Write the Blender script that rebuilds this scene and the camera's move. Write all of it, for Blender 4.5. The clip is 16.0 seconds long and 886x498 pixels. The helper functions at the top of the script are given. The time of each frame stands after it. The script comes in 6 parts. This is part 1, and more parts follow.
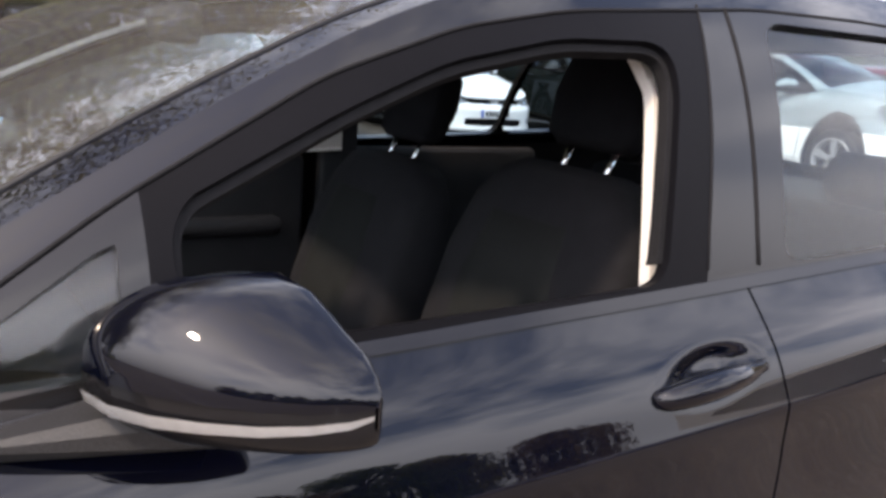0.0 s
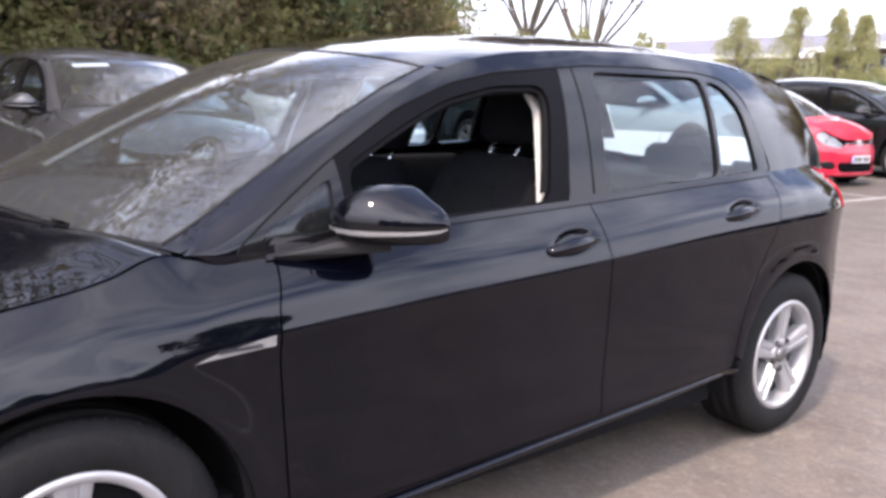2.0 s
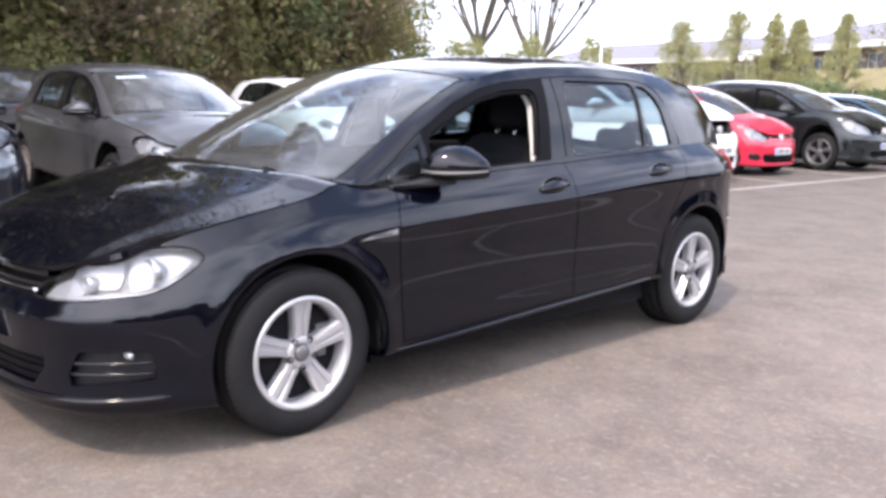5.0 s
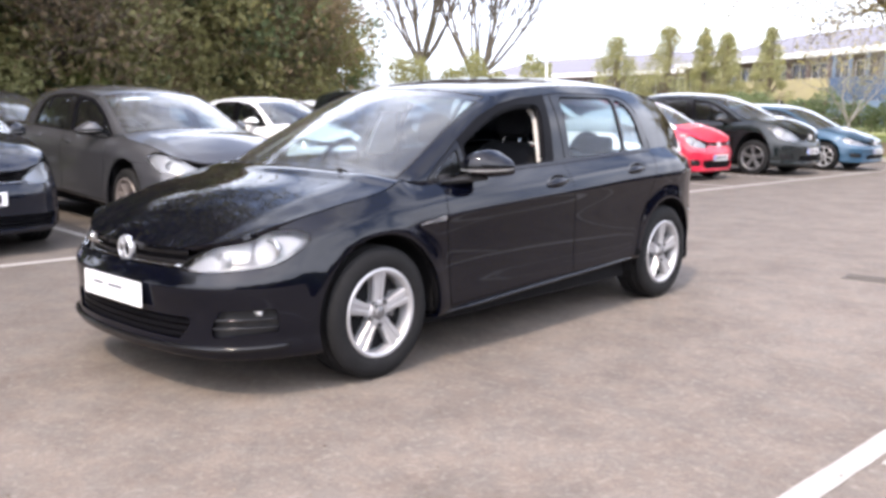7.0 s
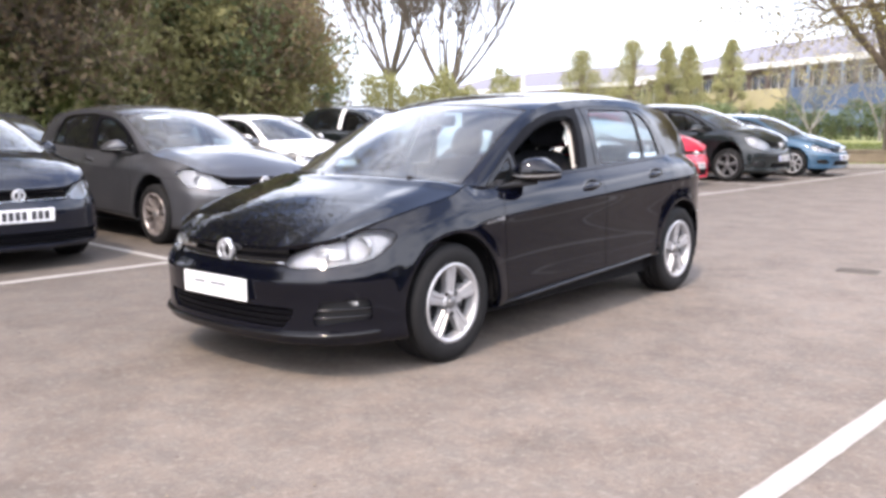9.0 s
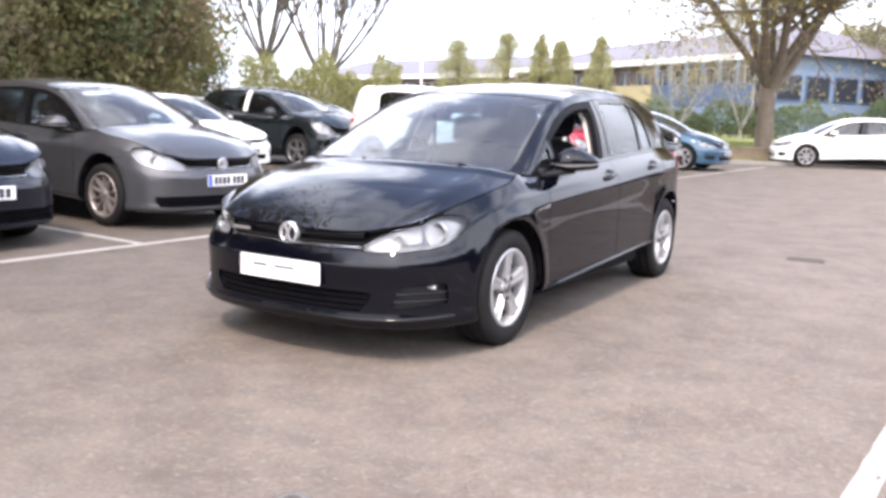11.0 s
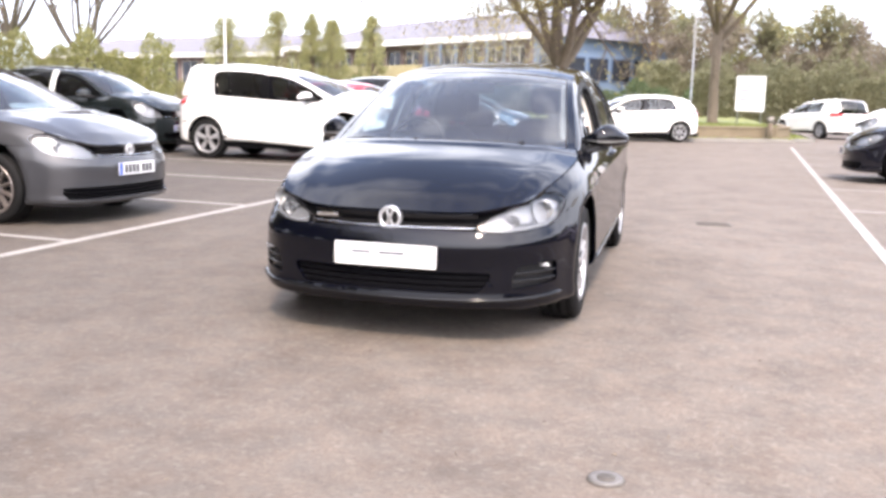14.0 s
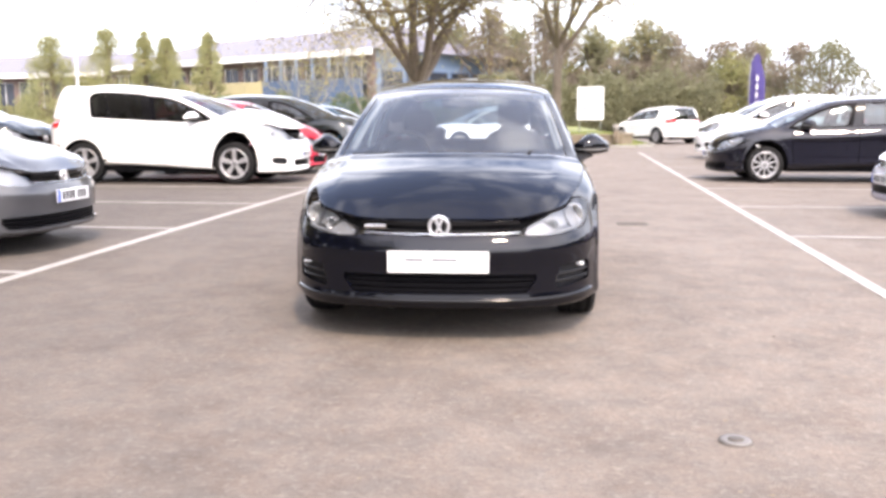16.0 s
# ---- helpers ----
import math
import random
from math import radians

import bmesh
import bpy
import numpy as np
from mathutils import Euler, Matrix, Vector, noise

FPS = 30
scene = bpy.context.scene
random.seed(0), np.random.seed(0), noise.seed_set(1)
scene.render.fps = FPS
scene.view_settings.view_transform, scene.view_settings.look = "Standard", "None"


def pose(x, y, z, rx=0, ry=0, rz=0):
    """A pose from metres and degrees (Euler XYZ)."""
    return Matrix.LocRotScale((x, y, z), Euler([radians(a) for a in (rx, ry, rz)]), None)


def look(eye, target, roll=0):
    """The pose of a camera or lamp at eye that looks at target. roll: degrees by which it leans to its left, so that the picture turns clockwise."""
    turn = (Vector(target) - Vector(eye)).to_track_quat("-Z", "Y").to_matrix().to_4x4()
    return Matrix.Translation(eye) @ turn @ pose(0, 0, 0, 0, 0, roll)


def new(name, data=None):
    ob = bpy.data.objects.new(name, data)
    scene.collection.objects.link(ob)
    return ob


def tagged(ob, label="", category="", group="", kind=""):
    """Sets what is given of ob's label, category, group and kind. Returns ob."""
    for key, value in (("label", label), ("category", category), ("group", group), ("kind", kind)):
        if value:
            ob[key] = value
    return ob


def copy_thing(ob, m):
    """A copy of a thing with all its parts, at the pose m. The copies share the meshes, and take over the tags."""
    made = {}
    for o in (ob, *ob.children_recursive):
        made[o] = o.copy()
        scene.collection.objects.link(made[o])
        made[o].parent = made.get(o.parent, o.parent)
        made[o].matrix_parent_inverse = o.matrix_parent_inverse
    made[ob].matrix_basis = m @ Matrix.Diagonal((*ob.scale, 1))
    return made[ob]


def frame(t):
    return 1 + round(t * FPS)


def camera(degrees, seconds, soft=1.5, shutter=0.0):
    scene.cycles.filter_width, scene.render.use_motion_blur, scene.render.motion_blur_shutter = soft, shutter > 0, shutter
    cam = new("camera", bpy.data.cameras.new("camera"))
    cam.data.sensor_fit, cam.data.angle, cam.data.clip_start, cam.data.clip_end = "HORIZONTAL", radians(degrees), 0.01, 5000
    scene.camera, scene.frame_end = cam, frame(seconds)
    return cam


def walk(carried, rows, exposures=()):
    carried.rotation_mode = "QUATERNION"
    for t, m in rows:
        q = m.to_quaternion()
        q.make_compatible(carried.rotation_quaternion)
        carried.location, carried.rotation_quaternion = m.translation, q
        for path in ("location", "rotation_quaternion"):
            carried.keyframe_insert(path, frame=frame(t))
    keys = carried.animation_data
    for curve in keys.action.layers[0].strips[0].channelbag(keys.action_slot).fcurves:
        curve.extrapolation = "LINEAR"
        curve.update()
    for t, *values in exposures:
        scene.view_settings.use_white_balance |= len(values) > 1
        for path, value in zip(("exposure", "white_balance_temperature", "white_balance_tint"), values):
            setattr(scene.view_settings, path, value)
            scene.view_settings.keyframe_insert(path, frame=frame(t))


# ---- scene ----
cam = camera(53.1, 16.0, soft=3.4)
PATH = [
    (0, (1.595, 0.437, 1.258), (-0.028, 1.522, 0.822), 4.5),
    (0.5, (1.838, 0.184, 1.274), (0.243, 1.315, 0.851), 3.0),
    (1, (2.049, -0.052, 1.269), (0.489, 1.137, 0.879), 2.4),
    (1.5, (2.293, -0.259, 1.298), (0.762, 0.966, 0.905), 2.5),
    (2, (2.489, -0.505, 1.283), (0.997, 0.776, 0.919), 2.3),
    (2.5, (2.684, -0.74, 1.303), (1.221, 0.577, 0.944), 1.9),
    (3, (2.91, -0.936, 1.307), (1.454, 0.389, 0.958), 1.6),
    (3.5, (3.067, -1.172, 1.301), (1.622, 0.167, 0.954), 1.3),
    (4, (3.172, -1.431, 1.302), (1.751, -0.071, 0.94), 1.3),
    (4.5, (3.308, -1.609, 1.276), (1.877, -0.258, 0.92), 1.7),
    (7, (3.791, -2.786, 1.26), (2.457, -1.329, 0.948), 0.7),
    (7.5, (3.805, -3.049, 1.255), (2.489, -1.575, 0.949), 0.8),
    (8, (3.867, -3.237, 1.251), (2.554, -1.755, 0.963), 0.3),
    (10.5, (3.236, -4.005, 1.247), (2.12, -2.373, 0.947), 1.0),
    (11, (2.969, -4.207, 1.238), (1.947, -2.515, 0.934), 1.8),
    (11.5, (2.714, -4.349, 1.235), (1.757, -2.619, 0.932), 1.5),
    (12, (2.452, -4.394, 1.23), (1.565, -2.628, 0.924), 1.4),
    (12.5, (2.224, -4.59, 1.221), (1.424, -2.784, 0.909), 1.9),
    (13, (1.972, -4.724, 1.22), (1.256, -2.886, 0.891), 2.0),
    (13.5, (1.681, -4.768, 1.192), (1.051, -2.901, 0.854), 1.9),
    (14, (1.397, -4.886, 1.191), (0.873, -2.985, 0.857), 1.3),
    (14.5, (1.118, -5.049, 1.195), (0.707, -3.117, 0.877), 0.9),
    (15, (0.853, -5.079, 1.17), (0.517, -3.131, 0.867), 0.8),
    (15.5, (0.613, -5.205, 1.172), (0.352, -3.245, 0.874), 0.5),
    (16, (0.4, -5.337, 1.181), (0.235, -3.366, 0.883), -0.2),
]
walk(cam, [(t, look(eye, target, roll)) for t, eye, target, roll in PATH], [(0.0, 0.14, 8500, 20), (1.5, 0.02, 7900, 22), (3.5, 0.06, 7400, 21), (7.0, 0.05, 7650, 18), (12.0, 0.10, 7750, 18), (16.0, 0.25, 8050, 19)])

# ---- daylight ----
world = bpy.data.worlds.new("sky")
scene.world = world
world.use_nodes = True
wn = world.node_tree
sky = wn.nodes.new("ShaderNodeTexSky")
sky.sky_type, sky.sun_disc = "NISHITA", False
SUN = Vector((0.26, -0.74, 1.02)).normalized()
sky.sun_elevation = math.asin(SUN.z)
sky.sun_rotation = math.atan2(SUN.x, SUN.y)
sky.air_density, sky.dust_density, sky.ozone_density = 1.1, 1.0, 1.4
# broken white cloud over the blue
wtc = wn.nodes.new("ShaderNodeTexCoord")
wmap = wn.nodes.new("ShaderNodeMapping")
wmap.inputs["Scale"].default_value = (1.0, 1.0, 1.7)
wmap.inputs["Location"].default_value = (-8.76, -5.69, 0.72)
wno = wn.nodes.new("ShaderNodeTexNoise")
wno.inputs["Scale"].default_value, wno.inputs["Detail"].default_value, wno.inputs["Roughness"].default_value = 2.3, 7.0, 0.6
wra = wn.nodes.new("ShaderNodeValToRGB")
wra.color_ramp.elements[0].position, wra.color_ramp.elements[1].position = 0.47, 0.67
wra.color_ramp.elements[0].color = (0.12, 0.12, 0.12, 1)
wmx = wn.nodes.new("ShaderNodeMixRGB")
wn.links.new(wtc.outputs["Generated"], wmap.inputs["Vector"])
wn.links.new(wmap.outputs["Vector"], wno.inputs["Vector"])
# cloud banks close up towards the horizon
wse, wsu, wpo, wad = (wn.nodes.new(k) for k in ("ShaderNodeSeparateXYZ", "ShaderNodeMath", "ShaderNodeMath", "ShaderNodeMath"))
wsu.operation, wpo.operation, wad.operation = "SUBTRACT", "POWER", "MULTIPLY_ADD"
wsu.use_clamp = True
wsu.inputs[0].default_value, wpo.inputs[1].default_value, wad.inputs[1].default_value = 1.0, 1.7, 0.34
wn.links.new(wtc.outputs["Generated"], wse.inputs[0])
wn.links.new(wse.outputs["Z"], wsu.inputs[1])
wn.links.new(wsu.outputs[0], wpo.inputs[0])
wn.links.new(wpo.outputs[0], wad.inputs[0])
wn.links.new(wno.outputs["Fac"], wad.inputs[2])
wn.links.new(wad.outputs[0], wra.inputs["Fac"])
wn.links.new(wra.outputs["Color"], wmx.inputs["Fac"])
# the cloud banks are brightest at middle height
whi, wel, wsc = wn.nodes.new("ShaderNodeMath"), wn.nodes.new("ShaderNodeMath"), wn.nodes.new("ShaderNodeVectorMath")
whi.operation = "MULTIPLY"
wel.operation, wsc.operation = "MULTIPLY_ADD", "SCALE"
wel.inputs[1].default_value, wel.inputs[2].default_value = 3.5, 0.32
wsc.inputs[0].default_value = (21.0, 25.5, 33.0)
wn.links.new(wse.outputs["Z"], whi.inputs[0])
wn.links.new(wsu.outputs[0], whi.inputs[1])
wn.links.new(whi.outputs[0], wel.inputs[0])
wn.links.new(wel.outputs[0], wsc.inputs["Scale"])
wn.links.new(wsc.outputs["Vector"], wmx.inputs["Color2"])
wbl = wn.nodes.new("ShaderNodeVectorMath")
wbl.operation = "MULTIPLY"
wbl.inputs[1].default_value = (2.1, 2.6, 3.3)
wn.links.new(sky.outputs["Color"], wbl.inputs[0])
wn.links.new(wbl.outputs["Vector"], wmx.inputs["Color1"])
# thin cloud glows round the sun
wdo, wgp, wgs, wga = wn.nodes.new("ShaderNodeVectorMath"), wn.nodes.new("ShaderNodeMath"), wn.nodes.new("ShaderNodeVectorMath"), wn.nodes.new("ShaderNodeVectorMath")
wdo.operation, wgp.operation, wgs.operation, wga.operation = "DOT_PRODUCT", "POWER", "SCALE", "ADD"
wdo.inputs[1].default_value = SUN
wgp.inputs[1].default_value = 3.2
wcl = wn.nodes.new("ShaderNodeClamp")
wn.links.new(wtc.outputs["Generated"], wdo.inputs[0])
wn.links.new(wdo.outputs["Value"], wcl.inputs["Value"])
wn.links.new(wcl.outputs["Result"], wgp.inputs[0])
wgs.inputs[0].default_value = (18.0, 18.2, 19.2)
wn.links.new(wgp.outputs[0], wgs.inputs["Scale"])
wn.links.new(wmx.outputs["Color"], wga.inputs[0])
wn.links.new(wgs.outputs["Vector"], wga.inputs[1])
wn.links.new(wga.outputs["Vector"], wn.nodes["Background"].inputs["Color"])
wn.nodes["Background"].inputs["Strength"].default_value = 0.15
sun = new("sun", bpy.data.lights.new("sun", "SUN"))
sun.data.energy, sun.data.angle, sun.data.color = 4.7, radians(4.0), (1.0, 0.95, 0.88)
sun.rotation_euler = SUN.to_track_quat("Z", "Y").to_euler()


# ---- materials ----
def material(name, base, rough=0.6, metal=0.0, vary=0.15, scale=6.0, fine=60.0, bump=0.0, coat=0.0, second=None, spec=0.5, coat_ior=1.48):
    """Principled surface with variation at two scales and a fine relief."""
    m = bpy.data.materials.new(name)
    m.use_nodes = True
    nt = m.node_tree
    p = nt.nodes["Principled BSDF"]
    tc = nt.nodes.new("ShaderNodeTexCoord")
    n1, n2 = nt.nodes.new("ShaderNodeTexNoise"), nt.nodes.new("ShaderNodeTexNoise")
    n1.inputs["Scale"].default_value, n1.inputs["Detail"].default_value = scale, 5
    n2.inputs["Scale"].default_value, n2.inputs["Detail"].default_value = fine, 3
    for n in (n1, n2):
        nt.links.new(tc.outputs["Object"], n.inputs["Vector"])
    add = nt.nodes.new("ShaderNodeMath")
    add.operation = "ADD"
    nt.links.new(n1.outputs["Fac"], add.inputs[0])
    nt.links.new(n2.outputs["Fac"], add.inputs[1])
    half = nt.nodes.new("ShaderNodeMapRange")
    half.inputs["From Min"].default_value, half.inputs["From Max"].default_value = 0.6, 1.4
    nt.links.new(add.outputs[0], half.inputs["Value"])
    mix = nt.nodes.new("ShaderNodeMixRGB")
    b2 = second if second else tuple(min(1, c * (1 + vary)) for c in base)
    b1 = base if second else tuple(c * (1 - vary) for c in base)
    mix.inputs["Color1"].default_value, mix.inputs["Color2"].default_value = (*b1, 1), (*b2, 1)
    nt.links.new(half.outputs["Result"], mix.inputs["Fac"])
    out = mix.outputs["Color"]
    nt.links.new(out, p.inputs["Base Color"])
    p.inputs["Metallic"].default_value = metal
    rr = nt.nodes.new("ShaderNodeMapRange")
    rr.inputs["To Min"].default_value, rr.inputs["To Max"].default_value = rough * 0.88, min(1, rough * 1.12)
    nt.links.new(n1.outputs["Fac"], rr.inputs["Value"])
    nt.links.new(rr.outputs["Result"], p.inputs["Roughness"])
    p.inputs["Specular IOR Level"].default_value = spec
    if coat:
        p.inputs["Coat Weight"].default_value, p.inputs["Coat Roughness"].default_value, p.inputs["Coat IOR"].default_value = coat, 0.015, coat_ior
    if bump:
        bp = nt.nodes.new("ShaderNodeBump")
        bp.inputs["Strength"].default_value, bp.inputs["Distance"].default_value = bump, 0.01
        nt.links.new(n2.outputs["Fac"], bp.inputs["Height"])
        nt.links.new(bp.outputs["Normal"], p.inputs["Normal"])
    return m


def glass_material(name, tint, ior=1.5, veil=0.0):
    m = bpy.data.materials.new(name)
    m.use_nodes = True
    nt = m.node_tree
    nt.nodes.remove(nt.nodes["Principled BSDF"])
    tr, gl = nt.nodes.new("ShaderNodeBsdfTransparent"), nt.nodes.new("ShaderNodeBsdfGlossy")
    lw, mx = nt.nodes.new("ShaderNodeLayerWeight"), nt.nodes.new("ShaderNodeMixShader")
    pw, fr = nt.nodes.new("ShaderNodeMath"), nt.nodes.new("ShaderNodeMath")
    tr.inputs["Color"].default_value = (*tint, 1)
    gl.inputs["Roughness"].default_value, gl.inputs["Color"].default_value = 0.015, (1, 1, 1, 1)
    f0 = ((ior - 1) / (ior + 1)) ** 2
    lw.inputs["Blend"].default_value = 0.5
    pw.operation, fr.operation = "POWER", "MULTIPLY_ADD"
    pw.inputs[1].default_value, fr.inputs[1].default_value, fr.inputs[2].default_value = 5.0, 1 - f0, f0
    nt.links.new(lw.outputs["Facing"], pw.inputs[0])
    nt.links.new(pw.outputs[0], fr.inputs[0])
    nt.links.new(fr.outputs[0], mx.inputs[0])
    nt.links.new(tr.outputs[0], mx.inputs[1])
    nt.links.new(gl.outputs[0], mx.inputs[2])
    last = mx
    # even grey diffuse mixed in to brighten the glass like a pale veil
    if veil:
        df, m2 = nt.nodes.new("ShaderNodeBsdfDiffuse"), nt.nodes.new("ShaderNodeMixShader")
        df.inputs["Color"].default_value = (0.5, 0.5, 0.5, 1)
        m2.inputs[0].default_value = veil
        nt.links.new(mx.outputs[0], m2.inputs[1])
        nt.links.new(df.outputs[0], m2.inputs[2])
        last = m2
    nt.links.new(last.outputs[0], nt.nodes["Material Output"].inputs["Surface"])
    return m


def paint(name, base, metal=0.0, flake=0.25, coat_ior=1.48):
    m = material(name, base, 0.5, metal, flake, 3.0, 900.0, 0.0, 1.0, spec=0.0 if max(base) < 0.02 else 0.2, coat_ior=coat_ior)
    return m


M = {}
M["black_paint"] = paint("black_pearl_paint", (0.0008, 0.0012, 0.0036), 0.0, coat_ior=1.42)
M["grey_paint"] = paint("grey_metallic_paint", (0.046, 0.047, 0.052), 0.4)
M["darkgrey_paint"] = paint("dark_grey_paint", (0.018, 0.019, 0.022), 0.4)
M["navy_paint"] = paint("navy_paint", (0.007, 0.009, 0.015), 0.3)
M["white_paint"] = paint("white_paint", (0.80, 0.80, 0.79), 0.0, 0.03)
M["red_paint"] = paint("red_paint", (0.42, 0.008, 0.032), 0.0, 0.1)
M["blue_paint"] = paint("blue_metallic_paint", (0.016, 0.056, 0.098), 0.45)
M["green_black_paint"] = paint("black_green_paint", (0.009, 0.0125, 0.0135), 0.3)
M["dark_paint"] = paint("black_blue_paint", (0.008, 0.008, 0.012), 0.3)
M["lilac_paint"] = paint("silver_lilac_paint", (0.24, 0.225, 0.28), 0.5)
M["silver_paint"] = paint("silver_paint", (0.55, 0.56, 0.57), 0.4)
M["gloss_black"] = material("gloss_black_plastic", (0.006, 0.006, 0.007), 0.12, 0, 0.2, spec=0.3)
M["trim"] = material("black_plastic_trim", (0.014, 0.014, 0.015), 0.5, 0, 0.3, 8, 300, 0.15, spec=0.25)
M["matt_black"] = material("matt_black_frame", (0.004, 0.004, 0.005), 0.42, 0, 0.2, 8, 300, 0.05, spec=0.04)
M["rubber"] = material("tyre_rubber", (0.011, 0.011, 0.0115), 0.75, 0, 0.35, 10, 90, 0.25, spec=0.15)
M["alloy"] = material("silver_alloy", (0.40, 0.40, 0.41), 0.32, 0.5, 0.06, 12, 200)
M["alloy_brown"] = material("brown_silver_alloy", (0.25, 0.22, 0.21), 0.35, 0.5, 0.1, 12, 200)
M["alloy_dark"] = material("dark_alloy", (0.16, 0.16, 0.165), 0.35, 0.6, 0.2, 12, 200)
M["chrome"] = material("chrome", (0.86, 0.87, 0.88), 0.08, 1.0, 0.03)
M["lamp_silver"] = material("satin_lamp_silver", (0.19, 0.195, 0.205), 0.40, 0.3, 0.12, 20, 120)
M["lamp_dim"] = material("grey_lamp_reflector", (0.17, 0.175, 0.185), 0.30, 0.4, 0.15, 20, 120)
M["lamp_dark"] = material("dark_lamp_recess", (0.055, 0.055, 0.06), 0.25, 0.3, 0.15, 20, 120)
M["chrome_dull"] = material("lamp_reflector", (0.38, 0.39, 0.40), 0.25, 0.7, 0.12, 20, 120)
M["inner"] = material("dark_underbody", (0.008, 0.008, 0.009), 0.85, 0, 0.3, spec=0.12)
M["cloth"] = material("black_seat_cloth", (0.012, 0.012, 0.014), 0.95, 0, 0.35, 30, 700, 0.5, spec=0.12)
M["cloth_grey"] = material("grey_seat_insert", (0.011, 0.012, 0.012), 0.95, 0, 0.3, 40, 500, 0.5, spec=0.12)
M["badge_silver"] = material("satin_badge_silver", (0.55, 0.56, 0.58), 0.3, 0.7, 0.05)
M["cabin"] = material("dark_cabin_plastic", (0.020, 0.020, 0.022), 0.6, 0, 0.25, 12, 400, 0.2, spec=0.12)
M["pillar_grey"] = material("grey_pillar_trim", (0.26, 0.255, 0.245), 0.7, 0, 0.06, 12, 300, 0.1)
M["cabin_pale"] = material("pale_pillar_trim", (0.55, 0.53, 0.50), 0.7, 0, 0.06, 12, 300, 0.1)
M["headliner"] = material("pale_headliner", (0.42, 0.41, 0.39), 0.95, 0, 0.06, 12, 300, 0.1)
M["plate_white"] = material("white_plate", (0.70, 0.70, 0.70), 0.3, 0, 0.02)
M["plate_ink"] = material("plate_ink", (0.02, 0.02, 0.025), 0.4, 0, 0.1)
M["faint_ink"] = material("faint_grey_ink", (0.10, 0.105, 0.13), 0.5, 0, 0.1)
M["plate_blue"] = material("plate_blue_band", (0.02, 0.09, 0.42), 0.4, 0, 0.1)
M["tail_red"] = material("tail_lamp_red", (0.45, 0.01, 0.015), 0.12, 0, 0.15, 30, 80, 0, 1.0)
M["paper"] = material("white_card", (0.80, 0.80, 0.78), 0.7, 0, 0.05)
M["glass"] = glass_material("clear_glass", (0.82, 0.88, 0.87), 1.5)
M["screen_glass"] = glass_material("windscreen_glass", (0.57, 0.67, 0.72), 1.9, 0.04)
M["tint_glass"] = glass_material("tinted_glass", (0.55, 0.66, 0.68), 1.75, 0.012)
M["dark_tint"] = glass_material("grey_tinted_glass", (0.30, 0.37, 0.39), 1.6, 0.01)
M["rear_tint"] = glass_material("blue_tinted_rear_glass", (0.40, 0.53, 0.59), 1.48, 0.008)
M["dark_glass"] = glass_material("privacy_glass", (0.06, 0.07, 0.07), 1.5, 0.01)
M["lamp_glass"] = glass_material("headlamp_cover", (0.94, 0.95, 0.96), 1.45)


# ---- building blocks ----
def part(name, mesh, mat, parent=None, label="", kind=""):
    """One mesh object (from a mesh or a bmesh) under a thing or a part."""
    if isinstance(mesh, bmesh.types.BMesh):
        me = bpy.data.meshes.new(name)
        mesh.to_mesh(me)
        mesh.free()
        mesh = me
    if mat is not None and not mesh.materials:
        mesh.materials.append(mat)
    ob = new(name, mesh)
    ob.parent = parent
    tagged(ob, label, kind=kind)
    return ob


def thing(name, label, category, m=None, group="", kind=""):
    ob = new(name)
    ob.empty_display_size = 0.2
    if m is not None:
        ob.matrix_world = m
    return tagged(ob, label, category, group, kind)


def curve(pts, flat=False):
    """Smooth interpolation through (position, value) pairs, for arrays."""
    xs, ys = np.array([p[0] for p in pts], float), np.array([p[1] for p in pts], float)
    h, d = np.diff(xs), np.diff(ys) / np.diff(xs)
    t = np.empty_like(ys)
    t[0], t[-1] = d[0], d[-1]
    t[1:-1] = (d[:-1] * h[1:] + d[1:] * h[:-1]) / (h[1:] + h[:-1])
    if flat:
        t[1:-1] = np.where(d[:-1] * d[1:] <= 0, 0, t[1:-1])

    x = np.linspace(xs[0], xs[-1], 6000)
    i = np.clip(np.searchsorted(xs, x) - 1, 0, len(xs) - 2)
    u = (x - xs[i]) / h[i]
    tab = ((2 * u**3 - 3 * u**2 + 1) * ys[i] + (u**3 - 2 * u**2 + u) * h[i] * t[i]
           + (-2 * u**3 + 3 * u**2) * ys[i + 1] + (u**3 - u**2) * h[i] * t[i + 1])
    return lambda q: np.interp(q, x, tab)


def smooth(pts, times=2, reach=0.022):
    """Rounds the corners of a closed outline."""
    for _ in range(times):
        out = []
        for i in range(len(pts)):
            a, b = pts[i], pts[(i + 1) % len(pts)]
            f = min(0.25, reach / math.dist(a, b))
            out += [(a[0] + (b[0] - a[0]) * f, a[1] + (b[1] - a[1]) * f), (b[0] + (a[0] - b[0]) * f, b[1] + (a[1] - b[1]) * f)]
        pts, reach = out, reach * 0.4
    return pts


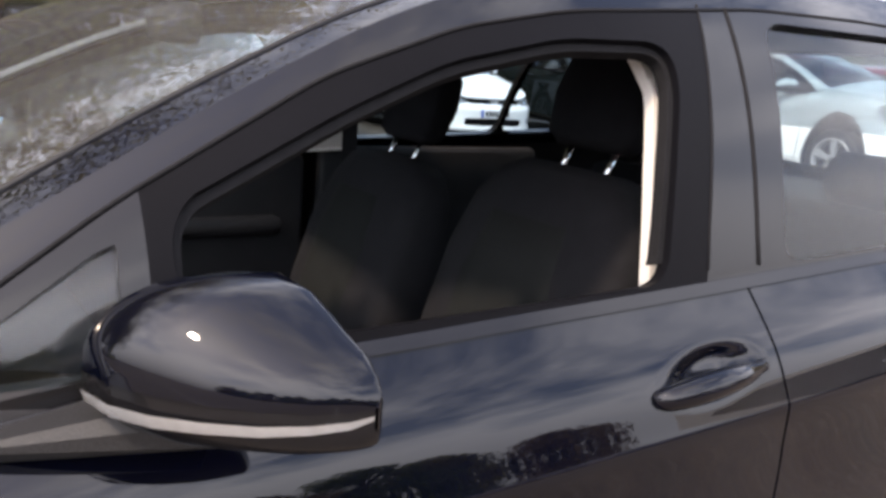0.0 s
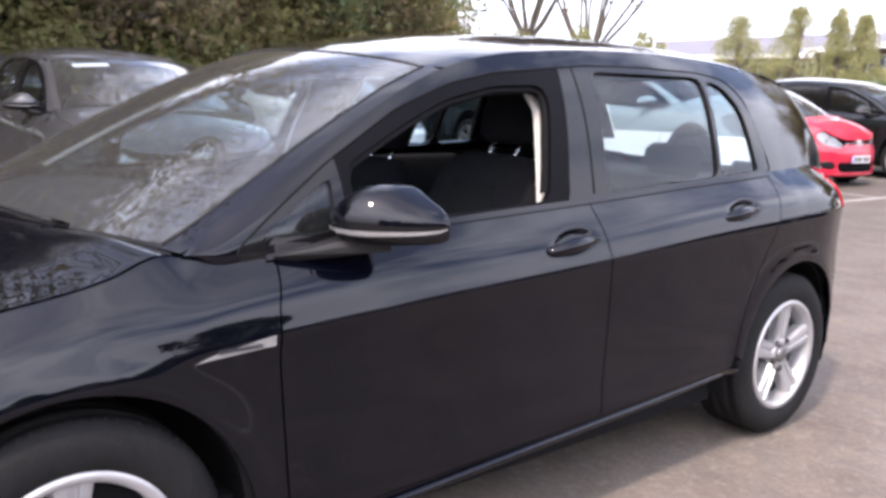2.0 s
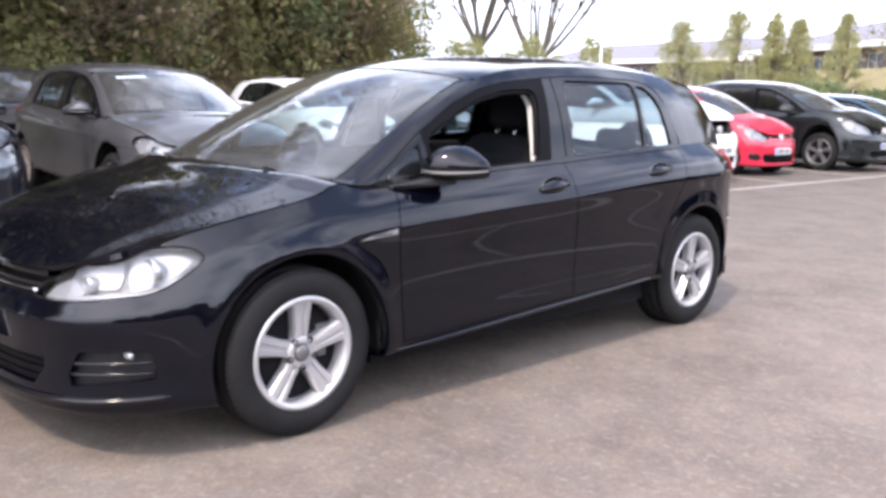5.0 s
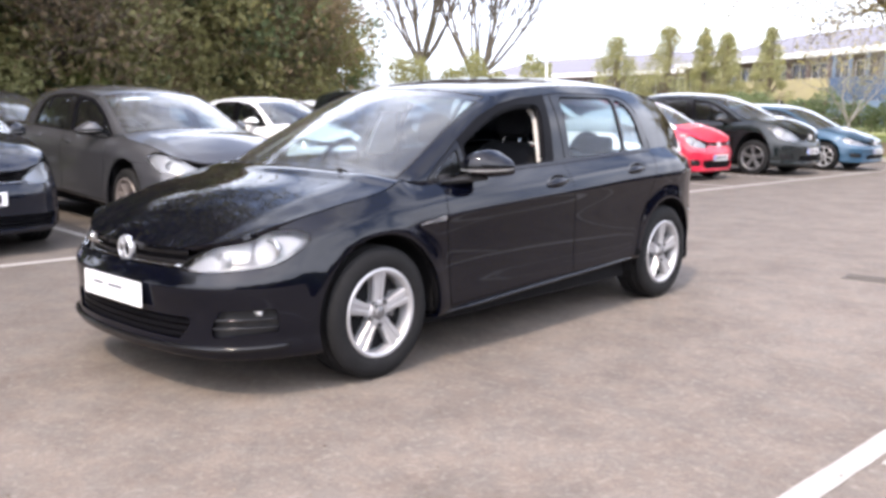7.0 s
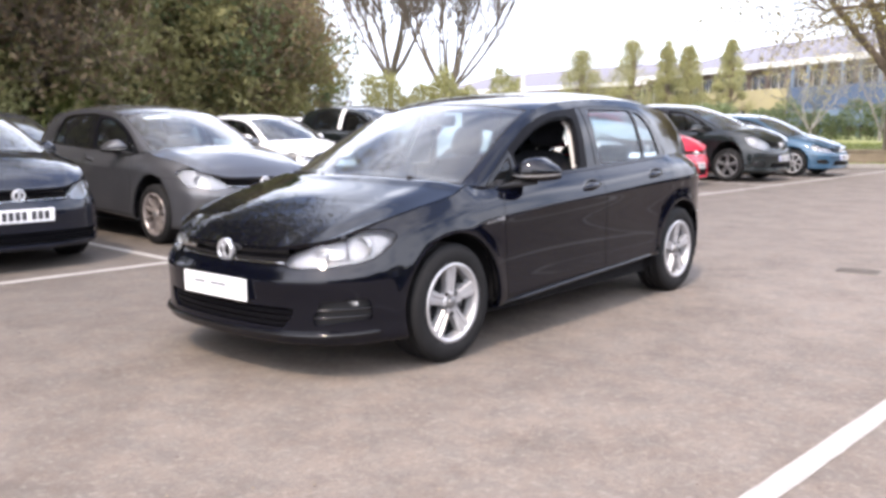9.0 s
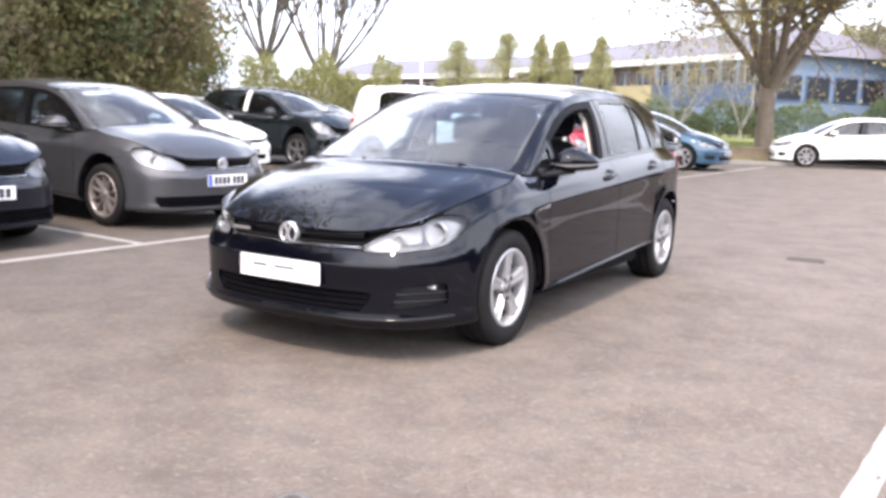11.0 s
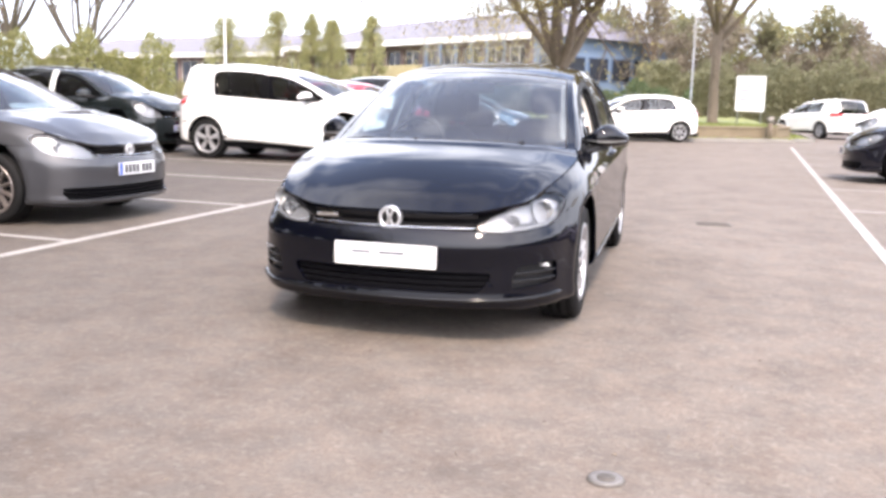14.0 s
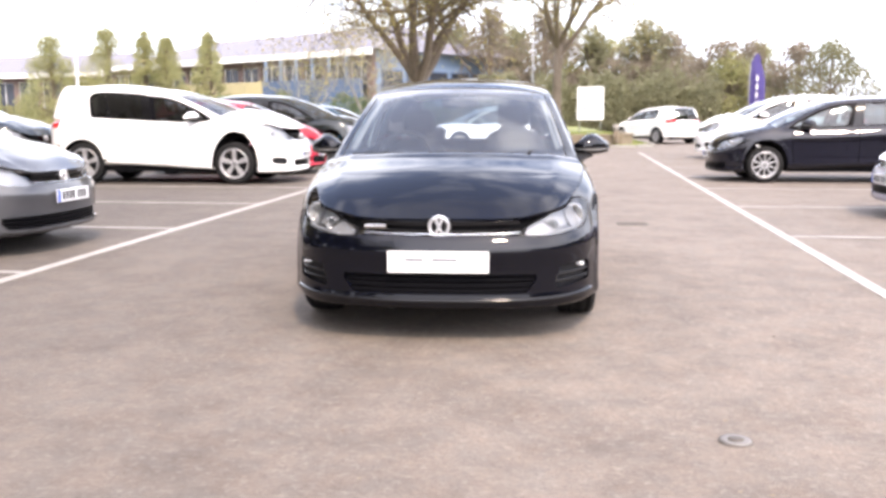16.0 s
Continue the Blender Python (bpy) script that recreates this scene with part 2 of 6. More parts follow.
def polygon(pts, grow=0.0):
    """Signed distance (inside: minus) to a polygon, for arrays of a and b."""
    q = np.array(pts, float)

    def f(a, b):
        p = np.stack([np.asarray(a, float), np.asarray(b, float)], -1)
        best = np.full(p.shape[:-1], 1e9)
        odd = np.zeros(p.shape[:-1], bool)
        for i in range(len(q)):
            s, e = q[i], q[(i + 1) % len(q)]
            w, d = p - s, e - s
            k = np.clip((w @ d) / (d @ d), 0, 1)
            r = w - k[..., None] * d
            best = np.minimum(best, (r * r).sum(-1))
            cross = (s[1] > p[..., 1]) != (e[1] > p[..., 1])
            xi = s[0] + (p[..., 1] - s[1]) / (d[1] if d[1] else 1e-9) * d[0]
            odd ^= cross & (p[..., 0] < xi)
        return np.where(odd, -1, 1) * np.sqrt(best) - grow
    return f


def sheet(fun, us, vs, keep=None, flange=0.012, centre=(0, 1.3, 0.6)):
    """A curved panel fun(u, v), cut to where keep(P, U, V) < 0, with its true normals and a turned-in edge."""
    us, vs = np.asarray(us, float), np.asarray(vs, float)
    U, V = np.meshgrid(us, vs, indexing="ij")
    nu, nv = U.shape
    cu, cv = (us[-1] - us[0]) / (nu - 1), (vs[-1] - vs[0]) / (nv - 1)
    used = np.ones((nu - 1, nv - 1), bool)
    if keep is not None:
        D = keep(fun(U, V), U, V)
        ins = D < 0
        used = ins[:-1, :-1] | ins[1:, :-1] | ins[:-1, 1:] | ins[1:, 1:]
        touch = np.zeros((nu, nv), bool)
        for a in (0, 1):
            for b in (0, 1):
                touch[a:nu - 1 + a, b:nv - 1 + b] |= used
        snap = touch & ~ins
        u, v = U[snap], V[snap]
        for _ in range(7):
            d0 = keep(fun(u, v), u, v)
            gu = (keep(fun(u + 0.02 * cu, v), u + 0.02 * cu, v) - d0) / 0.02
            gv = (keep(fun(u, v + 0.02 * cv), u, v + 0.02 * cv) - d0) / 0.02
            g2 = np.maximum(gu * gu + gv * gv, 1e-12)
            su, sv = np.clip(d0 * gu / g2, -0.8, 0.8), np.clip(d0 * gv / g2, -0.8, 0.8)
            u, v = np.clip(u - su * cu, us[0], us[-1]), np.clip(v - sv * cv, vs[0], vs[-1])
        U[snap], V[snap] = u, v
    P = fun(U, V)
    e = 0.2
    N = np.cross((fun(U + e * cu, V) - fun(U - e * cu, V)), (fun(U, V + e * cv) - fun(U, V - e * cv)))
    N /= np.maximum(np.linalg.norm(N, axis=-1, keepdims=True), 1e-12)
    flip = ((P - np.array(centre)) * N).sum() < 0
    if flip:
        N = -N
    idx = np.arange(nu * nv).reshape(nu, nv)
    q = np.stack([idx[:-1, :-1], idx[1:, :-1], idx[1:, 1:], idx[:-1, 1:]], -1)[used]
    if flip:
        q = q[:, ::-1]
    P, N = P.reshape(-1, 3), N.reshape(-1, 3)
    if flange:
        edges = {}
        for f in q.tolist():
            for i in range(4):
                a, b = f[i], f[(i + 1) % 4]
                if (b, a) in edges:
                    del edges[(b, a)]
                else:
                    edges[(a, b)] = 1
        ring = {}
        ev, en, ef = [], [], []
        base = len(P)
        for a, b in edges:
            t = P[b] - P[a]
            ln = np.linalg.norm(t)
            o = np.cross(t, N[a]) / ln if ln > 1e-7 else np.zeros(3)
            for k in (a, b):
                if k not in ring:
                    ring[k] = base + len(ev)
                    ev += [P[k], P[k] - N[k] * flange]
                    en += [o.copy(), o.copy()]
                else:
                    j = ring[k] - base
                    en[j], en[j + 1] = en[j] + o, en[j + 1] + o
            ef.append((ring[b], ring[a], ring[a] + 1, ring[b] + 1))
        if ev:
            P, N = np.concatenate([P, ev]), np.concatenate([N, en])
            q = np.concatenate([q, ef])
    keepv = np.unique(q)
    remap = np.zeros(len(P), int)
    remap[keepv] = np.arange(len(keepv))
    P, N, q = P[keepv], N[keepv], remap[q]
    N /= np.maximum(np.linalg.norm(N, axis=-1, keepdims=True), 1e-9)
    faces = []
    for f in q.tolist():
        g = list(dict.fromkeys(f))
        if len(g) > 2:
            faces.append(g)
    me = bpy.data.meshes.new("panel")
    me.from_pydata(P.tolist(), [], faces)
    me.polygons.foreach_set("use_smooth", [True] * len(me.polygons))
    me.normals_split_custom_set_from_vertices(N.tolist())
    return me


def mirror_mesh(me):
    """The same panel on the other side of the car."""
    out = me.copy()
    n = [tuple(c.vector) for c in me.corner_normals]
    out.flip_normals()
    vn = {}
    for lp, nn in zip(me.loops, n):
        vn[lp.vertex_index] = (-nn[0], nn[1], nn[2])
    for v in out.vertices:
        v.co.x = -v.co.x
    out.normals_split_custom_set_from_vertices([vn.get(i, (0, 0, 1)) for i in range(len(out.vertices))])
    return out


def rbox(bm, size, at, bevel=0.01, seg=2, rot=None):
    """A box with rounded edges added to a bmesh."""
    r = bmesh.ops.create_cube(bm, size=1.0)
    vs = r["verts"]
    for v in vs:
        v.co = Vector((v.co.x * size[0], v.co.y * size[1], v.co.z * size[2]))
    if bevel:
        es = list({e for v in vs for e in v.link_edges})
        g = bmesh.ops.bevel(bm, geom=es, offset=min(bevel, min(size) * 0.49), segments=seg, profile=0.5, affect="EDGES")
        vs = list({v for f in g["faces"] for v in f.verts} | {v for v in vs if v.is_valid})
    m = Matrix.Translation(at) @ (rot.to_4x4() if rot is not None else Matrix.Identity(4))
    for v in vs:
        v.co = m @ v.co
    return vs


def shade(bm, smooth=True):
    for f in bm.faces:
        f.smooth = smooth
    return bm


def tube(bm, pts, radii, n=8, cap=True):
    """A round tapered tube along points."""
    rings = []
    for i, p in enumerate(pts):
        p = Vector(p)
        d = (Vector(pts[min(i + 1, len(pts) - 1)]) - Vector(pts[max(i - 1, 0)])).normalized()
        a = d.orthogonal().normalized() if i == 0 else (a - d * a.dot(d)).normalized()
        b = d.cross(a)
        rings.append([bm.verts.new(p + (a * math.cos(2 * math.pi * k / n) + b * math.sin(2 * math.pi * k / n)) * radii[i]) for k in range(n)])
    for r0, r1 in zip(rings, rings[1:]):
        for k in range(n):
            bm.faces.new((r0[k], r0[(k + 1) % n], r1[(k + 1) % n], r1[k])).smooth = True
    if cap:
        bm.faces.new(rings[0][::-1])
        bm.faces.new(rings[-1])
    return rings


def lathe(bm, prof, n=48, axis=0, at=(0, 0, 0), closed=False):
    """A profile of (along, radius) turned about x."""
    rings = []
    for a, r in prof:
        rings.append([bm.verts.new((at[0] + a, at[1] + r * math.cos(2 * math.pi * k / n), at[2] + r * math.sin(2 * math.pi * k / n))) for k in range(n)])
    for r0, r1 in zip(rings, rings[1:] + ([rings[0]] if closed else [])):
        for k in range(n):
            bm.faces.new((r0[k], r0[(k + 1) % n], r1[(k + 1) % n], r1[k])).smooth = True
    return rings


def blob_loft(sections, n=20, power=2.6):
    """A closed soft form through sections (centre, half width along x, half depth along direction d)."""
    bm = bmesh.new()
    rings = []
    for (c, hx, hd, d) in sections:
        c, d = Vector(c), Vector(d).normalized()
        ring = []
        for k in range(n):
            t = 2 * math.pi * k / n
            cs, sn = math.cos(t), math.sin(t)
            ring.append(bm.verts.new(c + Vector((1, 0, 0)) * hx * math.copysign(abs(cs) ** (2 / power), cs) + d * hd * math.copysign(abs(sn) ** (2 / power), sn)))
        rings.append(ring)
    for r0, r1 in zip(rings, rings[1:]):
        for k in range(n):
            bm.faces.new((r0[k], r0[(k + 1) % n], r1[(k + 1) % n], r1[k]))
    bm.faces.new(rings[0][::-1])
    bm.faces.new(rings[-1])
    bmesh.ops.recalc_face_normals(bm, faces=bm.faces)
    return shade(bm)


# ---- cars ----
def wheel_part(car, side, y, R, x_face, style="five", fine=True, rim_mat=None, width=0.205):
    """A wheel with tyre, rim and cap under a car; side is +1 or -1."""
    n = 64 if fine else 32
    r_rim = R * (0.66 if fine else 0.70)
    bm = bmesh.new()
    lathe(bm, [(-width * 0.9, r_rim * 0.93), (-0.075, r_rim * 0.93), (-0.062, r_rim * 0.86), (-0.060, 0.03)], n)
    hub = part("wheel", shade(bm), M["inner"], car)
    hub.location = (side * x_face, y, R)
    if side < 0:
        hub.rotation_euler = (0, 0, math.pi)
    bm = bmesh.new()
    s = width
    prof = [(-s, r_rim), (-s - 0.006, r_rim + 0.03), (-s - 0.002, R - 0.022), (-s + 0.014, R - 0.006), (-s * 0.78, R), (-s * 0.76, R - 0.009), (-s * 0.70, R - 0.009),
            (-s * 0.68, R + 0.001), (-s * 0.53, R + 0.001), (-s * 0.51, R - 0.009), (-s * 0.46, R - 0.009), (-s * 0.44, R + 0.001), (-s * 0.28, R + 0.001), (-s * 0.26, R - 0.009),
            (-s * 0.20, R - 0.009), (-s * 0.18, R), (-0.014, R - 0.006), (0.002, R - 0.022), (0.008, R - 0.05), (0.008, r_rim + 0.035), (0.002, r_rim + 0.012), (-0.006, r_rim)]
    lathe(bm, prof, n)
    part("tyre", bm, M["rubber"], hub)
    if fine:
        bm = bmesh.new()
        for k in range(84):
            t = 2 * math.pi * k / 84
            for a, b in ((-0.004, 0.004), (-s + 0.004, -s - 0.004)):
                q = [Vector((a - (0.016 if a > -0.1 else -0.016), (R - 0.003) * math.cos(t), (R - 0.003) * math.sin(t))), Vector((b, (R - 0.034) * math.cos(t + 0.01), (R - 0.034) * math.sin(t + 0.01)))]
                tube(bm, q, [0.0035, 0.0025], 4, False)
        part("tread_rib", bm, M["rubber"], hub, kind="stuff")
    bm = bmesh.new()
    lathe(bm, [(-0.004, r_rim + 0.006), (0.004, r_rim + 0.004), (0.004, r_rim - 0.012), (-0.012, r_rim - 0.022), (-0.07, r_rim * 0.88)], n)
    if style == "five":
        k5, w0, w1 = 5, 0.030, 0.045
    elif style == "ten":
        k5, w0, w1 = 10, 0.012, 0.014
    else:
        k5, w0, w1 = 7, 0.016, 0.022
    for k in range(k5):
        ang = 2 * math.pi * k / k5 + math.pi / 2
        ca, sa = math.cos(ang), math.sin(ang)
        rings = []
        for r, w, xo in ((0.035, w0 * 1.05, -0.018), (0.09, w0, -0.012), (0.15, (w0 + w1) / 2, -0.008), (r_rim - 0.012, w1, -0.004)):
            sec = []
            for dw, dx in ((-1, -0.045), (-1, -0.012), (-0.86, -0.002), (-0.30, 0.0), (-0.20, -0.007), (0.20, -0.007), (0.30, 0.0), (0.86, -0.002), (1, -0.012), (1, -0.045)):
                sec.append(bm.verts.new((xo + dx, r * ca - dw * w * sa, r * sa + dw * w * ca)))
            rings.append(sec)
        for r0, r1 in zip(rings, rings[1:]):
            for i in range(len(r0) - 1):
                bm.faces.new((r0[i], r1[i], r1[i + 1], r0[i + 1]))
    lathe(bm, [(-0.05, 0.062), (-0.016, 0.060), (-0.012, 0.052), (-0.016, 0.034)], 40)
    bmesh.ops.recalc_face_normals(bm, faces=bm.faces)
    part("rim", bm, rim_mat or M["alloy"], hub)
    if fine:
        for k in range(5):
            t = 2 * math.pi * (k + 0.5) / 5 + math.pi / 2
            bm = bmesh.new()
            lathe(bm, [(-0.020, 0.0125), (-0.009, 0.0125), (-0.008, 0.0105), (-0.014, 0.008), (-0.014, 0.001)], 12, at=(0, 0.056 * math.cos(t), 0.056 * math.sin(t)))
            part("wheel_bolt", bm, M["trim"], hub, "dark wheel bolt")
    bm = bmesh.new()
    lathe(bm, [(-0.02, 0.030), (-0.008, 0.030), (-0.005, 0.027), (-0.004, 0.001)], 32)
    part("centre_cap", bm, M["alloy_dark"], hub, "grey centre cap")
    if fine:
        bm = bmesh.new()
        lathe(bm, [(-0.085, 0.145), (-0.085, 0.05), (-0.097, 0.05), (-0.097, 0.145)], 48, closed=True)
        rbox(bm, (0.05, 0.07, 0.15), (-0.085, 0.115 * (1 if side > 0 else -1), 0.02), 0.015)
        part("brake_disc", shade(bm, False), M["alloy_dark"], hub, "grey brake disc and caliper")
    return hub


def car_shapes(sp):
    """The shape functions of a hatchback, bent to a spec's own size: front axle at y = 0, nose towards -y, left side +x."""
    wb, R, H = sp.get("wb", 2.637), sp.get("R", 0.316), sp.get("H", 1.452)
    fo, ro, sw = sp.get("front", 1.0), sp.get("rear", 1.0), sp.get("width", 0.89) / 0.89
    boxy, hood_up, nose_up = sp.get("boxy", 0.0), sp.get("hood_up", 0.0), sp.get("nose_up", 0.0)

    def warp(P):
        P = np.array(P, float)
        y, z = P[..., 1].copy(), P[..., 2].copy()
        P[..., 0] *= sw
        z = z + nose_up * np.clip((z - 0.42) / 0.3, 0, 1) * np.clip((0.9 - y) / 1.2, 0, 1)
        P[..., 1] = np.where(y < 0, y * fo, np.where(y < 2.637, y * wb / 2.637, wb + (y - 2.637) * ro))
        P[..., 2] = np.where(z < 0.316, z * R / 0.316, R + (z - 0.316) * (H - R) / 1.136)
        return P

    plan = [(0, -0.868), (0.26, -0.855), (0.48, -0.81), (0.635, -0.735), (0.745, -0.605), (0.812, -0.445), (0.855, -0.25), (0.877, 0.0), (0.880, 0.4), (0.886, 1.2),
            (0.889, 2.0), (0.890, 2.63), (0.866, 2.92), (0.79, 3.12), (0.61, 3.285), (0.32, 3.375), (0, 3.40)]
    s, acc = [0.0], 0.0
    for a, b in zip(plan, plan[1:]):
        acc += math.dist(a, b)
        s.append(acc)
    px, py = curve([(-s[1], -plan[1][0])] + list(zip(s, [p[0] for p in plan]))), curve([(-s[1], plan[1][1])] + list(zip(s, [p[1] for p in plan])))
    knot_z = [curve(k) for k in (
        [(-0.9, 0.172), (-0.4, 0.176), (0.3, 0.215), (2.2, 0.275), (2.4, 0.270), (2.9, 0.22), (3.4, 0.25)],
        [(-0.9, 0.198), (-0.4, 0.202), (0.3, 0.230), (2.2, 0.295), (2.4, 0.295), (2.9, 0.27), (3.4, 0.30)],
        [(-0.9, 0.275), (-0.4, 0.30), (0.3, 0.262), (1.2, 0.292), (2.2, 0.332), (2.4, 0.340), (2.9, 0.36), (3.4, 0.38)],
        [(-0.9, 0.39), (-0.4, 0.42), (0.3, 0.44), (2.4, 0.46), (2.9, 0.49), (3.4, 0.5)],
        [(-0.9, 0.48), (-0.4, 0.54), (0.3, 0.635), (2.4, 0.70), (2.9, 0.72), (3.4, 0.72)],
        [(-0.9, 0.535), (-0.6, 0.57), (-0.2, 0.665), (0.3, 0.735), (0.8, 0.771), (1.5, 0.804), (2.4, 0.850), (2.9, 0.862), (3.4, 0.85)],
        [(-0.9, 0.585), (-0.6, 0.635), (-0.2, 0.745), (0.3, 0.817), (1.5, 0.880), (2.4, 0.928), (2.9, 0.94), (3.4, 0.915)],
        [(-0.9, 0.660), (-0.70, 0.695), (-0.45, 0.765), (-0.2, 0.825), (0.1, 0.885), (0.22, 0.917), (0.27, 0.908), (0.32, 0.892), (0.42, 0.896), (0.66, 0.930), (1.0, 0.950), (1.5, 0.972),
         (2.2, 1.004), (2.6, 1.020), (2.9, 1.022), (3.2, 0.99), (3.4, 0.96)])]
    knot_i = [curve(k) for k in (
        [(-0.9, 0.10), (-0.3, 0.07), (0.4, 0.20), (2.4, 0.20), (3.4, 0.10)],
        [(-0.9, 0.012), (-0.75, 0.004), (-0.55, -0.008), (-0.35, -0.014), (-0.1, 0.0), (0.4, 0.070), (2.3, 0.070), (2.6, 0.03), (3.4, 0.02)],
        [(-0.9, 0.012), (-0.75, 0.004), (-0.55, -0.012), (-0.35, -0.018), (-0.1, -0.004), (0.4, 0.004), (2.4, 0.004), (3.4, 0.005)],
        [(-0.9, 0.010), (-0.75, 0.004), (-0.55, -0.012), (-0.35, -0.016), (-0.1, -0.006), (0.4, 0.001), (2.4, 0.0), (3.4, 0.0)],
        [(-0.9, 0.002), (-0.75, -0.001), (-0.55, -0.007), (-0.35, -0.008), (-0.1, 0.003), (0.4, 0.004), (2.4, 0.005), (3.4, 0.006)],
        [(-0.9, 0.020), (-0.6, 0.018), (-0.3, 0.010), (0.4, 0.0), (2.4, 0.0), (3.4, 0.0)],
        [(-0.9, 0.055), (-0.6, 0.052), (-0.2, 0.030), (0.3, 0.030), (2.4, 0.030), (3.4, 0.035)],
        [(-0.9, 0.085), (-0.70, 0.092), (-0.45, 0.100), (-0.2, 0.092), (0.1, 0.090), (0.22, 0.114), (0.27, 0.114), (0.32, 0.100), (0.42, 0.094), (0.66, 0.092), (1.5, 0.095),
         (2.6, 0.112), (2.9, 0.13), (3.2, 0.13), (3.4, 0.13)])]
    dents = sp.get("dents", ())

    def raw_wrap(S, V):
        S, V = np.asarray(S, float), np.clip(np.asarray(V, float), 0, 7)
        S, V = np.broadcast_arrays(S, V)
        sg, a = np.where(S < 0, -1.0, 1.0), np.abs(S)
        x, y = px(a), py(a)
        tx, ty = px(a + 0.01) - px(a - 0.01), py(a + 0.01) - py(a - 0.01)
        ln = np.hypot(tx, ty)
        nx, ny = ty / ln, -tx / ln
        kz, ki = [f(y) for f in knot_z], [f(y) for f in knot_i]
        shape = np.broadcast_shapes(y.shape, V.shape)
        K = np.clip(np.floor(V).astype(int), 0, 6) + np.zeros(shape, int)
        f = V - K
        kz, ki = np.stack([np.broadcast_to(q, shape) for q in kz]), np.stack([np.broadcast_to(q, shape) for q in ki])
        out = []
        for kk in (kz, ki):
            p0, p1 = np.take_along_axis(kk, K[None], 0)[0], np.take_along_axis(kk, K[None] + 1, 0)[0]
            pm, pn = np.take_along_axis(kk, np.maximum(K - 1, 0)[None], 0)[0], np.take_along_axis(kk, np.minimum(K + 2, 7)[None], 0)[0]
            m0 = np.where((K == 0) | (K == 5), p1 - p0, (p1 - pm) / 2)
            m1 = np.where((K == 6) | (K == 4), p1 - p0, (pn - p0) / 2)
            out.append((2 * f**3 - 3 * f**2 + 1) * p0 + (f**3 - 2 * f**2 + f) * m0 + (3 * f**2 - 2 * f**3) * p1 + (f**3 - f**2) * m1)
        z, ins = out
        # the pressed lip round each wheel arch
        for yc in (0.0, 2.637):
            r = np.hypot(y - yc, z - 0.316)
            ins = ins - (0.010 if yc == 0 else 0.006) * np.exp(-((r - 0.385) / 0.045) ** 2) * (np.abs(y - yc) < 0.6)
        for (yd, zd, ly, lz, dep) in dents:
            ins = ins + dep * np.exp(-(((y - yd) / ly) ** 2 + ((z - zd - 0.1 * (y - yd)) / lz) ** 2) ** 2)
        return np.stack([sg * (x - nx * ins), y - ny * ins, z + 0 * x], -1)

    run = np.linspace(0, s[-1], 1500)
    run_y = py(run)

    def edge_of(y):
        return np.interp(y, run_y, run)

    ex = curve([(0.26, 0.752), (0.40, 0.735), (0.53, 0.712), (0.66, 0.688), (0.80, 0.662), (0.95, 0.637), (1.1, 0.617), (1.3, 0.60), (1.5, 0.590), (1.8, 0.583), (2.2, 0.576), (2.5, 0.570),
                (2.75, 0.565), (2.95, 0.565), (3.1, 0.575), (3.22, 0.60)])
    ez0 = curve([(0.26, 0.914), (0.32, 0.943), (0.40, 0.988), (0.53, 1.063), (0.66, 1.136), (0.80, 1.210), (0.95, 1.282), (1.1, 1.336), (1.3, 1.378), (1.5, 1.397), (1.8, 1.405), (2.2, 1.396), (2.5, 1.374),
                 (2.75, 1.336), (2.95, 1.275), (3.1, 1.155), (3.22, 1.02)])

    def ez(y):
        return ez0(y) + boxy * np.clip((y - 1.5) / 1.2, 0, 1) * np.clip((3.22 - y) / 0.12, 0, 1) ** 0.7 + 1.3 * boxy * np.exp(-((y - 3.05) / 0.13) ** 2)

    crown = curve([(0.26, 0.012), (0.6, 0.030), (1.05, 0.040), (1.5, 0.042), (2.8, 0.035), (3.22, 0.0)])
    bow = curve([(0.26, 0.24), (0.6, 0.19), (1.05, 0.10), (1.5, 0.03), (2.5, -0.02), (2.95, -0.08), (3.22, -0.13)])

    def raw_top(Y, U):
        a = np.abs(U)
        return np.stack([U * ex(Y), Y - bow(Y) * (1 - a**2), ez(Y) + crown(Y) * (1 - a**2) + 0.012 * (1 - a**8)], -1)

    def raw_side(Y, T):
        base = raw_wrap(edge_of(Y), 7.0 + 0 * Y)
        g = T + 0.22 * (T**4 - T)
        x = base[..., 0] + (ex(Y) - base[..., 0]) * g + 0.012 * np.sin(np.pi * np.clip(T, 0, 1))
        return np.stack([x, Y + 0 * T, base[..., 2] + (ez(Y) - base[..., 2]) * T], -1)

    hb = curve([(-0.62, 0.185), (-0.3, 0.20), (0.0, 0.22), (0.26, 0.235)])
    hc = curve([(-0.62, -0.066), (-0.45, -0.018), (-0.2, 0.030), (0.1, 0.048), (0.26, 0.046)])

    def raw_hood(Y, U):
        e = raw_wrap(edge_of(Y), 7.0 + 0 * Y)
        a = np.abs(U)
        ridge = 0.007 * np.exp(-((a - 0.80) / 0.10) ** 2)
        sq = 2.0 + 1.3 * np.clip((-0.2 - Y) / 0.42, 0, 1)
        return np.stack([U * e[..., 0], Y - hb(Y) * (1 - a**sq), e[..., 2] + hc(Y) * (1 - a**(2.6 + 2.9 * np.clip((-0.2 - Y) / 0.42, 0, 1))) + ridge * (a < 1) + hood_up * (1 - a**4)], -1)

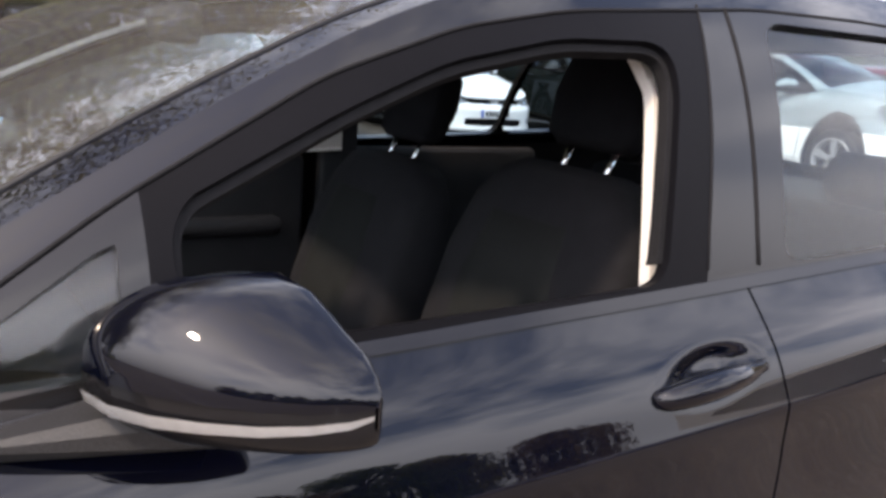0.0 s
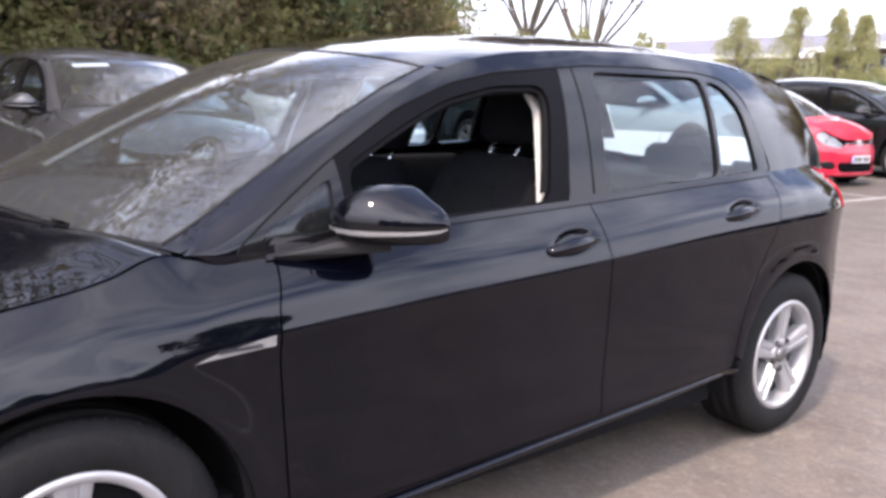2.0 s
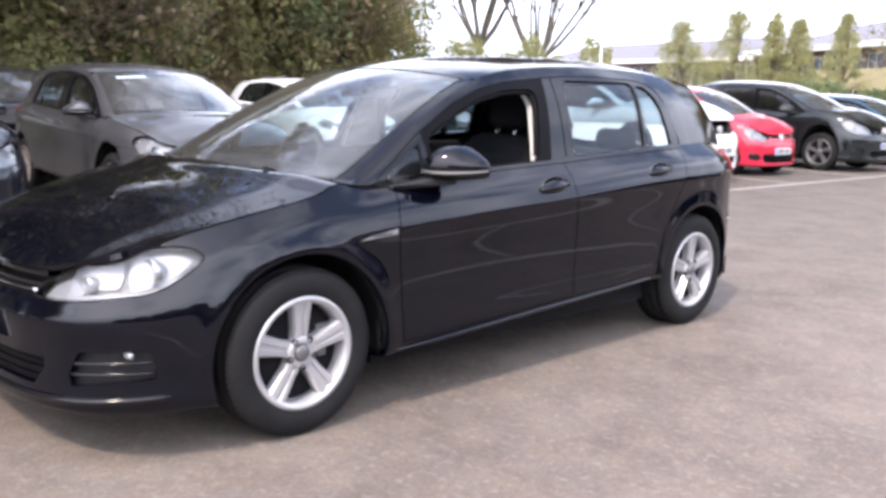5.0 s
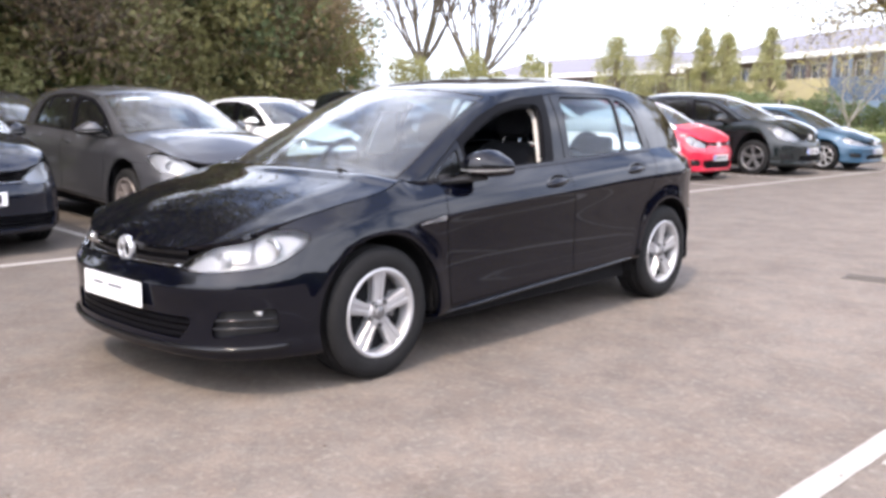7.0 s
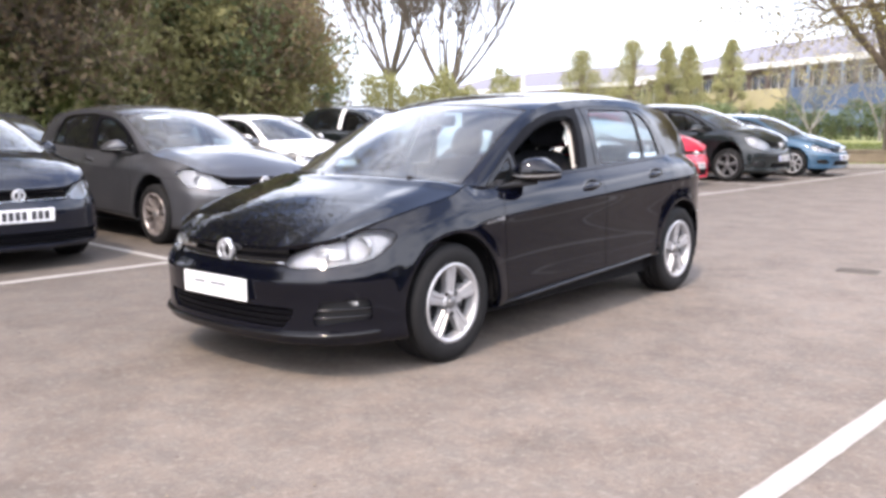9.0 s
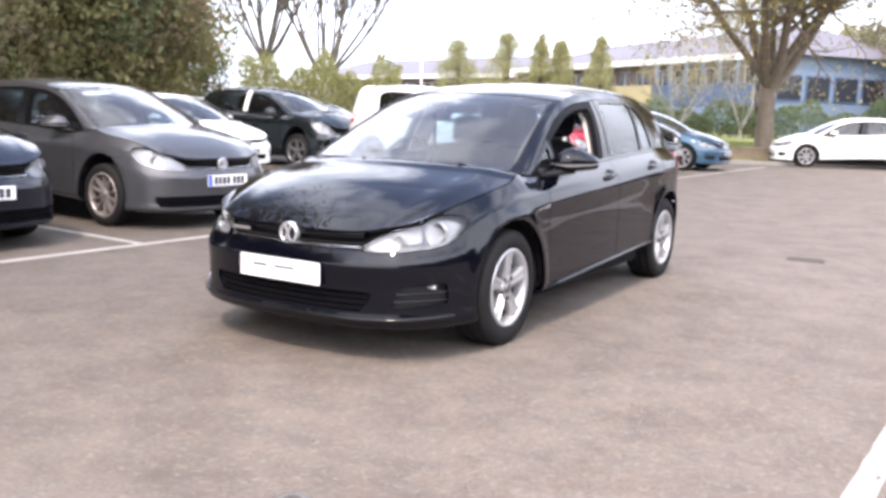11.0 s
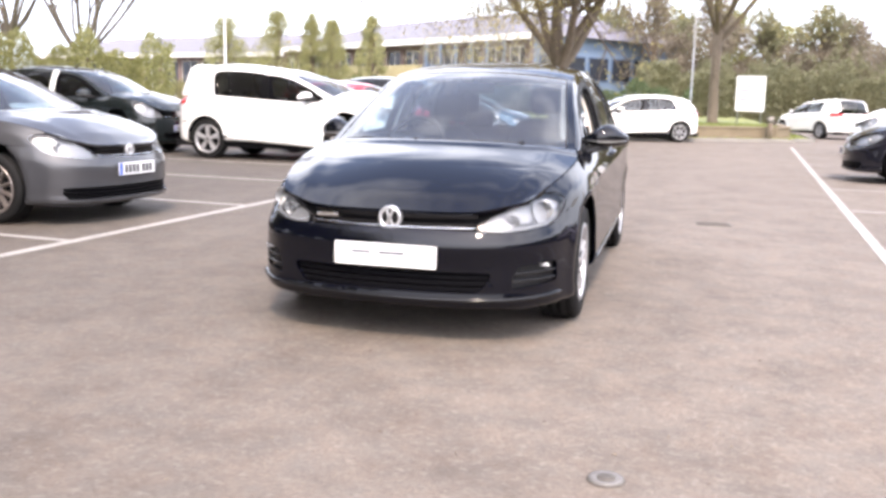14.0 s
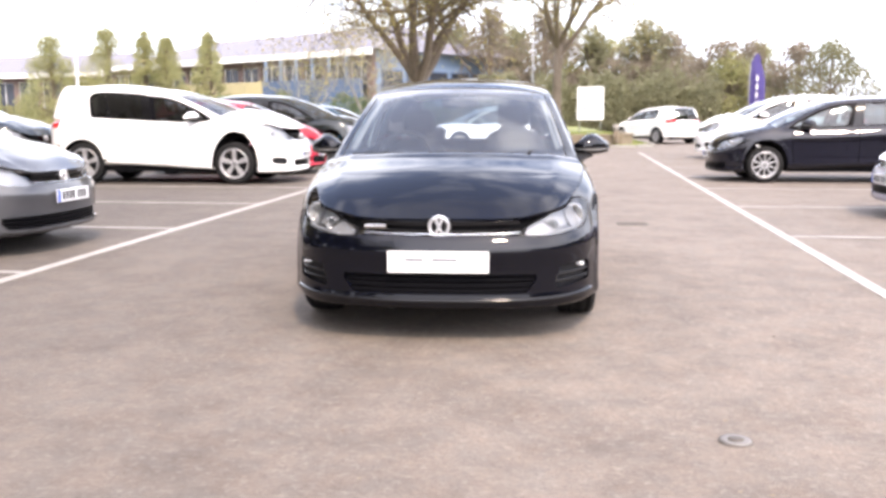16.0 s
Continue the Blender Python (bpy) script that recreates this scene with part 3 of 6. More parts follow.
    def make(raw, inset=0.0):
        if not inset:
            return lambda a, b: warp(raw(a, b))

        def f(a, b):
            a, b = np.asarray(a, float), np.asarray(b, float)
            p = raw(a, b)
            n = np.cross(raw(a + 4e-3, b) - raw(a - 4e-3, b), raw(a, b + 4e-3) - raw(a, b - 4e-3))
            n /= np.maximum(np.linalg.norm(n, axis=-1, keepdims=True), 1e-12)
            out = np.sign(((p - np.array((0, 1.3, 0.75))) * n).sum(-1, keepdims=True))
            return warp(p - n * out * inset)
        return f
    return dict(warp=warp, wrap=raw_wrap, top=raw_top, side=raw_side, hood=raw_hood, make=make, edge_of=edge_of, wb=wb, R=R, H=H)


def seat_parts(car, x, y, warp, fine=True, tilt=0.32, lift=0.045):
    """A front seat: base, backrest and headrest."""
    def w(v):
        return tuple(warp(np.array(v) + np.array((0, 0, lift))))
    n = 24 if fine else 12
    d = (0, 0.35, 1)
    bm = blob_loft([(w((x, y - 0.38, 0.46)), 0.20, 0.05, (0, 0, 1)), (w((x, y - 0.34, 0.47)), 0.245, 0.085, (0, 0, 1)), (w((x, y - 0.1, 0.46)), 0.25, 0.09, (0, 0, 1)), (w((x, y + 0.06, 0.45)), 0.24, 0.09, (0, 0, 1))], n, 3.5)
    seat = part("seat", bm, M["cloth"], car, "black cloth seat")
    secs = []
    for h, hw, hd in ((0.42, 0.20, 0.07), (0.50, 0.245, 0.095), (0.66, 0.262, 0.10), (0.82, 0.262, 0.095), (0.93, 0.235, 0.085), (0.99, 0.185, 0.07), (1.015, 0.14, 0.045)):
        secs.append((w((x, y + 0.06 + (h - 0.42) * tilt, h)), hw, hd, (0, 1, -0.3)))
    part("backrest", blob_loft(secs, n, 3.2), M["cloth"], seat)
    secs = []
    for h, hw, hd in ((0.50, 0.13, 0.05), (0.58, 0.145, 0.06), (0.80, 0.145, 0.06), (0.92, 0.12, 0.05)):
        secs.append((w((x, y + 0.012 + (h - 0.42) * tilt, h)), hw, hd, (0, 1, -0.3)))
    part("seat_insert", blob_loft(secs, n, 4), M["cloth_grey"], seat, "grey patterned cloth insert")
    secs = []
    for h, hw, hd in ((1.055, 0.09, 0.03), (1.075, 0.118, 0.05), (1.15, 0.128, 0.06), (1.22, 0.118, 0.052), (1.25, 0.085, 0.03)):
        secs.append((w((x, y + 0.07 + (h - 0.42) * tilt, h)), hw, hd, (0, 1, -0.2)))
    head = part("headrest", blob_loft(secs, n, 2.8), M["cloth"], seat)
    if fine:
        for dx in (-0.06, 0.06):
            bm = bmesh.new()
            tube(bm, [(x + dx, y + 0.06 + 0.57 * tilt, 0.985 + lift), (x + dx, y + 0.07 + 0.65 * tilt, 1.07 + lift)], [0.006, 0.006], 8)
            part("headrest_post", bm, M["chrome"], seat, "chrome headrest post")
    return seat


def build_car(name, label, sp, m, category="car", group=""):
    """A whole car. sp holds colour, size and which details are near enough to be seen."""
    S = car_shapes(sp)
    mk, warp, wb, R = S["make"], S["warp"], S["wb"], S["R"]
    fine = sp.get("fine", False)
    c = 0.018 if fine else 0.055
    boxy = sp.get("boxy", 0.0)
    body = M[sp["paint"]]
    side_glass = M[sp.get("glass", "rear_tint" if fine else "dark_tint")]
    car = thing(name, label, category, m, group)
    wrap, side, top, hood = mk(S["wrap"]), mk(S["side"]), mk(S["top"]), mk(S["hood"])
    raw, rawside = S["wrap"], S["side"]
    so = S["edge_of"]
    gap = -0.0005 if fine else 0.002
    a_f, a_r = (lambda y, z: np.hypot(y, z - 0.316) - 0.372), (lambda y, z: np.hypot(y - 2.637, z - 0.316) - 0.372)

    def pair(pname, fun, us, vs, keep, mat=body, flange=0.014, label="", parent=car, parts=None):
        me = sheet(fun, us, vs, keep, flange)
        a = part(pname, me, mat, parent, label)
        b = part(pname, mirror_mesh(me), mat, parent, label)
        return a, b

    def cut(poly, arch=(), also=None):
        pl = polygon(poly, -gap)

        def f(P, U, V):
            q = raw(U, V)
            d = pl(q[..., 1], q[..., 2])
            for ar in arch:
                d = np.maximum(d, -ar(q[..., 1], q[..., 2]))
            if also is not None:
                d = np.maximum(d, also(U, q[..., 2]))
            return d
        return f

    lin = lambda a, b, step: np.linspace(a, b, max(4, int(abs(b - a) / step) + 1))
    vs = np.unique(np.concatenate([np.linspace(k, k + 1, (9 if k in (3,) else 7) if fine else 4) for k in range(7)]))
    vs2 = np.unique(np.concatenate([np.linspace(k, k + 1, (15 if k > 4 else 8) if fine else 4) for k in range(7)]))
    # head lamp outline over (run along the nose, height)
    lamp = sp.get("lamp", [(0.437, 0.566), (0.470, 0.606), (0.60, 0.660), (0.72, 0.697), (0.82, 0.718), (0.92, 0.733), (1.00, 0.737), (1.055, 0.726), (1.085, 0.704), (1.045, 0.668), (0.985, 0.630), (0.93, 0.603), (0.87, 0.588), (0.70, 0.569), (0.55, 0.560)])
    lampd = polygon(lamp)
    bump_end = so(np.array(-0.12))
    y_low = sp.get("low_grille", (0.270, 0.367, 0.54, 0.46))
    low = polygon([(-y_low[2], y_low[1]), (y_low[2], y_low[1]), (y_low[3], y_low[0]), (-y_low[3], y_low[0])])
    has_fog = sp.get("fog", True)
    fog = polygon([(0.66, 0.405), (0.90, 0.415), (0.91, 0.315), (0.60, 0.285)])
    up0, up1, upw = sp.get("up_grille", (0.566, 0.652, 0.455))

    def upper(a, z):
        return np.maximum(np.maximum(up0 - z, z - up1), np.abs(a) - upw)

    def bumper_keep(P, U, V):
        q = raw(U, V)
        a, z = np.abs(U), q[..., 2]
        d = np.maximum(a - bump_end + gap, -lampd(a, z) + gap)
        d = np.maximum(d, z + gap - np.interp(a, [0, 0.43, 0.5, 0.98, 1.04, 1.6], [0.60, 0.60, 0.60, 0.645, 0.648, 0.660]))
        d = np.maximum(d, -upper(U, z))
        d = np.maximum(d, -low(U, z))
        if has_fog:
            d = np.maximum(d, -fog(a, z))
        d = np.maximum(d, -a_f(q[..., 1], z))
        return d
    ne = float(bump_end) + 0.02
    bumper = part("front_bumper", sheet(wrap, lin(-ne, ne, c * 0.8), np.where(vs == 7, 6.98, vs), bumper_keep, 0.02), body, car)
    inner_nose = mk(raw, 0.065)

    def nose_in(P, U, V):
        q = raw(U, V)
        return np.maximum(np.abs(U) - ne + 0.22, -a_f(q[..., 1], q[..., 2]) + 0.02)
    part("nose_backing", sheet(inner_nose, lin(-ne, ne, 0.05), np.linspace(0.6, 7, 20), nose_in, 0), M["inner"], car)
    # slatted grilles
    for gname, zs, hw, th in (("upper_grille", [up0 + (up1 - up0) * f for f in ((0.30, 0.74) if fine else (0.35, 0.7))], upw - 0.01, 0.010), ("lower_grille", [y_low[0] + (y_low[1] - y_low[0]) * f for f in (0.12, 0.42, 0.72)], y_low[2] - 0.03, 0.010)):
        bm = bmesh.new()
        for zz in zs:
            k = np.interp(zz, [float(raw(np.array(0.0), np.array(v))[2]) for v in np.linspace(0, 7, 60)], np.linspace(0, 7, 60))
            aa = np.linspace(-hw, hw, 25)
            pts = mk(raw, 0.018)(aa, np.full(25, k))
            rings = [[bm.verts.new(Vector(p) + Vector((0, dy, dz))) for dy, dz in ((0, -th), (0, th), (0.04, th), (0.04, -th))] for p in pts]
            for r0, r1 in zip(rings, rings[1:]):
                for i in range(4):
                    bm.faces.new((r0[i], r1[i], r1[(i + 1) % 4], r0[(i + 1) % 4]))
        bmesh.ops.recalc_face_normals(bm, faces=bm.faces)
        gr = part(gname, bm, M["gloss_black"] if gname == "upper_grille" else M["matt_black"], car, "black slatted grille")
        if gname == "upper_grille":
            bm = bmesh.new()
            for zz in (up0 + 0.010,):
                k = np.interp(zz, [float(raw(np.array(0.0), np.array(v))[2]) for v in np.linspace(0, 7, 60)], np.linspace(0, 7, 60))
                pts = mk(raw, 0.006)(np.linspace(-hw, hw, 21), np.full(21, k))
                tube(bm, [tuple(p) for p in pts], [0.0035] * 21, 6)
            part("chrome_line", bm, M["chrome"], gr, "thin chrome line")
    # mark on the nose: a plain ringed disc
    zb = 0.5 * (up0 + up1) + (0.003 if fine else 0)
    bp = warp(np.array((0, -0.80 - 0.006, zb)))
    bm = bmesh.new()
    rr = 0.058 if fine else 0.055
    lathe(bm, [(-0.02, rr), (0.004, rr), (0.008, rr - 0.004), (0.008, rr - 0.010), (0.003, rr - 0.013), (0.003, 0.001)], 40)
    for v in bm.verts:
        v.co = Vector((v.co.y, -v.co.x, v.co.z)) + Vector(bp)
    bmesh.ops.recalc_face_normals(bm, faces=bm.faces)
    badge = part("badge", bm, M["badge_silver"], car, "round chrome badge, plain")
    bm = bmesh.new()
    lathe(bm, [(0.0035, rr - 0.017), (0.006, rr - 0.020), (0.007, rr * 0.30), (0.008, 0.001)], 40)
    for v in bm.verts:
        v.co = Vector((v.co.y, -v.co.x, v.co.z)) + Vector(bp)
    bmesh.ops.recalc_face_normals(bm, faces=bm.faces)
    part("badge_disc", bm, M["inner" if fine else "lamp_dark"], badge, "plain dark disc")
    for ang in (24, -24):
        bm = bmesh.new()
        rbox(bm, (0.013, 0.008, 2 * (rr - 0.012)), Vector(bp) + Vector((0, -0.008, 0)), 0.002, rot=Matrix.Rotation(radians(ang), 3, "Y"))
        part("badge_bar", bm, M["badge_silver"], badge, "plain silver bar")
    # lamps
    house = mk(raw, 0.040)
    for sgn in (1, -1):
        lampname = "headlamp"
        hz = sheet(lambda U, V: house(U * sgn, V), lin(0.38, 1.20, 0.02 if fine else 0.06), np.linspace(4.5, 7, 24 if fine else 9), lambda P, U, V: lampd(np.abs(U), raw(U * sgn, V)[..., 2]) - 0.004, 0)
        hl = part(lampname, hz, M["lamp_dark" if fine else "lamp_dim"], car, "clear headlamp with silver reflectors")
        me = sheet(lambda U, V: wrap(U * sgn, V), lin(0.38, 1.20, 0.012 if fine else 0.04), np.linspace(4.5, 7, 34 if fine else 12), lambda P, U, V: lampd(np.abs(U), raw(U * sgn, V)[..., 2]) + 0.002, 0.03)
        o = part("lamp_cover", me, M["lamp_glass"], hl, "clear plastic cover")
        o.visible_shadow = False
        for al, zl, rl in ((0.66, 0.622, 0.031), (0.90, 0.664, 0.048)) if fine else ((0.82, 0.65, 0.040),):
            bm = bmesh.new()
            kk = np.linspace(3, 7, 60)
            k = np.interp(zl, raw(np.full(60, al), kk)[..., 2], kk)
            p = Vector(mk(raw, 0.025)(np.array(al * sgn), np.array(k)))
            lathe(bm, [(0.045, rl * 0.5), (0.01, rl), (-0.008, rl * 1.08), (-0.012, rl * 0.98), (0.0, rl * 0.86), (0.02, rl * 0.5), (0.028, 0.002)], 28)
            for v in bm.verts:
                v.co = Vector((v.co.y, v.co.x, v.co.z)) + p
            part("lamp_bowl", bm, M["chrome_dull"], hl, "round chrome reflector")
        if fine:
            bm = bmesh.new()
            aa = np.linspace(0.48, 1.00, 24)
            kk = np.linspace(3, 7, 80)
            pts = []
            for al in aa:
                zl = np.interp(al, [0.43, 0.55, 0.90, 1.04], [0.575, 0.575, 0.600, 0.662])
                pts.append(tuple(mk(raw, 0.03)(np.array(al * sgn), np.array(np.interp(zl, raw(np.full(80, al), kk)[..., 2], kk)))))
            tube(bm, pts, [0.010] * 24, 8)
            for outline, mname in (([(0.462, 0.576), (0.60, 0.580), (0.655, 0.598), (0.575, 0.638), (0.505, 0.612)], "lamp_silver"), ([(0.60, 0.648), (0.70, 0.610), (0.785, 0.614), (0.80, 0.660), (0.79, 0.702), (0.72, 0.688)], "lamp_silver"),
                                   ([(0.825, 0.604), (0.92, 0.616), (0.995, 0.656), (1.045, 0.700), (0.99, 0.722), (0.84, 0.712), (0.815, 0.66)], "lamp_silver")):
                od = polygon(smooth(outline, 2, 0.010))
                me = sheet(lambda U, V: mk(raw, 0.030)(U * sgn, V), lin(0.44, 1.08, 0.010), np.linspace(3.8, 7, 60), lambda P, U, V: od(np.abs(U), raw(U * sgn, V)[..., 2]), 0.010)
                part("lamp_reflector", me, M[mname], hl, "silver reflector facet")
            rim = []
            for al, zl in smooth(lamp, 1, 0.012) + [smooth(lamp, 1, 0.012)[0]]:
                rim.append(tuple(mk(raw, 0.001)(np.array(al * sgn), np.array(np.interp(zl, raw(np.full(80, al), kk)[..., 2], kk)))))
            rb = bmesh.new()
            tube(rb, rim, [0.0035] * len(rim), 6, False)
            part("lamp_gap", rb, M["inner"], hl, "dark gap round the lamp")
            part("lamp_bezel", bm, M["lamp_silver"], hl, "grey inner bezel")
    # fog lamp slots
    for sgn in (1, -1) if has_fog else ():
        me = sheet(lambda U, V: mk(raw, 0.03)(U * sgn, V), lin(0.56, 0.95, 0.03), np.linspace(1.2, 4.5, 16), lambda P, U, V: fog(np.abs(U), raw(U * sgn, V)[..., 2]) - 0.004, 0)
        fg = part("fog_recess", me, M["trim"], car, "black fog lamp recess")
        bm = bmesh.new()
        kk = np.linspace(0, 7, 80)
        for zz, matl in ((0.325, 0), (0.362, 0)):
            aa = np.linspace(0.62, 0.905, 12)
            pts = [tuple(mk(raw, 0.008)(np.array(al * sgn), np.array(np.interp(zz + 0.03 * (al - 0.62), raw(np.full(80, al), kk)[..., 2], kk)))) for al in aa]
            tube(bm, pts, [0.007] * 12, 6)
        part("fog_slat", bm, M["gloss_black"], fg)
        p = Vector(mk(raw, 0.012)(np.array(0.82 * sgn), np.array(np.interp(0.395, raw(np.full(80, 0.82), kk)[..., 2], kk))))
        bm = bmesh.new()
        rbox(bm, (0.05, 0.02, 0.02), p, 0.006)
        part("fog_lamp", shade(bm), M["chrome_dull"], fg, "small clear fog lamp")
    if fine:
        bm = bmesh.new()
        kk = np.linspace(0, 7, 80)
        pts = [tuple(mk(raw, -0.004)(np.array(al), np.array(np.interp(0.232 + 0.02 * min(1, (abs(al) / 0.95) ** 3), raw(np.full(80, al), kk)[..., 2], kk)))) for al in np.linspace(-0.95, 0.95, 60)]
        tube(bm, pts, [0.004] + [0.013] * 58 + [0.004], 8)
        part("bumper_lip", bm, M["gloss_black"], bumper, "glossy black lower lip")
    # plate
    pw, ph = 0.26, 0.0555
    pz, py_ = sp.get("plate_z", 0.438), warp(np.array((0, -0.872, 0.4)))[1]
    plate = bmesh.new()
    rbox(plate, (2 * pw, 0.008, 2 * ph), (0, py_ - 0.006, warp(np.array((0, 0, pz)))[2]), 0.003)
    plt = part("number_plate", plate, M["plate_white"], car, "white front plate with bars")
    bm = bmesh.new()
    zc = warp(np.array((0, 0, pz)))[2]
    if fine:
        for x0, x1 in ((-0.17, -0.075), (-0.03, 0.10)):
            bm = bmesh.new()
            rbox(bm, (x1 - x0, 0.002, 0.014), ((x0 + x1) / 2, py_ - 0.011, zc + 0.012), 0)
            part("plate_bar", bm, M["faint_ink"], plt, "faint grey bar")
    else:
        for i, x0 in enumerate((-0.17, -0.115, -0.06, -0.005, 0.075, 0.13, 0.185)):
            bm = bmesh.new()
            rbox(bm, (0.04, 0.002, 0.075), (x0 + 0.01, py_ - 0.011, zc), 0)
            part("plate_bar", bm, M["plate_ink"], plt, "dark bar")
        bm = bmesh.new()
        rbox(bm, (0.045, 0.002, 0.105), (-0.232, py_ - 0.011, zc), 0)
        part("plate_band", bm, M["plate_blue"], plt, "blue end band")

    # body side
    s0, s1 = float(so(np.array(-0.5))), float(so(np.array(0.55)))
    pair("front_wing", wrap, lin(s0, s1, c), np.where(vs == 7, 6.975, vs), cut([(-0.10, 0.656), (-0.36, 0.648), (-0.60, 0.645), (-0.60, 1.2), (0.472, 1.2), (0.464, 0.90), (0.434, 0.80), (0.427, 0.70), (0.455, 0.284), (0.30, 0.278), (0.1, 0.4)], [a_f], lambda U, z: -lampd(np.abs(U), z) + gap))
    door_f = [(0.478, 1.2), (0.470, 0.90), (0.440, 0.80), (0.433, 0.70), (0.461, 0.288), (1.515, 0.326), (1.528, 0.70), (1.515, 0.82), (1.47, 1.2)]
    door_r = [(1.476, 1.2), (1.521, 0.82), (1.534, 0.70), (1.521, 0.326), (2.205, 0.352), (2.225, 0.40), (2.262, 0.545), (2.335, 0.68), (2.400, 0.78), (2.450, 0.88), (2.480, 0.97), (2.490, 1.2)]
    d1 = pair("front_door", wrap, lin(float(so(np.array(0.38))), float(so(np.array(1.58))), c * 0.6), vs2, cut(door_f))
    d2 = pair("rear_door", wrap, lin(float(so(np.array(1.44))), float(so(np.array(2.54))), c * 0.6), vs2, cut(door_r, [a_r]))
    pair("rear_wing", wrap, lin(float(so(np.array(2.18))), float(so(np.array(3.12))), c), vs,
         cut([(2.496, 1.2), (2.486, 0.97), (2.456, 0.88), (2.406, 0.78), (2.341, 0.68), (2.268, 0.545), (2.23, 0.40), (2.4, 0.25), (2.98, 0.30), (3.0, 0.58), (3.08, 0.62), (3.08, 1.2)], [a_r]))
    pair("sill", wrap, lin(float(so(np.array(0.28))), float(so(np.array(2.40))), c * 1.6), vs[vs <= 3], cut([(0.30, 0.278), (0.46, 0.284), (1.5, 0.321), (2.205, 0.348), (2.32, 0.33), (2.32, 0.1), (0.30, 0.1)], [a_f, a_r]), label="black sill")
    se = float(so(np.array(3.4)))
    s2 = float(so(np.array(2.9)))
    full = s2 + 2 * (se - s2)

    def rear_fun(inset):
        f = mk(raw, inset)

        def g(U, V):
            over = U > se
            p = f(np.where(over, 2 * se - U, U), V)
            p[..., 0] = np.where(over, -p[..., 0], p[..., 0])
            return p
        return g

    def fold(U):
        return np.where(U > se, 2 * se - U, U)
    part("rear_bumper", sheet(rear_fun(0), lin(s2, full, 0.05), np.linspace(0, 5, 12), lambda P, U, V: np.maximum(raw(fold(U), V)[..., 2] - 0.57, np.maximum(3.003 - raw(fold(U), V)[..., 1], -a_r(raw(fold(U), V)[..., 1], raw(fold(U), V)[..., 2]))), 0.02), body, car)
    part("tailgate", sheet(rear_fun(0), lin(s2, full, 0.05), np.linspace(2, 7, 20), lambda P, U, V: np.maximum(0.577 - raw(fold(U), V)[..., 2], 3.086 - raw(fold(U), V)[..., 1]), 0.02), body, car)
    for sgn in (1, -1):
        me = sheet(lambda U, V: mk(raw, -0.006)(U * sgn, V), lin(float(so(np.array(3.02))), float(so(np.array(3.34))), 0.03), np.linspace(5, 7, 14), lambda P, U, V: polygon([(3.0, 0.98), (3.5, 0.97), (3.5, 0.82), (3.05, 0.84)])(raw(U, V)[..., 1], raw(U, V)[..., 2]), 0.02)
        part("tail_lamp", me, M["tail_red"], car, "red tail lamp")

    # dark inner shell and arches
    shell = mk(raw, 0.035)
    for nm, u0, u1 in (("inner_shell", float(so(np.array(-0.29))), float(so(np.array(3.3)))),):
        pair(nm, shell, lin(u0, u1, 0.05), np.linspace(0.5, 6.85, 14), lambda P, U, V: np.maximum(-a_f(raw(U, V)[..., 1], raw(U, V)[..., 2]), -a_r(raw(U, V)[..., 1], raw(U, V)[..., 2])) - 0.004, M["inner"], 0)
    for yc in (0.0, 2.637):
        bm = bmesh.new()
        rows = []
        for k in range(25):
            t = math.radians(-14 + 208 * k / 24)
            rows.append([bm.verts.new(tuple(warp(np.array((x, yc + rr_ * math.cos(t), 0.316 + rr_ * math.sin(t)))))) for x, rr_ in ((0.835, 0.376), (0.80, 0.384), (0.60, 0.384), (0.50, 0.30))])
        for r0, r1 in zip(rows, rows[1:]):
            for i in range(3):
                bm.faces.new((r0[i], r1[i], r1[i + 1], r0[i + 1]))
        shade(bm)
        me = bpy.data.meshes.new("arch")
        bm.to_mesh(me)
        bm.free()
        part("arch_liner", me, M["inner"], car)
        me2 = me.copy()
        for v in me2.vertices:
            v.co.x = -v.co.x
        me2.flip_normals()
        part("arch_liner", me2, M["inner"], car)
    bm = bmesh.new()
    f0, f1 = warp(np.array((0, -0.62, 0.2))), warp(np.array((0, 3.2, 0.24)))
    for y0, y1, hw in ((-0.70, -0.37, 0.6), (-0.37, 0.37, 0.56), (0.37, 2.27, 0.78), (2.27, 3.0, 0.56), (3.0, 3.3, 0.7)):
        a, b = warp(np.array((hw, y0, 0.19))), warp(np.array((hw, y1, 0.30)))
        rbox(bm, (2 * a[0], b[1] - a[1] - 0.002, b[2] - a[2]), (0, (a[1] + b[1]) / 2, (a[2] + b[2]) / 2), 0)
    part("underbody", bm, M["inner"], car)

    # bonnet, pillars, roof and glass
    part("bonnet", sheet(hood, lin(-0.615, 0.245, c), np.linspace(-0.995, 0.995, 72 if fine else 22), None, 0.02), body, car)
    ws_u = 0.935
    scr = part("windscreen", sheet(top, lin(0.275, 1.04, 0.04), np.linspace(-ws_u, ws_u, 24), None, 0), M["screen_glass"], car, "raked windscreen reflecting sky and trees")
    scr.visible_shadow = False
    for pts in (top(np.linspace(0.275, 1.04, 24), np.full(24, ws_u)), top(np.linspace(0.275, 1.04, 24), np.full(24, -ws_u)), top(np.full(24, 1.045), np.linspace(-ws_u, ws_u, 24))):
        bm = bmesh.new()
        tube(bm, [tuple(p) for p in pts], [0.004] * 24, 6)
        part("screen_seal", bm, M["trim"], scr)
    pair("windscreen_pillar", top, lin(0.262, 1.06, c * 1.5), np.linspace(ws_u + 0.006, 1.0, 6), None, flange=0.004)
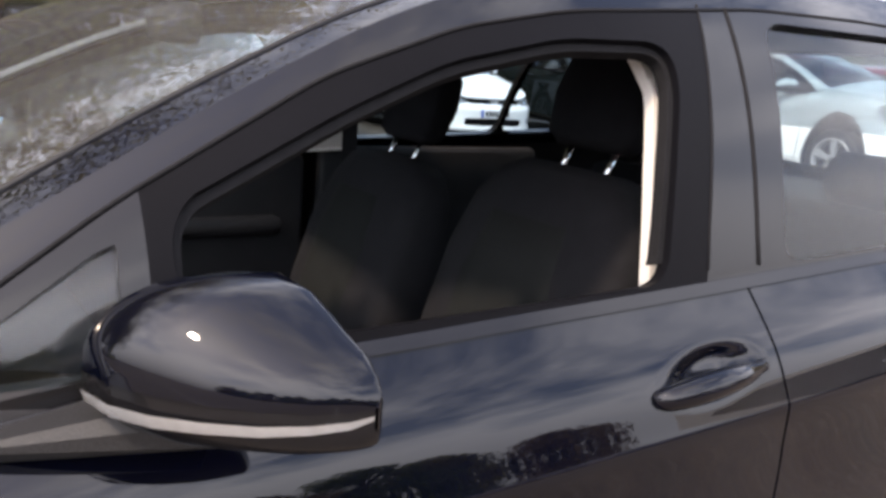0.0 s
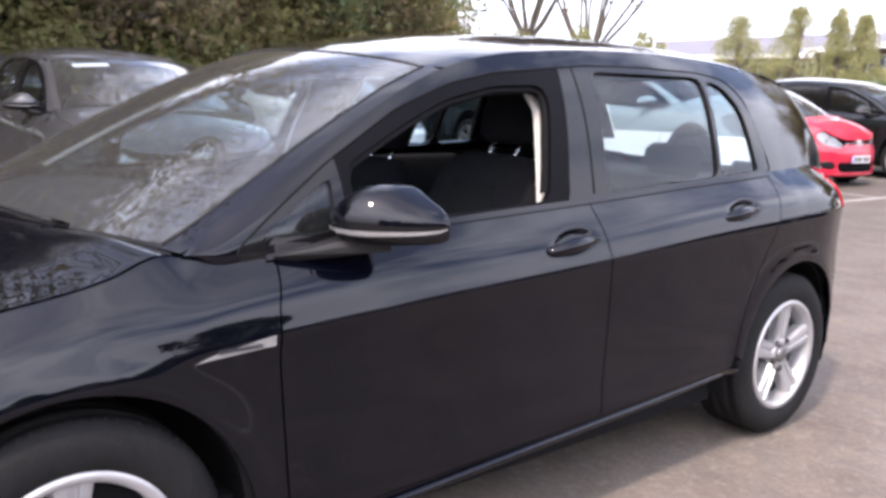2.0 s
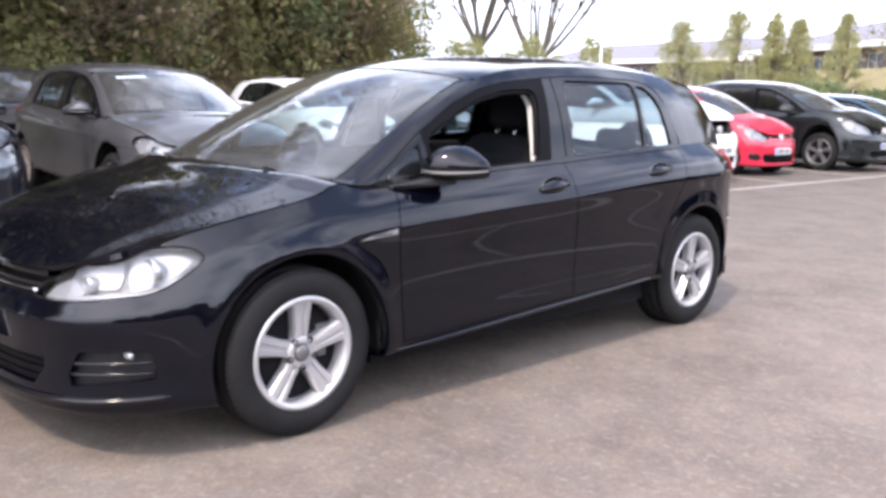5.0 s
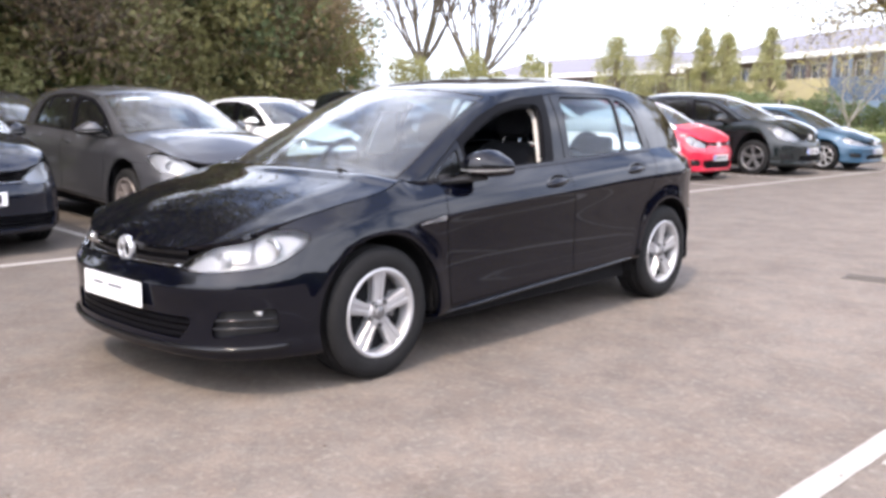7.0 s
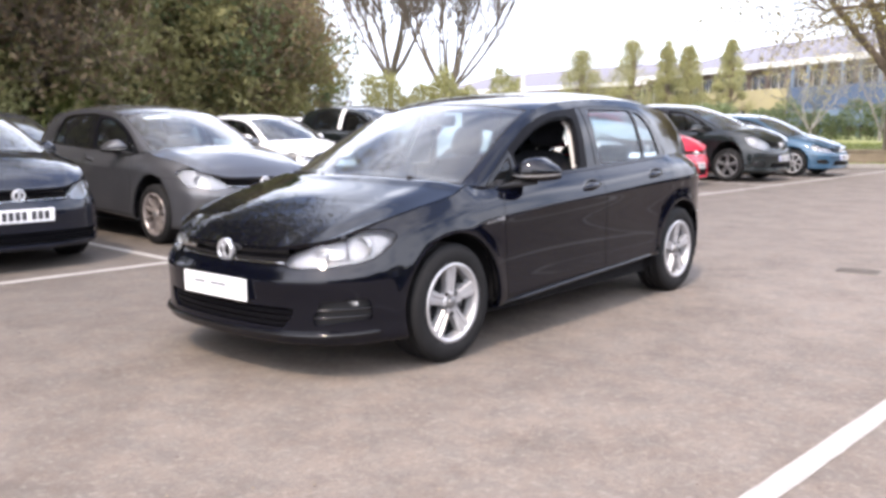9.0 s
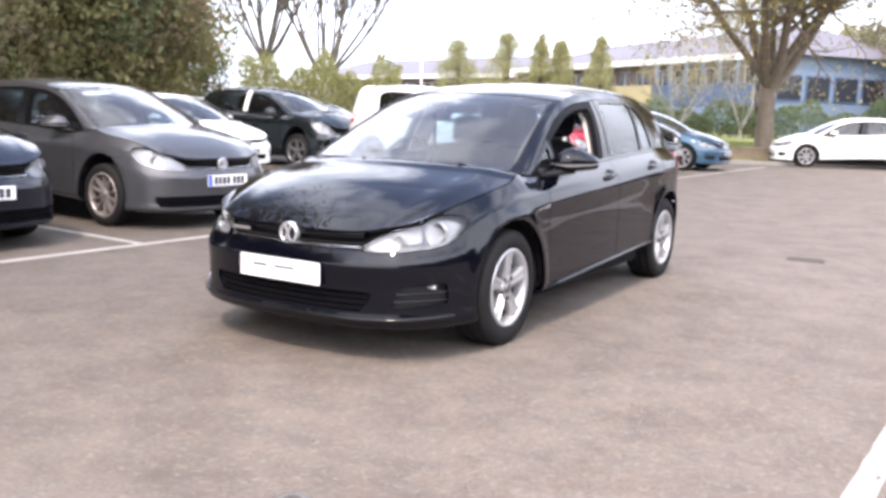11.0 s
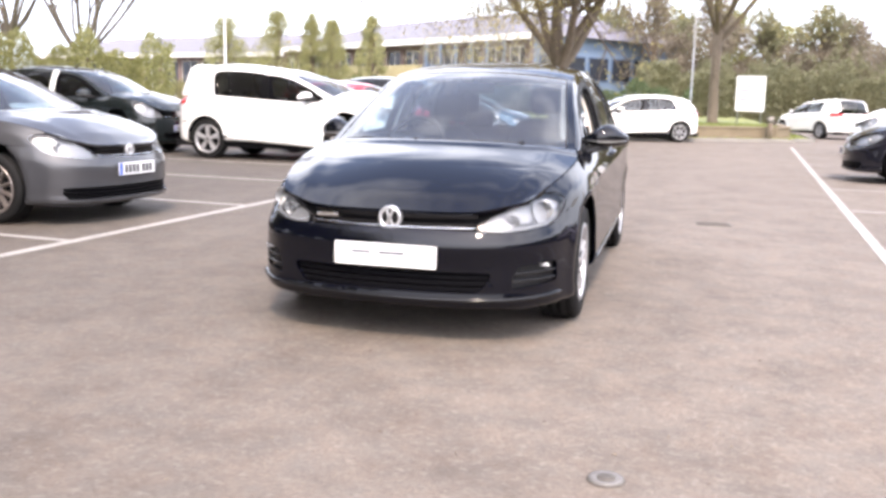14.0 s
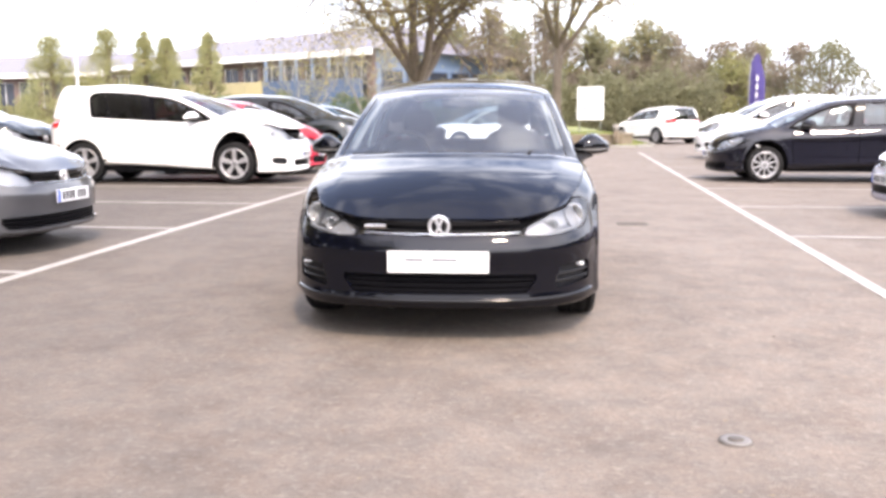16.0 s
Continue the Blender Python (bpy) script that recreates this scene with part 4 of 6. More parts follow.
    part("roof", sheet(top, lin(1.05, 2.93, c * 2), np.linspace(-1, 1, 48 if fine else 18), lambda P, U, V: np.where(U < 1.062, np.abs(V) - ws_u, -1.0), 0.004), body, car)
    rw = part("rear_window", sheet(top, lin(2.96, 3.19, 0.05), np.linspace(-0.86, 0.86, 16), None, 0), M["dark_tint"], car)
    rw.visible_shadow = False
    pair("rear_pillar", top, lin(2.93, 3.215, 0.04), np.linspace(0.87, 1.0, 5), None, flange=0.004)
    part("rear_spoiler", sheet(mk(S["top"], -0.012), lin(2.80, 2.975, 0.03), np.linspace(-0.97, 0.97, 24), None, 0.02), body, car)
    dlo_pts = [(0.385, 0.888), (0.66, 0.922), (1.0, 0.945), (1.5, 0.967), (2.2, 0.998), (2.515, 1.016), (2.528, 1.034), (2.425, 1.262), (2.36, 1.320), (2.23, 1.342), (1.93, 1.354), (1.65, 1.356), (1.5, 1.346), (1.25, 1.324), (1.07, 1.289), (0.88, 1.222), (0.64, 1.094), (0.47, 0.985), (0.385, 0.925), (0.376, 0.905)]
    w1 = [(0.684, 0.950), (1.345, 0.972), (1.385, 1.13), (1.425, 1.255), (1.405, 1.294), (1.225, 1.287), (1.041, 1.247), (0.895, 1.188), (0.684, 1.086)]
    w2 = [(1.598, 0.985), (2.190, 1.012), (2.212, 1.18), (2.226, 1.310), (2.20, 1.327), (1.654, 1.338), (1.622, 1.16)]
    w3 = [(2.206, 1.012), (2.445, 1.024), (2.440, 1.045), (2.385, 1.215), (2.33, 1.299), (2.243, 1.319)]
    bx = lambda pts: [(y + 1.6 * boxy * min(1, max(0, (y - 2.1) / 0.3)) * (z > 1.2), z + boxy * min(1, max(0, (y - 1.5) / 1.2)) * (z > 1.2)) for y, z in pts]
    dlo_pts, w1, w2, w3 = [smooth(bx(q), 2) for q in (dlo_pts, w1, w2, w3)]
    tri = smooth([(0.430, 0.918), (0.47, 0.922), (0.628, 0.942), (0.634, 1.062), (0.54, 1.002), (0.45, 0.946)], 2, 0.008)
    dlo = polygon(dlo_pts)
    opens = [polygon(tri), polygon(w1), polygon(w2), polygon(w3)]

    def ring_keep(P, U, V):
        q = rawside(U, V)
        d = dlo(q[..., 1], q[..., 2]) + 0.003
        for o in opens:
            d = np.maximum(d, -o(q[..., 1], q[..., 2]))
        return d
    ys = lin(0.262, 3.21, c * 0.9)
    ts = np.linspace(0, 1, 36 if fine else 14)
    pair("side_frame", side, ys, ts, lambda P, U, V: -dlo(rawside(U, V)[..., 1], rawside(U, V)[..., 2]), flange=0.01)
    tf = np.linspace(0, 1, 72) if fine else np.concatenate([np.linspace(0, 0.12, 9), np.linspace(0.16, 1, 18)])
    seam = lambda q: 1.428 + 0.225 * (q[..., 2] - 0.985) - q[..., 1]
    front_cut = lambda q: (q[..., 1] - 0.660) if fine else q[..., 1] - 9.0
    pair("door_frame", side, lin(0.262, 1.60, c * 0.7), tf, lambda P, U, V: np.maximum(np.maximum(ring_keep(P, U, V), -seam(rawside(U, V))), front_cut(rawside(U, V))), M["gloss_black" if fine else "matt_black"], 0.02, "black door frame")
    if fine:
        pair("window_channel", side, lin(0.262, 1.60, c * 0.7), tf, lambda P, U, V: np.maximum(np.maximum(ring_keep(P, U, V), -seam(rawside(U, V))), -front_cut(rawside(U, V))), M["matt_black"], 0.02, "matt black window channel")
    pair("window_frame", side, lin(1.35, 2.66, c * 0.7), tf, lambda P, U, V: np.maximum(ring_keep(P, U, V), seam(rawside(U, V))), M["gloss_black"], 0.02, "black window surround")
    if fine:
        def back_keep(P, U, V):
            q = rawside(U, V)
            d = np.abs(dlo(q[..., 1], q[..., 2])) - 0.014
            for o in opens:
                d = np.maximum(d, 0.002 - o(q[..., 1], q[..., 2]))
            return d
        # added dark sheet, stops sky showing through the gap round the surround
        pair("frame_backing", mk(rawside, 0.012), lin(0.30, 2.62, c * 0.7), np.linspace(0, 0.98, 80), back_keep, M["inner"], 0.0, "dark backing sheet added behind the window surround")
        loop = dlo_pts + [dlo_pts[0]]
        for sg in (1, -1):
            pts = []
            tt = np.linspace(-0.2, 1, 90)
            for yy, zz in loop:
                q = rawside(np.array([yy]), np.interp([zz], rawside(np.full(90, yy), tt)[..., 2], tt))[0]
                pts.append((sg * float(q[0]), yy, float(q[2])))
            bm = bmesh.new()
            tube(bm, pts, [0.0028] * len(pts), 6, False)
            part("frame_gap", bm, M["inner"], car, "dark gap round the side windows")
    glass_side = mk(rawside, 0.010)
    if fine:
        opening = opens[1]

        def seal_keep(P, U, V):
            q = rawside(U, V)
            d = opening(q[..., 1], q[..., 2])
            return np.maximum(np.maximum(d - 0.004, -0.010 - d), 0.985 + 0.02 * (q[..., 1] - 0.7) - q[..., 2])
        pair("window_seal", mk(rawside, 0.013), lin(0.66, 1.46, 0.012), np.linspace(0, 1, 70), seal_keep, M["inner"], 0.02, "black rubber window seal")
    for gname, pl, sides in (("quarter_light", tri, (1, -1)), ("front_side_window", w1, sp.get("front_glass", (1, -1))), ("rear_side_window", w2, (1, -1)), ("rear_quarter_light", w3, (1, -1))):
        pg = polygon(pl, 0.006)
        a0, a1 = min(p[0] for p in pl) - 0.03, max(p[0] for p in pl) + 0.03
        me = sheet(glass_side, lin(a0, a1, 0.04), np.linspace(-0.05, 1, 22), lambda P, U, V: pg(rawside(U, V)[..., 1], rawside(U, V)[..., 2]), 0)
        gm = M["rear_tint"] if gname == "quarter_light" and fine else M["dark_tint"] if gname == "quarter_light" else M["tint_glass" if fine else "dark_tint"] if gname == "front_side_window" else side_glass
        if 1 in sides:
            o = part(gname, me, gm, car)
            o.visible_shadow = False
        if -1 in sides:
            o = part(gname, mirror_mesh(me), gm, car)
            o.visible_shadow = False
    if fine:
        for sg in (1, -1):
            for y0, y1, rad in ((1.428, 1.512, 0.0022), (1.537, 1.574, 0.0035)):
                pts = []
                for k in range(9):
                    f = k / 8
                    yy, zz = y0 + (y1 - y0) * f ** 1.15, 0.985 + 0.37 * f
                    tt = np.linspace(0, 1, 60)
                    q = rawside(np.full(60, yy), np.interp(zz, rawside(np.full(60, yy), tt)[..., 2], tt))[0]
                    pts.append((sg * float(q[0]), yy, zz))
                bm = bmesh.new()
                tube(bm, pts, [rad] * 9, 6)
                part("pillar_seam", bm, M["inner"], car, "dark seam beside the door frame")
            pts = [(sg * 0.876, 0.42, 0.256), (sg * 0.881, 0.60, 0.262), (sg * 0.883, 1.2, 0.290), (sg * 0.885, 1.8, 0.314), (sg * 0.882, 2.16, 0.330), (sg * 0.874, 2.24, 0.336)]
            bm = bmesh.new()
            tube(bm, pts, [0.004, 0.011, 0.012, 0.012, 0.010, 0.004], 10)
            part("sill_strip", bm, body, car, "rounded sill edge")
    strip = mk(raw, -0.006)
    pair("belt_moulding", strip, lin(float(so(np.array(0.44))), float(so(np.array(2.50))), 0.05), np.linspace(6.83, 6.985, 4), None, M["gloss_black"], 0.012, "black belt moulding")
    # door handles, mirrors
    for door, y0 in ((d1, 1.378), (d2, 2.228)):
        for ob, sg in zip(door, (1, -1)):
            bm = bmesh.new()
            pts, rad = [], []
            for k in range(13):
                f = k / 12
                yy = y0 - 0.112 + 0.224 * f
                zz = (0.842 if y0 < 2 else 0.880) + 0.022 * f + 0.006 * math.sin(math.pi * f)
                x = 0.862 + 0.022 * math.sin(math.pi * f) ** 0.5 - 0.004 * f
                pts.append(tuple(warp(np.array((sg * x, yy, zz)))))
                rad.append(0.009 + 0.011 * math.sin(math.pi * min(1, f * 1.15 + 0.06)) ** 0.6)
            tube(bm, pts, rad, 10 if fine else 6)
            part("door_handle", bm, body, ob)
    for sg in (1, -1):
        secs = [(0.765, 0.006, 0.004), (0.772, 0.020, 0.010), (0.79, 0.042, 0.022), (0.82, 0.068, 0.043), (0.86, 0.087, 0.067), (0.90, 0.092, 0.074), (0.935, 0.086, 0.066), (0.965, 0.074, 0.047), (0.993, 0.056, 0.033), (1.010, 0.036, 0.020), (1.019, 0.016, 0.010), (1.021, 0.002, 0.002)]

        def mpt(x, dd, hh, t):
            cs, sn = math.cos(t), math.sin(t)
            yc = 0.715 + 0.46 * (x - 0.90)
            dy = -dd * 1.35 * max(cs, 0) ** 0.75 + 0.40 * dd * max(-cs, 0) ** 0.4
            dz = hh * 1.18 * max(sn, 0) ** 0.9 - 0.056 * (hh / 0.074) ** 0.3 * max(-sn, 0) ** 0.6
            return tuple(warp(np.array((sg * x, yc + dy, 0.974 + dz))))

        def mirror_band(t0, t1, grow, n=14):
            bm = bmesh.new()
            rows = [[bm.verts.new(mpt(x, dd * grow, hh * grow, t0 + (t1 - t0) * k / n)) for k in range(n + 1)] for x, dd, hh in secs]
            for r0, r1 in zip(rows, rows[1:]):
                for k in range(n):
                    bm.faces.new((r0[k], r1[k], r1[k + 1], r0[k + 1]))
            bmesh.ops.recalc_face_normals(bm, faces=bm.faces)
            return shade(bm)
        mir = part("door_mirror", mirror_band(-math.pi, math.pi, 0.965, 40), M["gloss_black"], car, "door mirror with painted cap")
        part("mirror_cap", mirror_band(0.03, math.pi * 0.92, 1.0, 24), body, mir)
        part("indicator_strip", mirror_band(-0.26, -0.09, 1.012, 6), M["chrome_dull"], mir, "pale indicator strip")
        bm = bmesh.new()
        for p in ((0.790, 0.455, 0.896), (0.790, 0.470, 0.880), (0.795, 0.640, 0.932), (0.810, 0.600, 0.892), (0.865, 0.625, 0.936), (0.905, 0.700, 0.930), (0.860, 0.630, 0.908), (0.905, 0.700, 0.905), (0.800, 0.720, 0.930), (0.810, 0.460, 0.900)):
            bm.verts.new(tuple(warp(np.array((sg * p[0], p[1], p[2])))))
        bmesh.ops.convex_hull(bm, input=bm.verts)
        part("mirror_foot", bm, M["trim"], mir)
        bm = bmesh.new()
        gl = [(0.81, -0.015), (0.825, -0.022), (0.93, -0.020), (0.955, -0.006), (0.945, 0.018), (0.91, 0.040), (0.85, 0.045), (0.81, 0.022)]
        fs = [bm.verts.new(tuple(warp(np.array((sg * a, 0.715 + 0.46 * (a - 0.90) + 0.035, 0.968 + b))))) for a, b in gl]
        f = bm.faces.new(fs if sg < 0 else fs[::-1])
        ext = bmesh.ops.extrude_face_region(bm, geom=[f])
        for v in [e for e in ext["geom"] if isinstance(e, bmesh.types.BMVert)]:
            v.co.y += 0.006
        part("mirror_glass", bm, M["chrome"], mir, "mirror glass")
    # wheels
    for yy, xf in ((0.0, 0.856), (wb, 0.862)):
        for sg in (1, -1):
            wheel_part(car, sg, yy, R, xf * sp.get("width", 0.89) / 0.89, sp.get("wheel", "five"), fine, M[sp.get("rim", "alloy")])
    # cabin
    for x in (0.37, -0.37):
        seat_parts(car, x, 1.30 if x > 0 else 1.345, warp, fine, lift=0.045 if x > 0 else -0.030)
    w = lambda v: tuple(warp(np.array(v)))
    bm = blob_loft([(w((0, 1.95, 0.45)), 0.58, 0.09, (0, 0, 1)), (w((0, 2.35, 0.45)), 0.60, 0.10, (0, 0, 1))], 24, 5)
    bench = part("rear_bench", bm, M["cloth"], car, "black cloth rear bench")
    part("backrest", blob_loft([(w((0, 2.38, 0.48)), 0.58, 0.08, (0, 1, -0.2)), (w((0, 2.44, 0.75)), 0.60, 0.09, (0, 1, -0.2)), (w((0, 2.49, 0.93)), 0.57, 0.07, (0, 1, -0.2)), (w((0, 2.5, 0.95)), 0.53, 0.04, (0, 1, -0.2))], 24, 5), M["cloth"], bench)
    for x in (-0.36, 0.36):
        part("headrest", blob_loft([(w((x, 2.52, 0.96)), 0.11, 0.035, (0, 1, 0)), (w((x, 2.52, 1.0)), 0.13, 0.05, (0, 1, 0)), (w((x, 2.53, 1.06)), 0.13, 0.045, (0, 1, 0)), (w((x, 2.53, 1.085)), 0.10, 0.03, (0, 1, 0))], 16, 3), M["cloth"], bench)
    part("dashboard", dash_mesh(w), M["cabin"], car, "dark dashboard")
    bm = bmesh.new()
    n = 32
    cs = Vector(w((-0.37, 0.80, 0.90)))
    ax1, ax2 = Vector((1, 0, 0)), Vector((0, 0.42, 0.907))
    pts = [cs + (ax1 * math.cos(2 * math.pi * k / n) + ax2 * math.sin(2 * math.pi * k / n)) * 0.18 for k in range(n + 1)]
    tube(bm, pts, [0.016] * (n + 1), 8, False)
    for t in (0.0, math.pi, -math.pi / 2):
        tube(bm, [cs + Vector((0, -0.03, 0.01)), cs + (ax1 * math.cos(t) + ax2 * math.sin(t)) * 0.175], [0.04, 0.018], 8)
    part("steering_wheel", bm, M["cabin"], car, "black steering wheel")
    if fine:
        cabin_details(car, w, mk, rawside, opens, sp)
    # wipers on the screen
    for x0, x1, in ((0.48, -0.10), (-0.12, -0.62)):
        bm = bmesh.new()
        pts = []
        for k in range(9):
            f = k / 8
            xx = x0 + (x1 - x0) * f
            u = xx / 0.74
            p = S["top"](np.array(0.268 + 0.016 * math.sin(f * 2.2)), np.array(u))
            pts.append(tuple(warp(p + np.array((0, -0.010, 0.010)))))
        tube(bm, pts, [0.005] * 9, 6)
        tube(bm, [tuple(warp(np.array((x0 * 0.98, pts[0][1] - 0.05, 0.965)))), pts[0], pts[4]], [0.008, 0.006, 0.004], 6)
        part("wiper", bm, M["trim"], car, "black wiper")
    if sp.get("card"):
        u0, u1, y0_, y1_ = sp["card"]
        part("screen_card", sheet(mk(S["top"], 0.012), np.linspace(y0_, y1_, 5), np.linspace(u0, u1, 8), None, 0.002), M["paper"], scr, "white card behind the windscreen")
    # scuttle below the screen
    bm = bmesh.new()
    us = np.linspace(-0.93, 0.93, 25)
    rows = [[bm.verts.new(tuple(p)) for p in (top(np.full(25, 0.262), us) + np.array((0, 0.02, -0.004)))], [bm.verts.new(tuple(p)) for p in (hood(np.full(25, 0.235), us) + np.array((0, 0.0, -0.022)))]]
    for k in range(24):
        bm.faces.new((rows[0][k], rows[0][k + 1], rows[1][k + 1], rows[1][k]))
    part("scuttle", bm, M["inner"], car)
    return car


def dash_mesh(w):
    bm = bmesh.new()
    rows = []
    for y, z in ((0.20, 0.62), (0.24, 0.90), (0.36, 0.925), (0.55, 0.925), (0.66, 0.90), (0.70, 0.84), (0.68, 0.72), (0.60, 0.58)):
        rows.append([bm.verts.new(w((0.70 * u, y - 0.10 * (1 - u * u) * (z > 0.88) * (y < 0.5), z + 0.02 * math.exp(-((u + 0.53) / 0.25) ** 2) * (0.5 < y < 0.7)))) for u in [k / 8 - 1 for k in range(17)]])
    for r0, r1 in zip(rows, rows[1:]):
        for i in range(16):
            bm.faces.new((r0[i], r1[i], r1[i + 1], r0[i + 1]))
    bmesh.ops.recalc_face_normals(bm, faces=bm.faces)
    return shade(bm)


def cabin_details(car, w, mk, rawside, opens, spec):
    """The near car's inside: linings, pillar trims, door cards, belts, mirror."""
    inner = mk(rawside, 0.055)
    full = polygon([(1.362, 0.95), (1.64, 0.95), (1.67, 1.33), (1.41, 1.312), (1.425, 1.25), (1.394, 1.13)])

    def keep(P, U, V):
        q = rawside(U, V)
        d = full(q[..., 1], q[..., 2])
        for o in opens[1:3]:
            d = np.maximum(d, -0.016 - o(q[..., 1], q[..., 2]))
        return d
    me = sheet(inner, np.linspace(0.6, 2.7, 110), np.linspace(0, 0.97, 30), keep, 0.02)
    part("pillar_trim", me, M["cabin_pale"], car, "pale grey pillar trim")
    part("pillar_trim", mirror_mesh(me), M["cabin_pale"], car, "pale grey pillar trim")
    S = car_shapes(spec)
    for sg in (1, -1):
        part("screen_pillar_trim", sheet(lambda Y, U: mk(S["top"], 0.045)(Y, U * sg), np.linspace(0.42, 1.06, 16), np.linspace(0.905, 0.955, 5), None, 0.012), M["pillar_grey"], car, "grey screen pillar trim")
    part("headlining", sheet(mk(S["top"], 0.035), np.linspace(1.06, 2.9, 20), np.linspace(-0.95, 0.95, 14), None, 0), M["headliner"], car, "pale grey headlining")
    for sg in (1, -1):
        bm = bmesh.new()
        rbox(bm, (0.05, 1.05, 0.60), (sg * 0.765, 0.98, 0.635), 0.02)
        rbox(bm, (0.07, 0.55, 0.05), (sg * 0.735, 1.15, 0.74), 0.02)
        card = part("door_card", shade(bm), M["cabin"], car, "dark door lining with armrest")
        bm = bmesh.new()
        rbox(bm, (0.05, 0.80, 0.60), (sg * 0.765, 1.95, 0.66), 0.02)
        part("rear_door_card", shade(bm), M["cabin"], car)
        # seat belt
        bm = bmesh.new()
        a, b = Vector((sg * 0.635, 1.58, 1.22)), Vector((sg * 0.655, 1.60, 0.60))
        rows = []
        for k in range(7):
            p = a.lerp(b, k / 6)
            rows.append([bm.verts.new(p + Vector((0.0, -0.023, 0))), bm.verts.new(p + Vector((0.002, 0.023, 0))), bm.verts.new(p + Vector((0.004, 0.023, 0))), bm.verts.new(p + Vector((0.002, -0.023, 0)))])
        for r0, r1 in zip(rows, rows[1:]):
            for i in range(4):
                bm.faces.new((r0[i], r0[(i + 1) % 4], r1[(i + 1) % 4], r1[i]))
        part("seat_belt", bm, M["cabin"], car)
    bm = bmesh.new()
    rbox(bm, (0.20, 0.9, 0.26), (0, 1.10, 0.45), 0.04, 3)
    tube(bm, [(0, 0.86, 0.58), (0, 0.88, 0.72)], [0.012, 0.02], 10)
    part("centre_console", shade(bm), M["cabin"], car)
    bm = bmesh.new()
    rbox(bm, (0.25, 0.03, 0.07), (0, 0.90, 1.27), 0.012)
    tube(bm, [(0, 0.90, 1.27), (0, 0.93, 1.335)], [0.012, 0.02], 8)
    part("inside_mirror", shade(bm), M["cabin"], car)
    bm = bmesh.new()
    rbox(bm, (1.1, 0.45, 0.02), (0, 2.80, 0.93), 0.008)
    part("parcel_shelf", bm, M["cabin"], car)
    bm = bmesh.new()
    rbox(bm, (1.5, 2.4, 0.04), (0, 1.4, 0.32), 0)
    part("floor_carpet", bm, M["cabin"], car)
    # wing flash: a slim chrome blade at the end of each front wing
    for sg in (1, -1):
        bm = bmesh.new()
        q = [(0.419, 0.745), (0.419, 0.722), (0.27, 0.714), (0.235, 0.711), (0.275, 0.723)]
        a = [bm.verts.new((sg * 0.8805, y, z)) for y, z in q]
        b = [bm.verts.new((sg * 0.866, y, z)) for y, z in q]
        bm.faces.new(a)
        bm.faces.new(b[::-1])
        for i in range(5):
            bm.faces.new((a[i], a[(i + 1) % 5], b[(i + 1) % 5], b[i]))
        bmesh.ops.recalc_face_normals(bm, faces=bm.faces)
        fl = part("wing_flash", bm, M["chrome_dull"], car, "slim chrome flash on the wing")
        bm = bmesh.new()
        rbox(bm, (0.003, 0.10, 0.007), (sg * 0.8815, 0.335, 0.7275), 0)
        part("flash_bar", bm, M["plate_ink"], fl, "dark bar")
    # small bar in the grille
    bm = bmesh.new()
    rbox(bm, (0.115, 0.006, 0.016), (-0.335, -0.789, 0.611), 0.002)
    part("grille_bar", bm, M["chrome"], car, "small chrome bar in the grille")


# ---- the car park's frame: the lane runs a little clear of the near car's axis ----
LOT = radians(-2.8)


def lot(p, q, z=0.0):
    return (p * math.cos(LOT) - q * math.sin(LOT), p * math.sin(LOT) + q * math.cos(LOT), z)


def parked(x, y, heading):
    """Pose of a car whose front axle stands at x, y and whose nose points along heading (degrees)."""
    return pose(x, y, 0, 0, 0, heading + 90)


M["line"] = material("worn_white_line_paint", (0.275, 0.26, 0.242), 0.75, 0, 0.22, 5, 60, 0.3)
M["grass"] = material("spring_grass", (0.15, 0.17, 0.055), 0.95, 0, 0.3, 0.8, 40, 0.5, second=(0.23, 0.24, 0.09))
M["kerb"] = material("concrete_kerb", (0.211, 0.198, 0.180), 0.9, 0, 0.2, 3, 40, 0.4)
M["bark"] = material("brown_bark", (0.143, 0.112, 0.084), 0.95, 0, 0.4, 6, 40, 0.8)
M["bark_grey"] = material("grey_bark", (0.118, 0.099, 0.084), 0.95, 0, 0.35, 6, 40, 0.8)

# ---- ground, lines, kerb, grass ----
def lot_strip(name, p0, q0, p1, q1, half, z=0.0045, mat="line", label="worn white bay line", n=24):
    """A painted strip from one lot point to another, with worn edges."""
    a, b = Vector(lot(p0, q0)), Vector(lot(p1, q1))
    d = (b - a).normalized()
    s = Vector((-d.y, d.x, 0))
    bm = bmesh.new()
    rows = []
    rng = random.Random(int((p0 * 31 + q0 * 17 + p1 * 7 + q1) * 10))
    n = max(6, int((b - a).length / 0.12))
    for k in range(n + 1):
        c = a.lerp(b, k / n)
        rows.append([bm.verts.new(c + s * (half + rng.uniform(-0.004, 0.003)) + Vector((0, 0, z))), bm.verts.new(c - s * (half + rng.uniform(-0.004, 0.003)) + Vector((0, 0, z)))])
    for r0, r1 in zip(rows, rows[1:]):
        bm.faces.new((r0[0], r0[1], r1[1], r1[0]))
    return tagged(part(name, bm, M[mat], None, label, "structure"), category="road marking")


